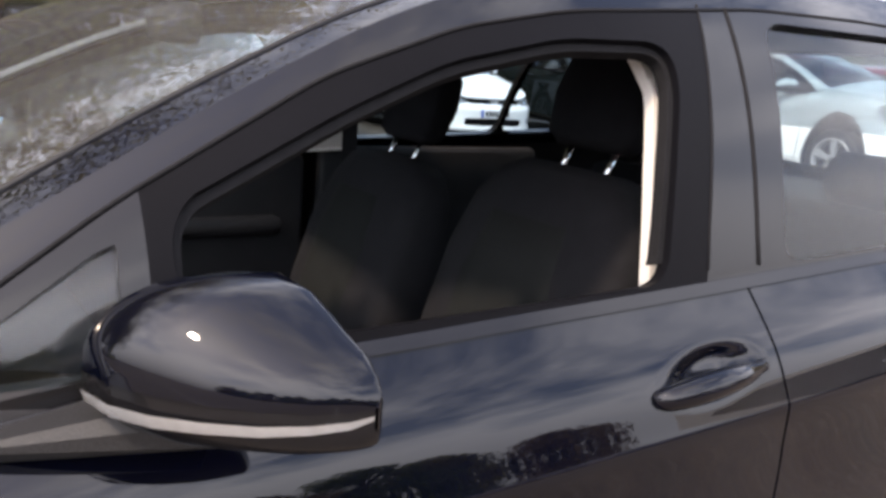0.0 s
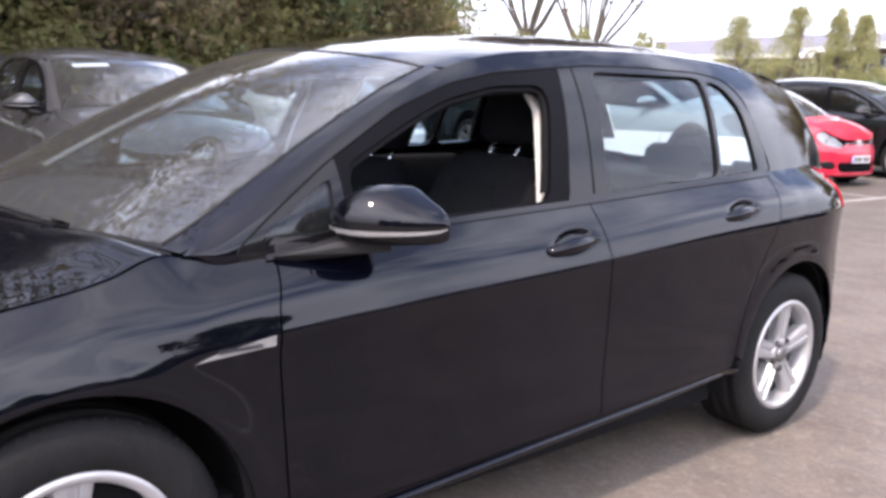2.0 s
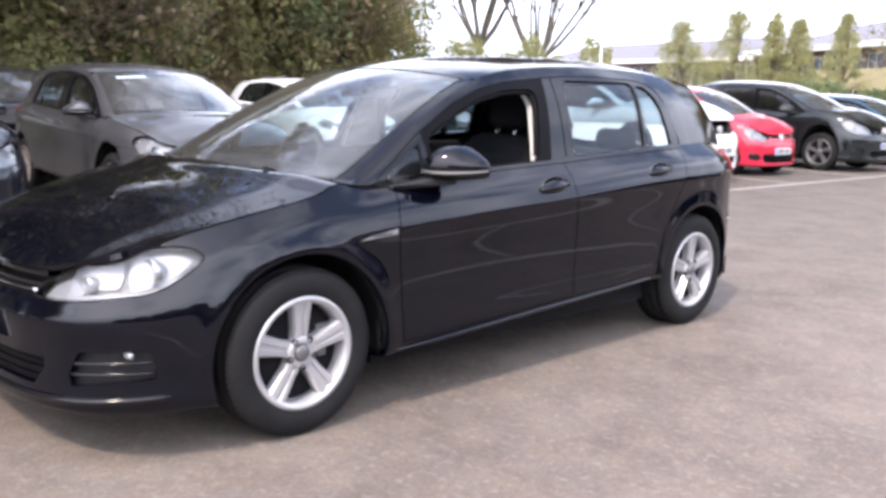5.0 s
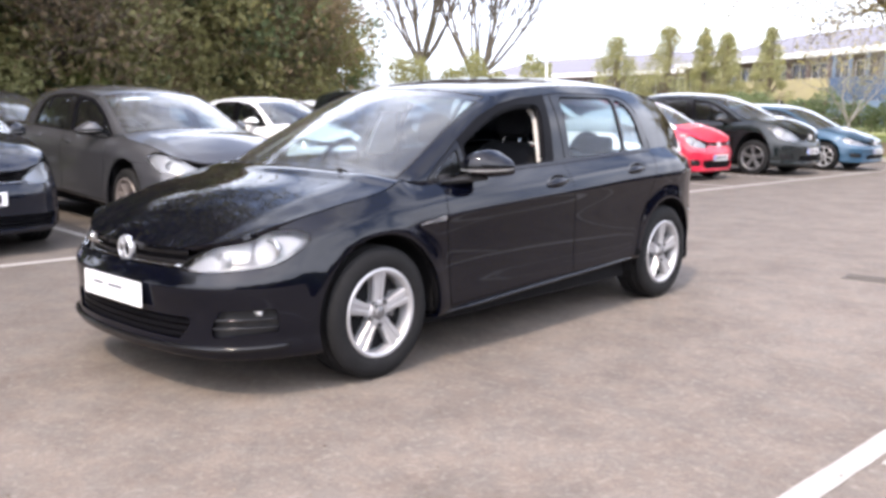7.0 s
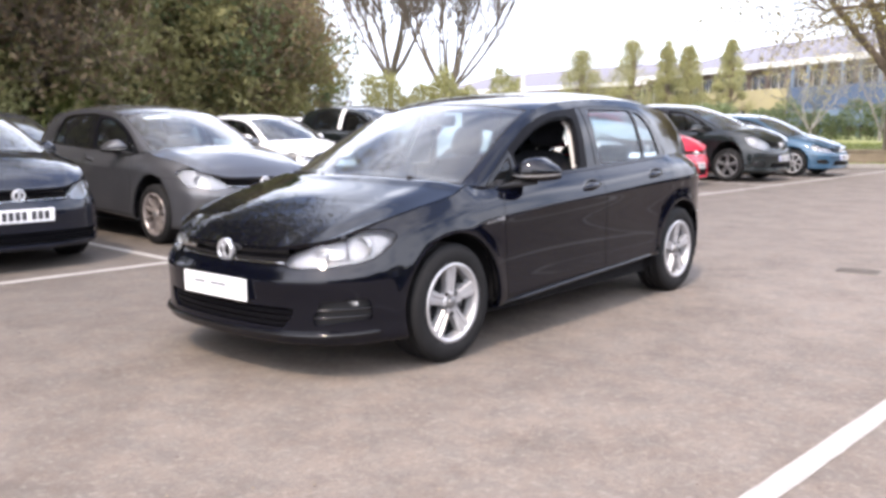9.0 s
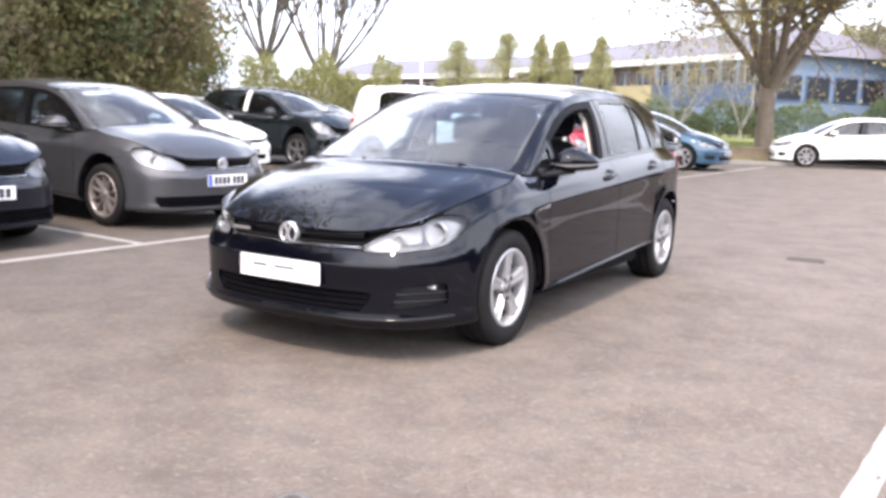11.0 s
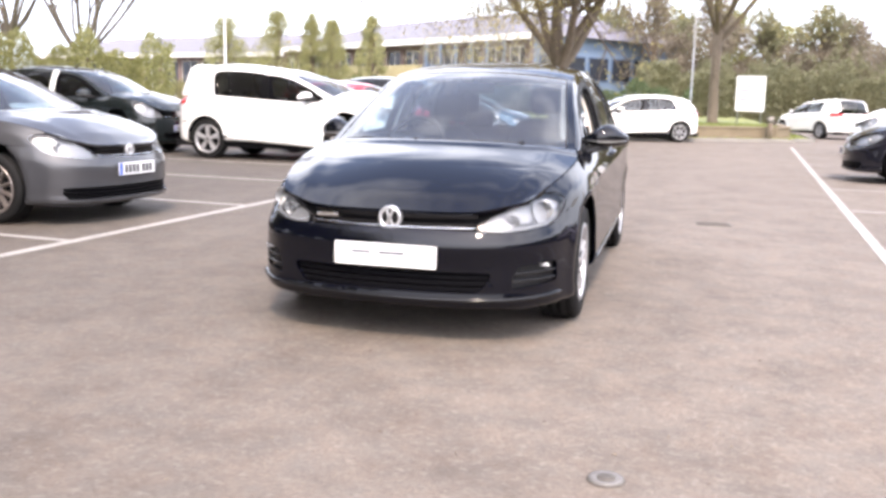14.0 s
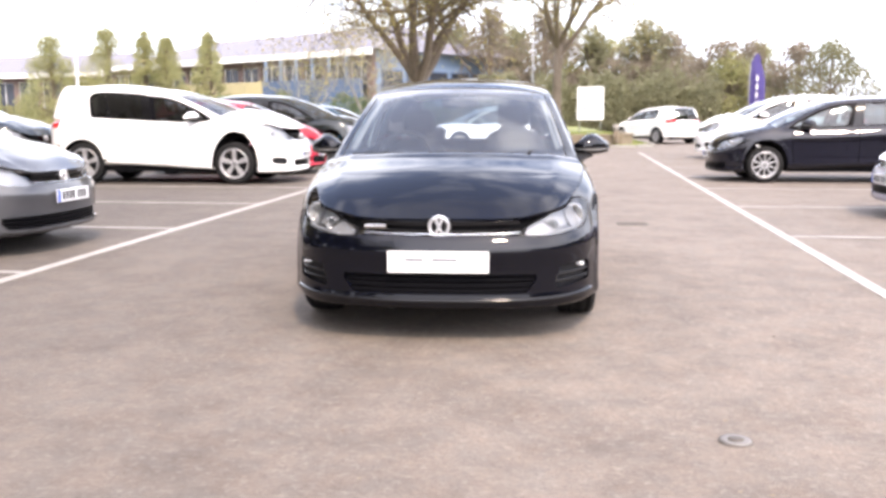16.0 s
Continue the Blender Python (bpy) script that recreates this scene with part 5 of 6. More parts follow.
def asphalt_material():
    m = material("worn_asphalt", (0.102, 0.085, 0.0725), 0.88, 0, 0.3, 0.35, 60, 0.0, second=(0.155, 0.132, 0.115))
    nt = m.node_tree
    p = nt.nodes["Principled BSDF"]
    src = p.inputs["Base Color"].links[0].from_socket
    tc = nt.nodes.new("ShaderNodeTexCoord")
    vo = nt.nodes.new("ShaderNodeTexVoronoi")
    vo.inputs["Scale"].default_value = 95
    nt.links.new(tc.outputs["Object"], vo.inputs["Vector"])
    r1 = nt.nodes.new("ShaderNodeValToRGB")
    r1.color_ramp.elements[0].color, r1.color_ramp.elements[1].color = (0.82, 0.82, 0.82, 1), (1.18, 1.17, 1.16, 1)
    nt.links.new(vo.outputs["Color"], r1.inputs["Fac"])
    m1 = nt.nodes.new("ShaderNodeMixRGB")
    m1.blend_type = "MULTIPLY"
    m1.inputs["Fac"].default_value = 0.75
    nt.links.new(src, m1.inputs["Color1"])
    nt.links.new(r1.outputs["Color"], m1.inputs["Color2"])
    # broad stains and tyre-dark lanes
    st = nt.nodes.new("ShaderNodeTexNoise")
    st.inputs["Scale"].default_value, st.inputs["Detail"].default_value, st.inputs["Roughness"].default_value = 1.7, 12, 0.80
    nt.links.new(tc.outputs["Object"], st.inputs["Vector"])
    r2 = nt.nodes.new("ShaderNodeValToRGB")
    r2.color_ramp.elements[0].position, r2.color_ramp.elements[1].position = 0.34, 0.56
    r2.color_ramp.elements[0].color, r2.color_ramp.elements[1].color = (0.60, 0.545, 0.51, 1), (1.07, 1.06, 1.05, 1)
    nt.links.new(st.outputs["Fac"], r2.inputs["Fac"])
    m2 = nt.nodes.new("ShaderNodeMixRGB")
    m2.blend_type = "MULTIPLY"
    m2.inputs["Fac"].default_value = 0.8
    nt.links.new(m1.outputs["Color"], m2.inputs["Color1"])
    nt.links.new(r2.outputs["Color"], m2.inputs["Color2"])
    # pale grit
    gr = nt.nodes.new("ShaderNodeTexNoise")
    gr.inputs["Scale"].default_value, gr.inputs["Detail"].default_value = 26, 6
    nt.links.new(tc.outputs["Object"], gr.inputs["Vector"])
    r3 = nt.nodes.new("ShaderNodeValToRGB")
    r3.color_ramp.elements[0].position, r3.color_ramp.elements[1].position = 0.54, 0.70
    nt.links.new(gr.outputs["Fac"], r3.inputs["Fac"])
    m3 = nt.nodes.new("ShaderNodeMixRGB")
    m3.inputs["Color2"].default_value = (0.26, 0.235, 0.21, 1)
    sc = nt.nodes.new("ShaderNodeMath")
    sc.operation = "MULTIPLY"
    sc.inputs[1].default_value = 0.3
    nt.links.new(r3.outputs["Color"], sc.inputs[0])
    nt.links.new(sc.outputs[0], m3.inputs["Fac"])
    # warm and grey patches where the binder has worn away
    hu = nt.nodes.new("ShaderNodeTexNoise")
    hu.inputs["Scale"].default_value, hu.inputs["Detail"].default_value, hu.inputs["Roughness"].default_value = 5.5, 9, 0.72
    nt.links.new(tc.outputs["Object"], hu.inputs["Vector"])
    r5 = nt.nodes.new("ShaderNodeValToRGB")
    r5.color_ramp.elements[0].position, r5.color_ramp.elements[1].position = 0.38, 0.62
    r5.color_ramp.elements[0].color, r5.color_ramp.elements[1].color = (0.84, 0.88, 0.90, 1), (1.18, 1.09, 1.02, 1)
    nt.links.new(hu.outputs["Fac"], r5.inputs["Fac"])
    m5 = nt.nodes.new("ShaderNodeMixRGB")
    m5.blend_type = "MULTIPLY"
    m5.inputs["Fac"].default_value = 0.6
    nt.links.new(m2.outputs["Color"], m5.inputs["Color1"])
    nt.links.new(r5.outputs["Color"], m5.inputs["Color2"])
    nt.links.new(m5.outputs["Color"], m3.inputs["Color1"])
    # the tarmac darkens towards the left-hand bays (-x), with an uneven edge
    sx, mr = nt.nodes.new("ShaderNodeSeparateXYZ"), nt.nodes.new("ShaderNodeMapRange")
    nt.links.new(tc.outputs["Object"], sx.inputs[0])
    wob = nt.nodes.new("ShaderNodeMath")
    wob.operation = "MULTIPLY_ADD"
    wob.inputs[1].default_value = 3.0
    nt.links.new(st.outputs["Fac"], wob.inputs[0])
    nt.links.new(sx.outputs["X"], wob.inputs[2])
    mr.inputs["From Min"].default_value, mr.inputs["From Max"].default_value = -3.5, 3.5
    mr.inputs["To Min"].default_value, mr.inputs["To Max"].default_value = 0.54, 1.0
    nt.links.new(wob.outputs[0], mr.inputs["Value"])
    m4 = nt.nodes.new("ShaderNodeMixRGB")
    m4.blend_type = "MULTIPLY"
    m4.inputs["Fac"].default_value = 1.0
    nt.links.new(m3.outputs["Color"], m4.inputs["Color1"])
    nt.links.new(mr.outputs["Result"], m4.inputs["Color2"])
    nt.links.new(m4.outputs["Color"], p.inputs["Base Color"])
    bp = nt.nodes.new("ShaderNodeBump")
    bp.inputs["Strength"].default_value, bp.inputs["Distance"].default_value = 0.4, 0.005
    nt.links.new(vo.outputs["Distance"], bp.inputs["Height"])
    nt.links.new(bp.outputs["Normal"], p.inputs["Normal"])
    return m


M["asphalt"] = asphalt_material()
M["cover_grey"] = material("worn_cover_metal", (0.143, 0.136, 0.130), 0.7, 0.2, 0.25, 60, 200)
M["drain"] = material("rusty_drain_metal", (0.081, 0.071, 0.062), 0.8, 0.2, 0.3, 20, 100)
bm = bmesh.new()
bmesh.ops.create_grid(bm, x_segments=2, y_segments=2, size=700)
tagged(part("ground", bm, M["asphalt"], None, "worn brown-grey asphalt with pale grit", "structure"), category="ground")

LEFT_LINE, RIGHT_LINE, BAY0, BAY = -3.36, 2.80, 0.90, 2.69
lot_strip("bay_line_left", LEFT_LINE, -14, LEFT_LINE, 21.8, 0.055)
lot_strip("bay_line_right", RIGHT_LINE - 0.20, -14, RIGHT_LINE + 0.30, 23.5, 0.050)
for k in range(-5, 9):
    q = BAY0 + BAY * k
    if q < 22:
        lot_strip("bay_line", LEFT_LINE - 0.055, q, LEFT_LINE - 4.9, q + 0.06, 0.045)
    q2 = 3.62 + 2.87 * (k - 1)
    if q2 < 23:
        lot_strip("bay_line", RIGHT_LINE + 0.06 + 0.0133 * q2, q2, RIGHT_LINE + 4.9, q2 + 0.05, 0.045)


def flat_poly(name, pts, z, mat, label, category, thick=0.10, kind="structure"):
    bm = bmesh.new()
    f = bm.faces.new([bm.verts.new((x, y, z)) for x, y in pts])
    if f.normal.z < 0:
        f.normal_flip()
    e = bmesh.ops.extrude_face_region(bm, geom=[f])
    for v in [g for g in e["geom"] if isinstance(g, bmesh.types.BMVert)]:
        v.co.z -= thick
    bmesh.ops.recalc_face_normals(bm, faces=bm.faces)
    return tagged(part(name, bm, mat, None, label, kind), category=category)


KERB = [(-16.0, 20.9), (-3.6, 22.4), (0.4, 24.6), (4.6, 26.7), (5.4, 28.0), (5.6, 34.0), (5.0, 60.0), (-60.0, 62.0), (-62, 30)]
GRASS = [(-16.0, 21.04), (-3.64, 22.54), (0.34, 24.73), (4.5, 26.82), (5.26, 28.05), (5.46, 34.0), (4.86, 59.8), (-59.8, 61.8), (-61.8, 30.1)]
flat_poly("grass_verge", GRASS, 0.105, M["grass"], "bright spring grass verge behind the kerb", "grass", 0.10)
# kerb stones, laid one by one along the edge
def kerb_run(pts):
    run = [Vector((x, y, 0)) for x, y in pts]
    holder = tagged(part("kerb", kerb_base(run), M["kerb"], None, "low grey concrete kerb", "structure"), category="kerb")
    mesh = bpy.data.meshes.new("kerb_stone")
    b = bmesh.new()
    rbox(b, (0.90, 0.13, 0.13), (0, 0, 0.065), 0.015)
    b.to_mesh(mesh)
    b.free()
    mesh.materials.append(M["kerb"])
    for a, c in zip(run, run[1:]):
        d = (c - a)
        n = int(d.length / 0.91)
        for k in range(n):
            p = a + d.normalized() * (0.455 + 0.91 * k)
            o = new("kerb_stone", mesh)
            o.parent = holder
            o.location = (p.x, p.y, 0.004 * math.sin(k * 3.7))
            o.rotation_euler = (0, 0, math.atan2(d.y, d.x))


def kerb_base(run):
    b = bmesh.new()
    for a, c in zip(run, run[1:]):
        d = c - a
        rbox(b, (d.length, 0.10, 0.10), (a + c) / 2 + Vector((0, 0, 0.05)), 0, rot=Matrix.Rotation(math.atan2(d.y, d.x), 3, "Z"))
    return b


kerb_run(KERB[:6])

# low brick wall holding the raised grass
WALL = [(-9.5, 22.35), (-3.9, 23.35), (0.1, 25.5), (4.1, 27.5), (4.55, 28.3), (4.7, 34.0)]
BANK = [(x, y + 0.1) for x, y in WALL] + [(4.4, 59.0), (-59.0, 61.0), (-61.0, 31.0), (-16.0, 22.3)]
M["wall_brick"] = material("worn_brown_brick", (0.115, 0.088, 0.060), 0.9, 0, 0.35, 4, 30, 0.5, second=(0.21, 0.165, 0.115))
low = bmesh.new()
cap = bmesh.new()
for a, b in zip(WALL, WALL[1:]):
    a, b = Vector((*a, 0)), Vector((*b, 0))
    turn = Matrix.Rotation(math.atan2((b - a).y, (b - a).x), 3, "Z")
    rbox(low, ((b - a).length + 0.10, 0.22, 0.42), (a + b) / 2 + Vector((0, 0, 0.21)), 0.01, rot=turn)
    rbox(cap, ((b - a).length + 0.14, 0.28, 0.07), (a + b) / 2 + Vector((0, 0, 0.457)), 0.015, rot=turn)
retaining = tagged(part("low_wall", low, M["wall_brick"], None, "low worn brown brick wall before the grass", "structure"), category="wall")
part("coping", cap, M["wall_brick"], retaining)
flat_poly("grass_bank", BANK, 0.40, M["grass"], "raised bright spring grass behind the low wall", "grass", 0.29)

# covers in the asphalt
def cover(x, y, r, label):
    t = thing("manhole_cover", label, "manhole cover", pose(x, y, 0))
    bm = bmesh.new()
    rings = lathe(bm, [(0.001, r * 1.12), (0.004, r * 1.10), (0.005, r * 1.03), (0.003, r * 1.02)], 32)
    for v in bm.verts:
        v.co = Vector((v.co.y, v.co.z, v.co.x))
    bmesh.ops.recalc_face_normals(bm, faces=bm.faces)
    part("ring", bm, M["drain"], t, "dark rim")
    bm = bmesh.new()
    lathe(bm, [(0.002, r), (0.008, r), (0.008, r * 0.55), (0.005, r * 0.5), (0.005, r * 0.16), (0.009, r * 0.14), (0.009, 0.001)], 32)
    for v in bm.verts:
        v.co = Vector((v.co.y, v.co.z, v.co.x))
    bmesh.ops.recalc_face_normals(bm, faces=bm.faces)
    part("lid", bm, M["cover_grey"], t, "small round metal lid")
    bm = bmesh.new()
    lathe(bm, [(0.008, r * 0.52), (0.0105, r * 0.50), (0.0105, 0.001)], 24)
    for v in bm.verts:
        v.co = Vector((v.co.y, v.co.z, v.co.x))
    bmesh.ops.recalc_face_normals(bm, faces=bm.faces)
    part("cap", bm, M["drain"], t, "dark centre cap")


cover(1.204, -2.163, 0.056, "small round metal cover set in the asphalt")
t = thing("drain_cover", "dark rectangular drain cover set in the asphalt", "drain cover", pose(1.66, 4.42, 0, 0, 0, 4))
bm = bmesh.new()
for k in range(7):
    rbox(bm, (0.30, 0.016, 0.010), (0, -0.10 + 0.033 * k, 0.003), 0.002)
rbox(bm, (0.34, 0.25, 0.006), (0, 0, 0.001), 0)
part("grating", bm, M["drain"], t)


# ---- trees and shrubs ----
def leaf_material(name, a, b, trans=0.25):
    m = bpy.data.materials.new(name)
    m.use_nodes = True
    nt = m.node_tree
    p = nt.nodes["Principled BSDF"]
    geo = nt.nodes.new("ShaderNodeNewGeometry")
    mx = nt.nodes.new("ShaderNodeMixRGB")
    mx.inputs["Color1"].default_value, mx.inputs["Color2"].default_value = (*a, 1), (*b, 1)
    nt.links.new(geo.outputs["Random Per Island"], mx.inputs["Fac"])
    nt.links.new(mx.outputs["Color"], p.inputs["Base Color"])
    p.inputs["Roughness"].default_value = 0.6
    p.inputs["Specular IOR Level"].default_value = 0.3
    tl, ms = nt.nodes.new("ShaderNodeBsdfTranslucent"), nt.nodes.new("ShaderNodeMixShader")
    nt.links.new(mx.outputs["Color"], tl.inputs["Color"])
    ms.inputs[0].default_value = trans
    nt.links.new(p.outputs[0], ms.inputs[1])
    nt.links.new(tl.outputs[0], ms.inputs[2])
    nt.links.new(ms.outputs[0], nt.nodes["Material Output"].inputs["Surface"])
    return m


M["leaf_dark"] = leaf_material("dark_evergreen_leaf", (0.085, 0.120, 0.055), (0.200, 0.245, 0.125), 0.5)
M["leaf_olive"] = leaf_material("olive_leaf", (0.170, 0.165, 0.070), (0.310, 0.285, 0.130), 0.5)
M["leaf_brown"] = leaf_material("brown_bud_leaf", (0.165, 0.115, 0.068), (0.290, 0.215, 0.130), 0.5)
M["leaf_spring"] = leaf_material("spring_leaf", (0.30, 0.265, 0.10), (0.48, 0.41, 0.20), 0.45)
# haze over the far trees is put into these two paler leaf colours
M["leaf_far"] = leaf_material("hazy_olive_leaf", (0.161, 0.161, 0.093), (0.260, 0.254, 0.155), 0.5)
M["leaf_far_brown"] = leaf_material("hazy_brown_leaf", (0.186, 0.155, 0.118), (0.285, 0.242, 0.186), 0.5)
M["leaf_pale"] = leaf_material("pale_spring_leaf", (0.198, 0.205, 0.081), (0.322, 0.310, 0.155), 0.45)
# lime leaf paled for the haze before the building
M["leaf_lime"] = leaf_material("hazy_lime_leaf", (0.26, 0.265, 0.115), (0.40, 0.385, 0.21), 0.45)
M["leaf_green"] = leaf_material("fresh_green_leaf", (0.124, 0.155, 0.043), (0.236, 0.260, 0.093), 0.4)


def leaf_cloud(points, size, rng, spread, aspect=0.55):
    """Many small bent leaves round the given points."""
    n = len(points)
    c = points + rng.normal(0, 1, (n, 3)) * spread
    a = rng.normal(0, 1, (n, 3))
    a /= np.linalg.norm(a, axis=1, keepdims=True)
    b = np.cross(a, rng.normal(0, 1, (n, 3)))
    b /= np.linalg.norm(b, axis=1, keepdims=True)
    nn = np.cross(a, b)
    s = size * rng.uniform(0.6, 1.35, (n, 1))
    v = np.stack([c - a * s, c + b * s * aspect + nn * s * 0.15, c + a * s, c - b * s * aspect + nn * s * 0.15], 1).reshape(-1, 3)
    f = np.arange(n * 4).reshape(-1, 4)
    me = bpy.data.meshes.new("leaves")
    me.from_pydata(v.tolist(), [], f.tolist())
    return me


def branch_tree(trunk_bm, bm, rng, base, height, trunk_r, fork, limbs, levels, spread=0.75, up=0.35, tips=None, twig=0.008, lean=0.0):
    """Trunk with forked limbs down to twigs; collects the tip points."""
    tips = [] if tips is None else tips
    top = Vector(base) + Vector((lean * fork, 0, fork))
    pts = [Vector(base) + Vector((0, 0, -0.1)), Vector(base) + Vector((0, 0, 0.12)), Vector(base).lerp(top, 0.5) + Vector((rng.uniform(-0.06, 0.06), rng.uniform(-0.06, 0.06), 0)), top]
    tube(trunk_bm, pts, [trunk_r * 1.5, trunk_r * 1.08, trunk_r * 0.94, trunk_r * 0.86], 14)

    def grow(p, d, length, r, level):
        segs = 5 if level < 2 else (4 if level < 3 else 3)
        q, pts, rad = Vector(p), [Vector(p)], [r]
        d = Vector(d).normalized()
        kids = []
        for k in range(segs):
            wob = 0.16 if level else 0.12
            d = (d + Vector((rng.normal(0, wob), rng.normal(0, wob), rng.normal(0, wob) + up * 0.22))).normalized()
            q = q + d * length / segs
            f = (k + 1) / segs
            pts.append(q.copy())
            rad.append(max(twig, r * (1 - 0.62 * f)))
            if level < levels and k >= (1 if level == 0 else 0):
                kids.append((q.copy(), d.copy(), rad[-1], f))
        tube(bm, pts, rad, 9 if level == 0 else (6 if level == 1 else 4 if level == 2 else 3), False)
        if level >= levels - 1:
            tips.extend([tuple(x) for x in pts[1:]])
        for q, d, rr, f in kids:
            for _ in range(2 if level else 1 + (f > 0.5)):
                side = Vector((rng.normal(), rng.normal(), rng.normal() * 0.6 + up)).normalized()
                nd = (d * (1 - spread * 0.5) + side * spread).normalized()
                grow(q, nd, length * rng.uniform(0.45, 0.68), max(twig, rr * rng.uniform(0.55, 0.75)), level + 1)

    for k in range(limbs):
        ang = 2 * math.pi * (k + rng.uniform(-0.25, 0.25)) / limbs
        out = rng.uniform(0.35, 0.75)
        grow(top - Vector((0, 0, rng.uniform(0, 0.15) * fork)), Vector((math.cos(ang) * out, math.sin(ang) * out, 1.0 - 0.25 * out)), (height - fork) * rng.uniform(0.62, 0.85), trunk_r * rng.uniform(0.45, 0.66), 0)
    return tips


def make_tree(label, x, y, height, trunk_r, fork, limbs, levels, seed, leaf=None, leaves=0, size=0.06, spread=0.16, bark="bark", category="tree", z=0.0, lean=0.0, up=0.35, twig=0.008):
    rng = np.random.default_rng(seed)
    t = thing("tree", label, category, pose(x, y, z))
    bm = bmesh.new()
    wood = bmesh.new()
    tips = branch_tree(bm, wood, rng, (0, 0, 0), height, trunk_r, fork, limbs, levels, tips=[], lean=lean, up=up, twig=twig)
    part("trunk", bm, M[bark], t, "bark-covered trunk")
    part("limb", wood, M[bark], t, "forked limbs and fine twigs", "stuff")
    if leaves:
        tp = np.array(tips)
        part("crown", leaf_cloud(tp[rng.integers(0, len(tp), leaves)], size, rng, spread), M[leaf], t, "crown of small leaves", "stuff")
    return t


def shrub_tree(label, x, y, height, radius, leaf, n, seed, size=0.10, base=0.25, z=0.0, name="tree", category="tree", column=0.0, bark="bark"):
    """A dense leafy tree or shrub: trunk, a few limbs, and clumps of leaves with gaps between them."""
    rng = np.random.default_rng(seed)
    t = thing(name, label, category, pose(x, y, z))
    bm = bmesh.new()
    tube(bm, [(0, 0, -0.1), (0.05, 0, height * 0.3), (0, 0.06, height * 0.6), (0.03, 0, height * 0.9)], [height * 0.022, height * 0.018, height * 0.012, height * 0.004], 8)
    clumps = []
    nc = int(30 + radius * 22) if not column else 190
    for k in range(nc):
        f = rng.uniform(base, 1.0)
        prof = (math.sin(math.pi * min(1, (f - base) / (1 - base) * 0.80 + 0.18))) if not column else (1 - f) ** column * min(1, 0.45 + 2.2 * f) + 0.04
        ang, rr = rng.uniform(0, 2 * math.pi), radius * prof * math.sqrt(rng.uniform(0.35 if column else 0.15, 1.0)) * rng.uniform(0.8, 1.15)
        c = Vector((rr * math.cos(ang), rr * math.sin(ang), f * height))
        clumps.append((c, radius * (rng.uniform(0.10, 0.22) if column else rng.uniform(0.16, 0.34))))
        if k % 3 == 0:
            tube(bm, [(0, 0, max(0.1, c.z * 0.7)), tuple(c * 0.6 + Vector((0, 0, c.z * 0.38))), tuple(c)], [height * 0.009, height * 0.005, 0.008], 5, False)
    part("trunk", bm, M[bark], t)
    w = np.array([r ** 2 for _, r in clumps])
    pick = rng.choice(len(clumps), n, p=w / w.sum())
    cs, rs = np.array([tuple(c) for c, _ in clumps])[pick], np.array([r for _, r in clumps])[pick]
    d = rng.normal(0, 1, (n, 3))
    d /= np.linalg.norm(d, axis=1, keepdims=True)
    d[:, 2] *= 0.8
    pts = cs + d * (rs * rng.uniform(0.55, 1.05, n))[:, None]
    pts[:, 2] = np.maximum(pts[:, 2], 0.03)
    part("crown", leaf_cloud(pts, size, rng, 0.03), M[leaf], t, "", "stuff")
    return t


# dense belt of trees along the far edge of the left bays
rng = np.random.default_rng(11)
belt = [(-14.5, -30), (-14.5, -14), (-15.8, -3), (-22, 4), (-23, 9), (-26, 15), (-28.5, 19.5), (-31, 23.5)]
for k in range(30):
    f = k / 29 * (len(belt) - 1)
    i = min(int(f), len(belt) - 2)
    x = belt[i][0] + (belt[i + 1][0] - belt[i][0]) * (f - i) + rng.uniform(-1.6, 1.6)
    y = belt[i][1] + (belt[i + 1][1] - belt[i][1]) * (f - i) + rng.uniform(-0.8, 0.8)
    kind = ("leaf_dark", "leaf_brown", "leaf_olive", "leaf_dark", "leaf_olive")[k % 5]
    if y < 3:
        kind = ("leaf_spring", "leaf_olive", "leaf_pale")[k % 3]
    lab = {"leaf_spring": "tall yellow-green tree at the car park's edge", "leaf_pale": "tall pale green tree at the car park's edge", "leaf_dark": "tall dark evergreen tree at the car park's edge", "leaf_brown": "tall brown budding tree at the car park's edge", "leaf_olive": "tall olive-green tree at the car park's edge"}[kind]
    hh, rad = rng.uniform(19, 25) if y < 3 else rng.uniform(9.5, 12.0), rng.uniform(3.4, 4.4)
    if y < 3:
        if k % 2 == 0:
            tagged(shrub_tree(lab, x - 1.0, y, hh * 0.72, rad, kind, 13000, 100 + k, 0.15, 0.15), group="edge trees")
        else:
            tagged(make_tree(lab.replace("tall", "tall thinly leaved"), x, y, hh * 0.7, 0.22, 3.0, 7, 3, 100 + k, kind, 11000, 0.12, 0.55, up=0.25), group="edge trees")
    elif kind == "leaf_brown":
        tagged(make_tree(lab, x, y, hh * 0.72, 0.15, 0.9, 9, 3, 100 + k, kind, 12000, 0.10, 0.50, up=0.2), group="edge trees")
    else:
        tagged(shrub_tree(lab, x, y, hh, rad, kind, 15000, 100 + k, 0.115, 0.06), group="edge trees")
tagged(shrub_tree("tall dark evergreen tree at the car park's edge", -31.8, 26.2, 9.5, 3.0, "leaf_dark", 13000, 148, 0.10, 0.02), group="edge trees")
tagged(shrub_tree("rounded brown budding bush at the end of the edge trees", -34.0, 29.5, 5.6, 2.3, "leaf_brown", 6000, 149, 0.10, 0.02), group="edge trees")
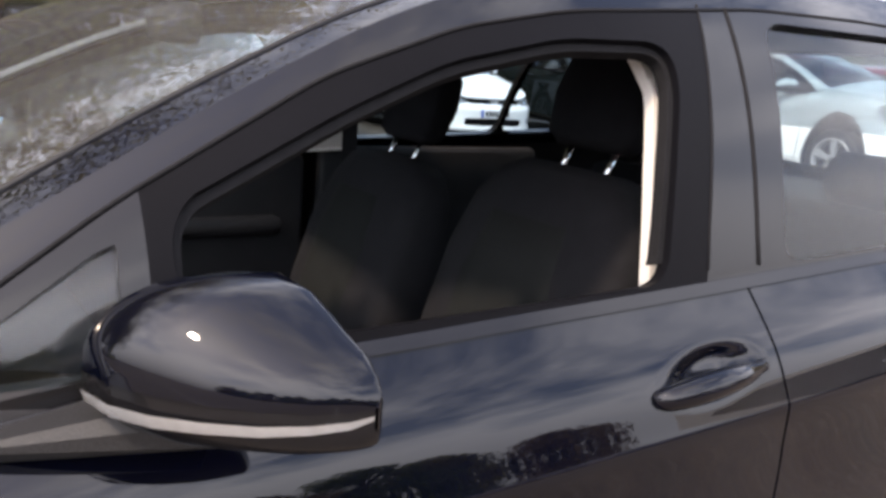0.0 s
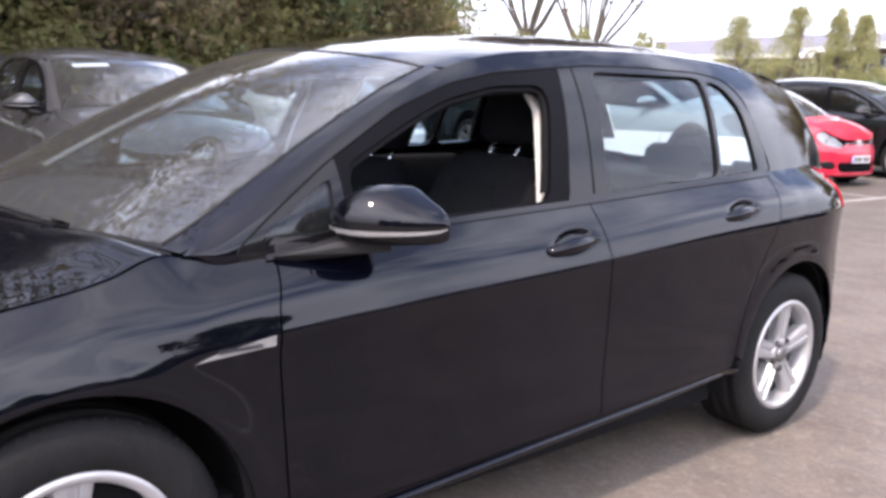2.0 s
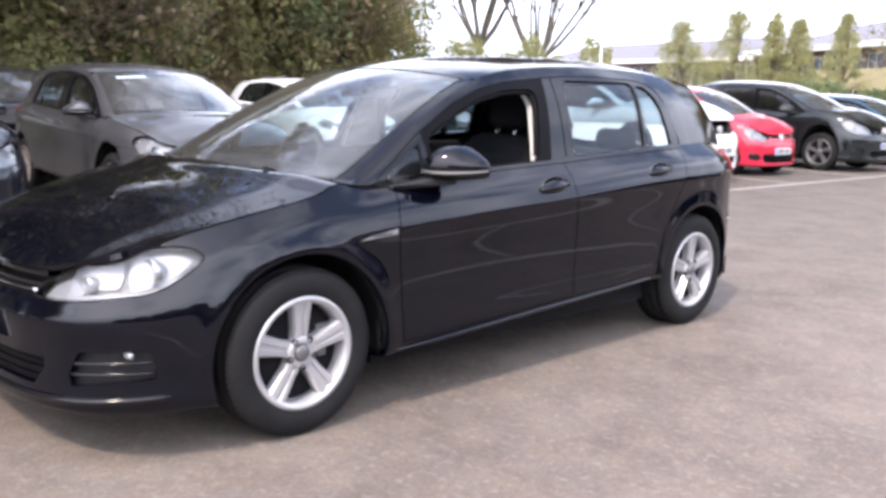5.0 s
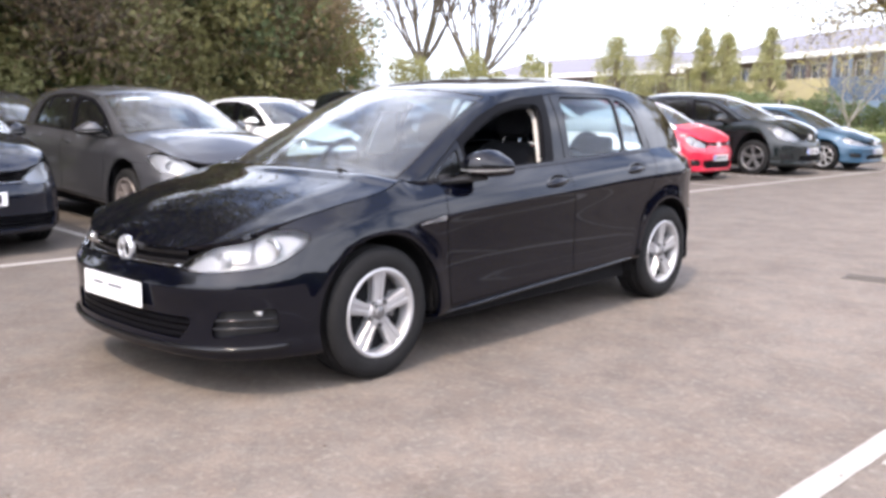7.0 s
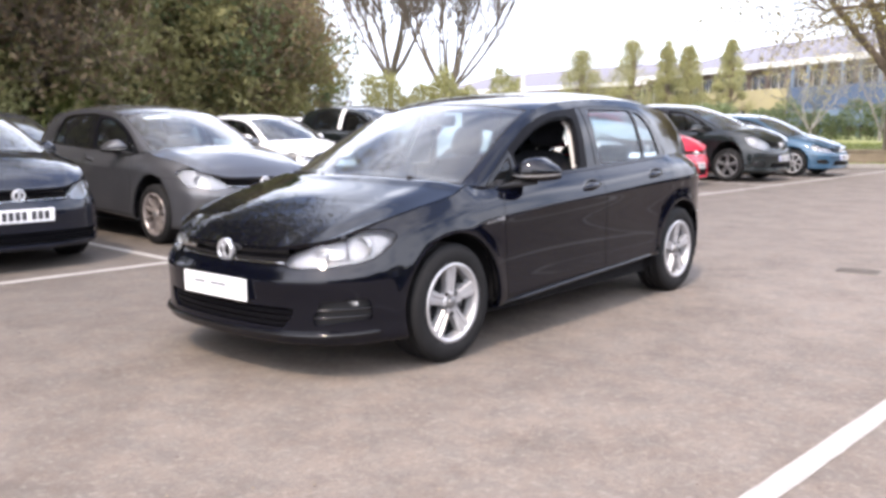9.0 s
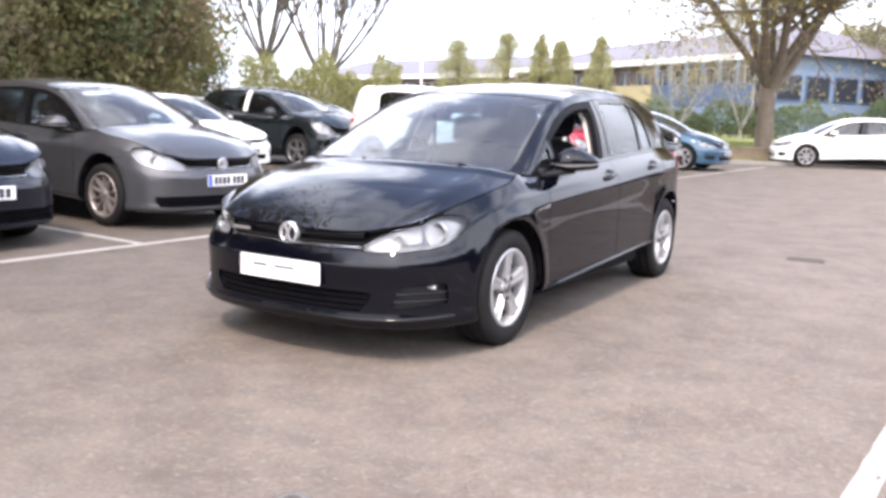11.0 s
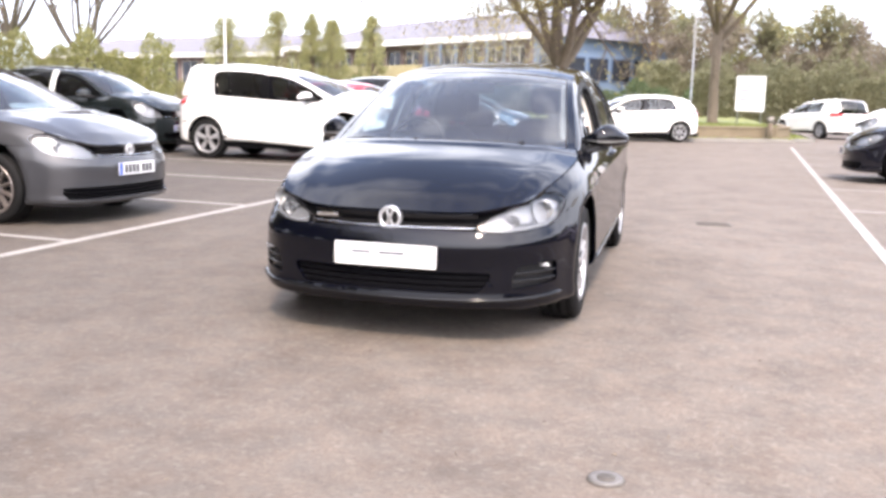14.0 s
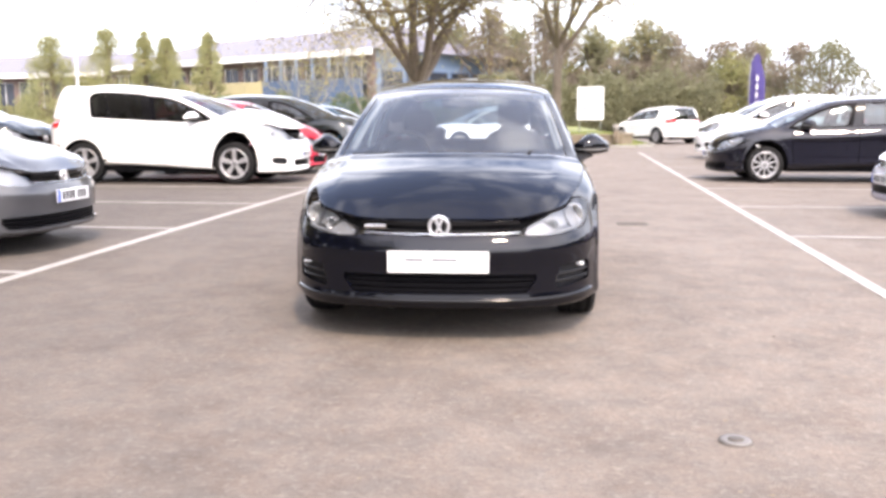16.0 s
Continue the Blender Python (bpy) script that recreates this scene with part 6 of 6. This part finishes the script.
for k in range(16):
    f = k / 15 * (len(belt) - 1)
    i = min(int(f), len(belt) - 2)
    x = belt[i][0] + (belt[i + 1][0] - belt[i][0]) * (f - i) + 2.6 + rng.uniform(-0.5, 0.5)
    y = belt[i][1] + (belt[i + 1][1] - belt[i][1]) * (f - i) - 1.0 + rng.uniform(-0.6, 0.6)
    tagged(shrub_tree("low rough shrub under the edge trees", x, y, rng.uniform(1.6, 3.0), rng.uniform(1.3, 1.9), ("leaf_pale", "leaf_green", "leaf_brown", "leaf_olive")[k % 4], 4000, 300 + k, 0.07, 0.02, name="shrub", category="shrub"), group="edge shrubs")
for k, (x, y) in enumerate(((-23.5, 1.5), (-25.5, 4.5), (-26.5, 8.0), (-24.8, 11.8), (-25.6, 14.6))):
    tagged(shrub_tree("tall olive-green tree at the car park's edge", x, y, 11 + k % 2, 3.8, ("leaf_olive", "leaf_brown")[k % 2], 13000, 150 + k, 0.125, 0.0), group="edge trees")
# the other side of the car park: unseen trees added to darken door reflections
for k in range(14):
    tagged(shrub_tree("unseen olive-green tree added along the other edge to darken door reflections", 24 + rng.uniform(-2, 2), -30 + 3.7 * k, rng.uniform(5.6, 7.6), rng.uniform(2.6, 3.2), ("leaf_olive", "leaf_brown", "leaf_dark")[k % 3], 12000, 800 + k, 0.11, 0.02), group="edge trees")
# bare trees behind the bays
for k, (x, y, hh, fk) in enumerate(((-41.0, 43.6, 16.5, 4.6), (-36.0, 44.1, 16.0, 3.4))):
    tagged(make_tree("tall bare tree with upswept grey branches", x, y, hh, 0.20, fk, 13, 3, 40 + k, bark="bark_grey", up=0.85, twig=0.012), group="bare trees")
# the two verge trees
make_tree("large verge tree just coming into yellow-green leaf", -3.0, 24.9, 9.5, 0.27, 2.0, 7, 3, 71, "leaf_spring", 60000, 0.05, 0.36, z=0.39, up=0.12)
make_tree("verge tree with thin new leaf", 2.2, 36.0, 11.0, 0.21, 4.0, 7, 3, 75, "leaf_spring", 45000, 0.055, 0.42, z=0.39, up=0.15)
# clipped green trees before the long building
for k, (x, y, hh, rad) in enumerate(((-31.6, 54.4, 6.4, 1.45), (-28.4, 56.2, 6.9, 1.35), (-26.1, 57.3, 7.0, 0.85), (-24.8, 57.9, 6.6, 0.95), (-22.1, 59.0, 6.9, 0.95))):
    tagged(shrub_tree("slim upright green tree before the long building", x, y, hh, rad * 2.2, "leaf_lime", 14000, 500 + k, 0.06, 0.03, 0.1, column=0.8), group="slim green trees")
# pale-stemmed birches by the blue front
for k, (x, y) in enumerate(((-10.6, 41.0), (-7.6, 41.6))):
    tagged(make_tree("small pale-stemmed tree with thin new leaf", x, y, 5.2, 0.07, 0.8, 5, 2, 90 + k, "leaf_spring", 700, 0.06, 0.14, "kerb", z=0.1), group="pale small trees")


def hedge(label, a, b, height, width, leaf, n, seed, size=0.055):
    rng = np.random.default_rng(seed)
    a, b = np.array(a, float), np.array(b, float)
    d = b - a
    ln = np.linalg.norm(d)
    s = np.array((-d[1], d[0])) / ln
    t = thing("hedge", label, "hedge", pose(a[0], a[1], 0))
    bm = bmesh.new()
    k = int(ln / 0.8)
    for i in range(k):
        p = d * (i + 0.5) / k
        tube(bm, [(p[0], p[1], 0), (p[0] + 0.05, p[1], height * 0.75)], [0.03, 0.012], 5, False)
    part("stem", bm, M["bark"], t, kind="stuff")
    u, v, w = rng.uniform(0, 1, n), rng.uniform(-1, 1, n), rng.uniform(0.02, 1, n) ** 0.7
    bulge = 1 + 0.18 * np.sin(u * ln * 1.7) + 0.1 * np.sin(u * ln * 4.1 + 1)
    edge = rng.random(n) < 0.6
    v = np.where(edge, np.sign(v) * rng.uniform(0.8, 1, n), v)
    pts = np.stack([u * d[0] + s[0] * v * width * bulge, u * d[1] + s[1] * v * width * bulge, w * height * bulge], 1)
    part("foliage", leaf_cloud(pts, size, rng, 0.04), M[leaf], t, "", "stuff")
    return t


hedge("clipped dark green hedge before the blue building", (-17.0, 42.2), (1.2, 45.0), 2.0, 0.8, "leaf_dark", 22000, 5, 0.07)
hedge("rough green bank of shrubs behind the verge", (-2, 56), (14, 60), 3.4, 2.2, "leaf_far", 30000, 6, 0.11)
hedge("low hedge along the building", (-52, 70), (-24, 61.5), 2.0, 0.8, "leaf_olive", 22000, 7, 0.08)
hedge("yellow-green shrub bank behind the far bays", (-33.5, 33.5), (-26.2, 38.8), 3.6, 1.5, "leaf_pale", 12000, 9, 0.10)
rng = np.random.default_rng(23)
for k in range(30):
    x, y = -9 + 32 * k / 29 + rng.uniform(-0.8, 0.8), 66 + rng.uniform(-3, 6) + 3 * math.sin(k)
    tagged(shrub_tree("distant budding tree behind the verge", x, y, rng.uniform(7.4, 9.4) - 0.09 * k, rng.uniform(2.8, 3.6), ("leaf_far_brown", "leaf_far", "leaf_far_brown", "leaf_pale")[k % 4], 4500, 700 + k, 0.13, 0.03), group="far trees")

# grass blades on the verge
rng = np.random.default_rng(3)
n = 26000
gx, gy = rng.uniform(-15, 5.2, n), rng.uniform(21.5, 36, n)
ok = polygon(GRASS, -0.06)(gx, gy) < 0
gx, gy = gx[ok], gy[ok]
n = len(gx)
gz = np.where(polygon(BANK)(gx, gy) < 0, 0.395, 0.10)
hh, an = rng.uniform(0.03, 0.10, n), rng.uniform(0, 6.28, n)
dx, dy = np.cos(an) * 0.018, np.sin(an) * 0.018
lx, ly = rng.normal(0, 0.03, n), rng.normal(0, 0.03, n)
v = np.stack([np.stack([gx - dx, gy - dy, gz], 1), np.stack([gx + dx, gy + dy, gz], 1), np.stack([gx + lx, gy + ly, gz + hh], 1)], 1).reshape(-1, 3)
me = bpy.data.meshes.new("grass")
me.from_pydata(v.tolist(), [], np.arange(3 * n).reshape(-1, 3).tolist())
tagged(part("grass_blades", me, M["leaf_green"], None, "short bright grass on the verge", "stuff"), category="grass")


# dry leaf scraps and grit blown over the tarmac
rng = np.random.default_rng(8)
n = 900
lx, ly = rng.normal(0.8, 2.6, n), rng.normal(-2.2, 1.6, n)
ok = (np.abs(lx) < 6) & ((np.abs(lx) > 0.95) | (ly < -0.9))
lx, ly = lx[ok], ly[ok]
n = len(lx)
pts = np.stack([lx, ly, np.full(n, 0.012)], 1)
me = leaf_cloud(pts, 0.010, rng, np.array((0.02, 0.02, 0.0005)), 0.6)
for v in me.vertices:
    v.co.z = 0.006 + abs(v.co.z - 0.012) * 0.5
M["dry_leaf"] = leaf_material("dry_leaf", (0.062, 0.043, 0.028), (0.198, 0.155, 0.112), 0.1)
tagged(part("leaf_litter", me, M["dry_leaf"], None, "dry leaf scraps blown over the asphalt", "stuff"), category="leaf litter")


# ---- the long low building and far things ----
M["brick"] = material("red_brown_brick", (0.149, 0.099, 0.084), 0.9, 0, 0.25, 2, 40, 0.3)
M["fascia"] = material("white_fascia", (0.70, 0.69, 0.67), 0.6, 0, 0.05, 3, 50)
M["roof"] = material("grey_violet_roof", (0.124, 0.118, 0.140), 0.7, 0, 0.15, 0.5, 12, 0.3)
M["blue_clad"] = material("blue_cladding", (0.056, 0.093, 0.167), 0.55, 0, 0.15, 0.7, 20)
M["blue_pale"] = material("pale_blue_panel", (0.124, 0.180, 0.260), 0.45, 0, 0.12, 0.7, 20)
M["cream"] = material("cream_panel", (0.384, 0.329, 0.186), 0.7, 0, 0.08, 1, 20)
M["window_dark"] = material("dark_window", (0.025, 0.03, 0.04), 0.12, 0, 0.3, 0.7, 8)
M["sign_white"] = material("white_sign_board", (0.80, 0.80, 0.79), 0.5, 0, 0.04)
M["flag_purple"] = material("purple_flag_cloth", (0.045, 0.034, 0.14), 0.85, 0, 0.12, 4, 200, 0.2)
M["pole"] = material("galvanised_pole", (0.40, 0.41, 0.42), 0.5, 0.5, 0.1, 8, 80)
M["sign_grey"] = material("grey_print", (0.25, 0.27, 0.32), 0.7, 0, 0.1)


def wing_building(label, a, b, depth, eave, ridge, bays, wall, band=None):
    """A low pitched-roof range from a to b (its front foot), with windows let into the wall."""
    a, b = Vector((*a, 0)), Vector((*b, 0))
    ln = (b - a).length
    ang = math.atan2((b - a).y, (b - a).x)
    t = thing("office_building", label, "building", pose(a.x, a.y, 0, 0, 0, math.degrees(ang)))
    # piers, sill wall and lintel leave real openings
    wmesh = bmesh.new()
    sill, head = 0.9, eave - 0.75
    rbox(wmesh, (ln, 0.3, sill), (ln / 2, 0.15, sill / 2), 0)
    rbox(wmesh, (ln, 0.3, eave - head), (ln / 2, 0.15, (eave + head) / 2), 0)
    step = ln / bays
    for k in range(bays + 1):
        rbox(wmesh, (0.55, 0.3, head - sill), (min(max(k * step, 0.275), ln - 0.275), 0.15, (head + sill) / 2), 0)
    rbox(wmesh, (0.3, depth - 0.3, eave), (0.15, 0.3 + (depth - 0.3) / 2, eave / 2), 0)
    rbox(wmesh, (ln - 0.6, 0.3, eave), (ln / 2, depth - 0.15, eave / 2), 0)
    part("wall", wmesh, wall, t)
    bm = bmesh.new()
    rbox(bm, (0.3, depth - 0.3, eave), (ln - 0.15, 0.3 + (depth - 0.3) / 2, eave / 2), 0)
    ew = part("end_wall", bm, M["blue_pale"] if band else wall, t)
    for k in range(6 if band else 0):
        bm = bmesh.new()
        rbox(bm, (0.08, 2.1, 1.7), (ln + 0.03, 1.9 + 2.45 * k, 3.5), 0.01)
        part("end_window", bm, M["blue_clad"], ew, "blue window frame")
        bm = bmesh.new()
        rbox(bm, (0.04, 1.9, 1.5), (ln + 0.07, 1.9 + 2.45 * k, 3.5), 0)
        part("end_pane", bm, M["window_dark"], ew, "dark glass pane")
    for k in range(bays):
        x0 = k * step + 0.275
        wd = step - 0.55
        bm = bmesh.new()
        for p, s in (((x0 + wd / 2, 0.16, sill + 0.03), (wd, 0.08, 0.06)), ((x0 + wd / 2, 0.16, head - 0.03), (wd, 0.08, 0.06)), ((x0 + 0.03, 0.16, (sill + head) / 2), (0.06, 0.08, head - sill - 0.12)),
                     ((x0 + wd - 0.03, 0.16, (sill + head) / 2), (0.06, 0.08, head - sill - 0.12)), ((x0 + wd / 2, 0.16, (sill + head) / 2), (0.05, 0.07, head - sill - 0.12))):
            rbox(bm, s, p, 0)
        w = part("window", bm, M["fascia"], t, "white-framed window")
        bm = bmesh.new()
        rbox(bm, (wd - 0.1, 0.02, head - sill - 0.1), (x0 + wd / 2, 0.20, (sill + head) / 2), 0)
        part("pane", bm, M["window_dark"], w, "dark glass pane")
    bm = bmesh.new()
    o = 0.6
    q = [(-o, -o, eave), (ln + o, -o, eave), (ln + o, depth + o, eave), (-o, depth + o, eave), (depth * 0.3, depth / 2, ridge), (ln - depth * 0.3, depth / 2, ridge)]
    v = [bm.verts.new(p) for p in q]
    for f in ((0, 1, 5, 4), (1, 2, 5), (2, 3, 4, 5), (3, 0, 4), (3, 2, 1, 0)):
        bm.faces.new([v[i] for i in f])
    bmesh.ops.recalc_face_normals(bm, faces=bm.faces)
    part("roof", bm, M["roof"], t, "grey pitched roof")
    bm = bmesh.new()
    rbox(bm, (ln + 2 * o, 0.12, 0.42), (ln / 2, -o - 0.05, eave - 0.16), 0.01)
    part("fascia", bm, M["fascia"], t, "white eaves board")
    for x0, x1, z0, z1, mname, plabel in band or ():
        n = max(1, round((x1 - x0) / 1.8))
        wide = (x1 - x0) / n
        for k in range(n):
            bm = bmesh.new()
            rbox(bm, (wide - 0.02, 0.25, z1 - z0), (x0 + wide * (k + 0.5), -1.0, (z0 + z1) / 2), 0.02)
            part("panel", bm, M[mname], t, plabel)
            if mname == "blue_clad":
                bm = bmesh.new()
                rbox(bm, (0.16, 0.2, 5.2), (x0 + wide * k, -0.75, 2.6), 0.01)
                part("fin", bm, M["blue_pale"], t, "pale blue upright fin")
    return t


wing_building("long low brick office range with grey roof and white eaves", (-37, 75), (-9.4, 55.2), 16, 5.6, 8.1, 14, M["brick"], ((12.5, 23.4, 2.2, 3.7, "cream", "cream wall panel"), (23.5, 33.9, 2.2, 3.7, "blue_clad", "blue wall panel"), (23.5, 33.9, 1.1, 2.15, "blue_pale", "pale blue wall panel")))
wing_building("far low brick office range with grey roof and white eaves", (-78, 91), (-38.5, 79), 16, 5.4, 7.9, 13, M["brick"])


def lamp_post(x, y, hh, label):
    t = thing("lamp_post", label, "lamp post", pose(x, y, 0))
    bm = bmesh.new()
    tube(bm, [(0, 0, 0), (0, 0, 1.0), (0, 0, 1.02), (0, 0, hh)], [0.07, 0.065, 0.042, 0.028], 12)
    part("post", bm, M["pole"], t)
    bm = bmesh.new()
    rbox(bm, (0.5, 0.2, 0.10), (0.2, 0, hh + 0.02), 0.03)
    part("lantern", shade(bm), M["pole"], t)


lamp_post(-11.5, 18.2, 7.5, "tall pale lamp post among the parked cars")
lamp_post(1.2, 44.0, 6.5, "tall grey-green lamp post on the verge")
lamp_post(-31.0, 44.0, 6.5, "tall dark lamp post before the building")


def sign_board():
    t = thing("sign_board", "white sign board on two posts on the verge", "sign", pose(3.70, 36.0, 0.4, 0, 0, -6))
    for dx in (-0.48, 0.48):
        bm = bmesh.new()
        tube(bm, [(dx, 0.04, 0), (dx, 0.04, 1.9)], [0.035, 0.035], 8)
        part("post", bm, M["pole"], t)
    bm = bmesh.new()
    rbox(bm, (1.20, 0.04, 1.50), (0, 0, 1.30), 0.01)
    bd = part("board", bm, M["sign_white"], t)
    for k, (z, w_) in enumerate(((1.62, 0.5), (1.45, 0.7), (1.20, 0.42), (1.05, 0.6))):
        bm = bmesh.new()
        rbox(bm, (w_, 0.006, 0.09), (-0.45 + w_ / 2, -0.023, z), 0)
        part("sign_bar", bm, M["sign_grey"], bd, "grey bar")


sign_board()


def bollard(x, y):
    t = thing("bollard", "short dark bollard with a pale top at the kerb", "bollard", pose(x, y, 0.0))
    bm = bmesh.new()
    tube(bm, [(0, 0, 0), (0, 0, 0.62), (0, 0, 0.64)], [0.10, 0.09, 0.07], 14)
    part("post", bm, M["bark"], t)
    bm = bmesh.new()
    tube(bm, [(0, 0, 0.645), (0, 0, 0.80), (0, 0, 0.84)], [0.11, 0.12, 0.06], 14)
    part("cap", bm, M["kerb"], t, "pale cap")


bollard(3.9, 27.0)


def feather_flag(x, y):
    t = thing("feather_flag", "tall purple feather flag on a pole", "flag", pose(x, y, 0, 0, 0, -20))
    bm = bmesh.new()
    tube(bm, [(0, 0, 0), (0, 0, 3.0), (0.06, 0, 3.8), (0.25, 0, 4.15)], [0.03, 0.022, 0.015, 0.01], 8)
    part("pole", bm, M["pole"], t)
    bm = bmesh.new()
    rows = []
    for k in range(15):
        f = k / 14
        z = 1.1 + 2.95 * f
        wd = 0.72 * (1 - f ** 5 * 0.75)
        x0 = 0.02 + 0.22 * max(0, f - 0.85) / 0.15
        rows.append([[bm.verts.new((x0 + wd * u, 0.05 * math.sin(u * 5 + f * 4) + o, z)) for u in (0, 0.25, 0.5, 0.75, 1)] for o in (0, 0.006)])
    for r0, r1 in zip(rows, rows[1:]):
        for j in (0, 1):
            for i in range(4):
                bm.faces.new((r0[j][i], r0[j][i + 1], r1[j][i + 1], r1[j][i]))
    bmesh.ops.recalc_face_normals(bm, faces=bm.faces)
    fl = part("flag", shade(bm), M["flag_purple"], t)
    bm = bmesh.new()
    for k in range(4):
        rbox(bm, (0.07, 0.004, 0.26), (0.36, -0.06, 1.7 + 0.40 * k), 0)
    part("flag_bar", bm, M["sign_white"], fl, "white bars")


feather_flag(11.6, 39.5)


def showroom():
    t = thing("showroom_building", "pale grey modern showroom with glazed front", "building", pose(19.5, 36, 0, 0, 0, 60))
    bm = bmesh.new()
    rbox(bm, (30, 12, 0.8), (15, -6.5, 5.6), 0.03)
    rbox(bm, (30, 12, 0.5), (15, -6.5, 0.25), 0)
    part("shell", bm, M["fascia"], t)
    for k in range(11):
        bm = bmesh.new()
        rbox(bm, (0.18, 0.3, 4.7), (0.1 + k * 2.98, -0.66, 2.85), 0.01)
        part("mullion", bm, M["pole"], t)
    for k in range(10):
        bm = bmesh.new()
        rbox(bm, (2.78, 0.03, 4.68), (1.59 + k * 2.98, -0.75, 2.85), 0)
        part("pane", bm, M["window_dark"], t)


showroom()


# ---- cars ----
h = math.degrees(LOT)
HERO = dict(boxy=0.028, paint="black_paint", fine=True, front_glass=(-1,), dents=((1.380, 0.864, 0.074, 0.026, 0.017), (2.230, 0.902, 0.074, 0.026, 0.017)))
build_car("hatchback_car", "black five-door hatchback with its front window wound down", HERO, pose(0, 0, 0))

OLD = dict(nose_up=0.06, H=1.48, boxy=0.02, wheel="ten", low_grille=(0.235, 0.340, 0.80, 0.76), plate_z=0.475, fog=False)
SUV = dict(nose_up=0.17, H=1.67, R=0.365, width=0.905, boxy=0.105, hood_up=0.04, wb=2.76, front=1.20, rear=1.17, glass="dark_glass")
SUV2 = dict(rim="alloy_dark", nose_up=0.12, H=1.66, R=0.350, width=0.92, boxy=0.03, wb=2.68, front=1.0, rear=1.05, glass="dark_glass")
CITY = dict(nose_up=0.08, H=1.50, R=0.29, width=0.82, wb=2.42, front=0.68, rear=0.72, boxy=0.04, up_grille=(0.60, 0.625, 0.40), low_grille=(0.25, 0.40, 0.62, 0.52))


TEMPLATES = {}


def park(label, paint_name, shape, x, y, heading, name="hatchback_car"):
    """A parked car: built once for each shape, then copied and repainted."""
    m = parked(x, y, heading)
    if shape not in TEMPLATES:
        TEMPLATES[shape] = (build_car(name, label, dict(paint=paint_name, **SHAPES[shape]), m), M[paint_name])
        return TEMPLATES[shape][0]
    src, old = TEMPLATES[shape]
    car = tagged(copy_thing(src, m), label)
    car.name = name
    for o in car.children_recursive:
        if o.type == "MESH" and o.material_slots and o.material_slots[0].material == old:
            o.material_slots[0].link = "OBJECT"
            o.material_slots[0].material = M[paint_name]
    return car


SHAPES = {"hatch": dict(), "old_silver": dict(**OLD), "old": dict(rim="alloy_brown", card=(-0.70, -0.25, 0.90, 0.965), **OLD), "suv": SUV, "suv_long": SUV2, "city": dict(wheel="seven", **CITY), "saloon": dict(wheel="seven", H=1.46), "estate": dict(wheel="ten", boxy=0.09, rear=1.3)}
park("grey metallic hatchback parked nose-out in a bay", "grey_paint", "old", -4.5, 2.45, h)
park("dark blue hatchback parked nose-out in a bay", "navy_paint", "old", -4.62, -0.08, h)
park("white SUV with tinted rear glass parked in a bay", "white_paint", "suv", -4.46, 10.62, h, "suv_car")
park("small bright red city car parked in a bay", "red_paint", "city", -4.25, 13.05, h, "city_car")
park("black-green SUV parked in a bay", "green_black_paint", "suv_long", -3.85, 15.85, h, "suv_car")
park("metallic blue saloon parked in a bay", "blue_paint", "saloon", -3.4, 18.55, h, "saloon_car")
# second row, nose to tail behind the first
park("white hatchback in the second row of bays", "white_paint", "hatch", -9.45, 8.0, h)
row_suv = park("black-green SUV in the second row of bays", "green_black_paint", "suv_long", -9.35, 11.05, h, "suv_car")
SS = car_shapes(SUV2)
part("tape_strip", mirror_mesh(sheet(SS["make"](SS["side"], -0.004), np.linspace(1.50, 1.62, 4), np.linspace(0.05, 0.95, 8), None, 0.003)), M["paper"], row_suv, "white protective strip on the pillar")
park("dark blue hatchback in the second row of bays", "navy_paint", "old", -9.9, 5.2, h)
park("dark grey hatchback in the second row of bays", "darkgrey_paint", "old", -9.6, 2.55, h)
park("dark blue hatchback in the far row of bays", "navy_paint", "hatch", -13.6, 17.6, h)
park("dull red hatchback in the far row of bays", "red_paint", "hatch", -17.5, 21.0, h)
park("white saloon in the far row of bays", "white_paint", "saloon", -15.2, 14.2, h, "saloon_car")
# right-hand bays, noses to the lane
park("black hatchback with silver wheels parked in a bay", "dark_paint", "old_silver", 4.72, 11.32, 180 + h)
park("tall white car parked beyond the black one", "white_paint", "suv_long", 6.1, 19.4, 180 + h, "suv_car")
park("silver-lilac saloon parked in a bay", "lilac_paint", "saloon", 5.45, 5.25, 180 + h, "saloon_car")
# along the far kerb
park("white hatchback standing along the far kerb", "white_paint", "saloon", -1.75, 24.0, 201)
park("white estate car standing on the side road", "white_paint", "estate", 5.7, 34.5, 115, "estate_car")
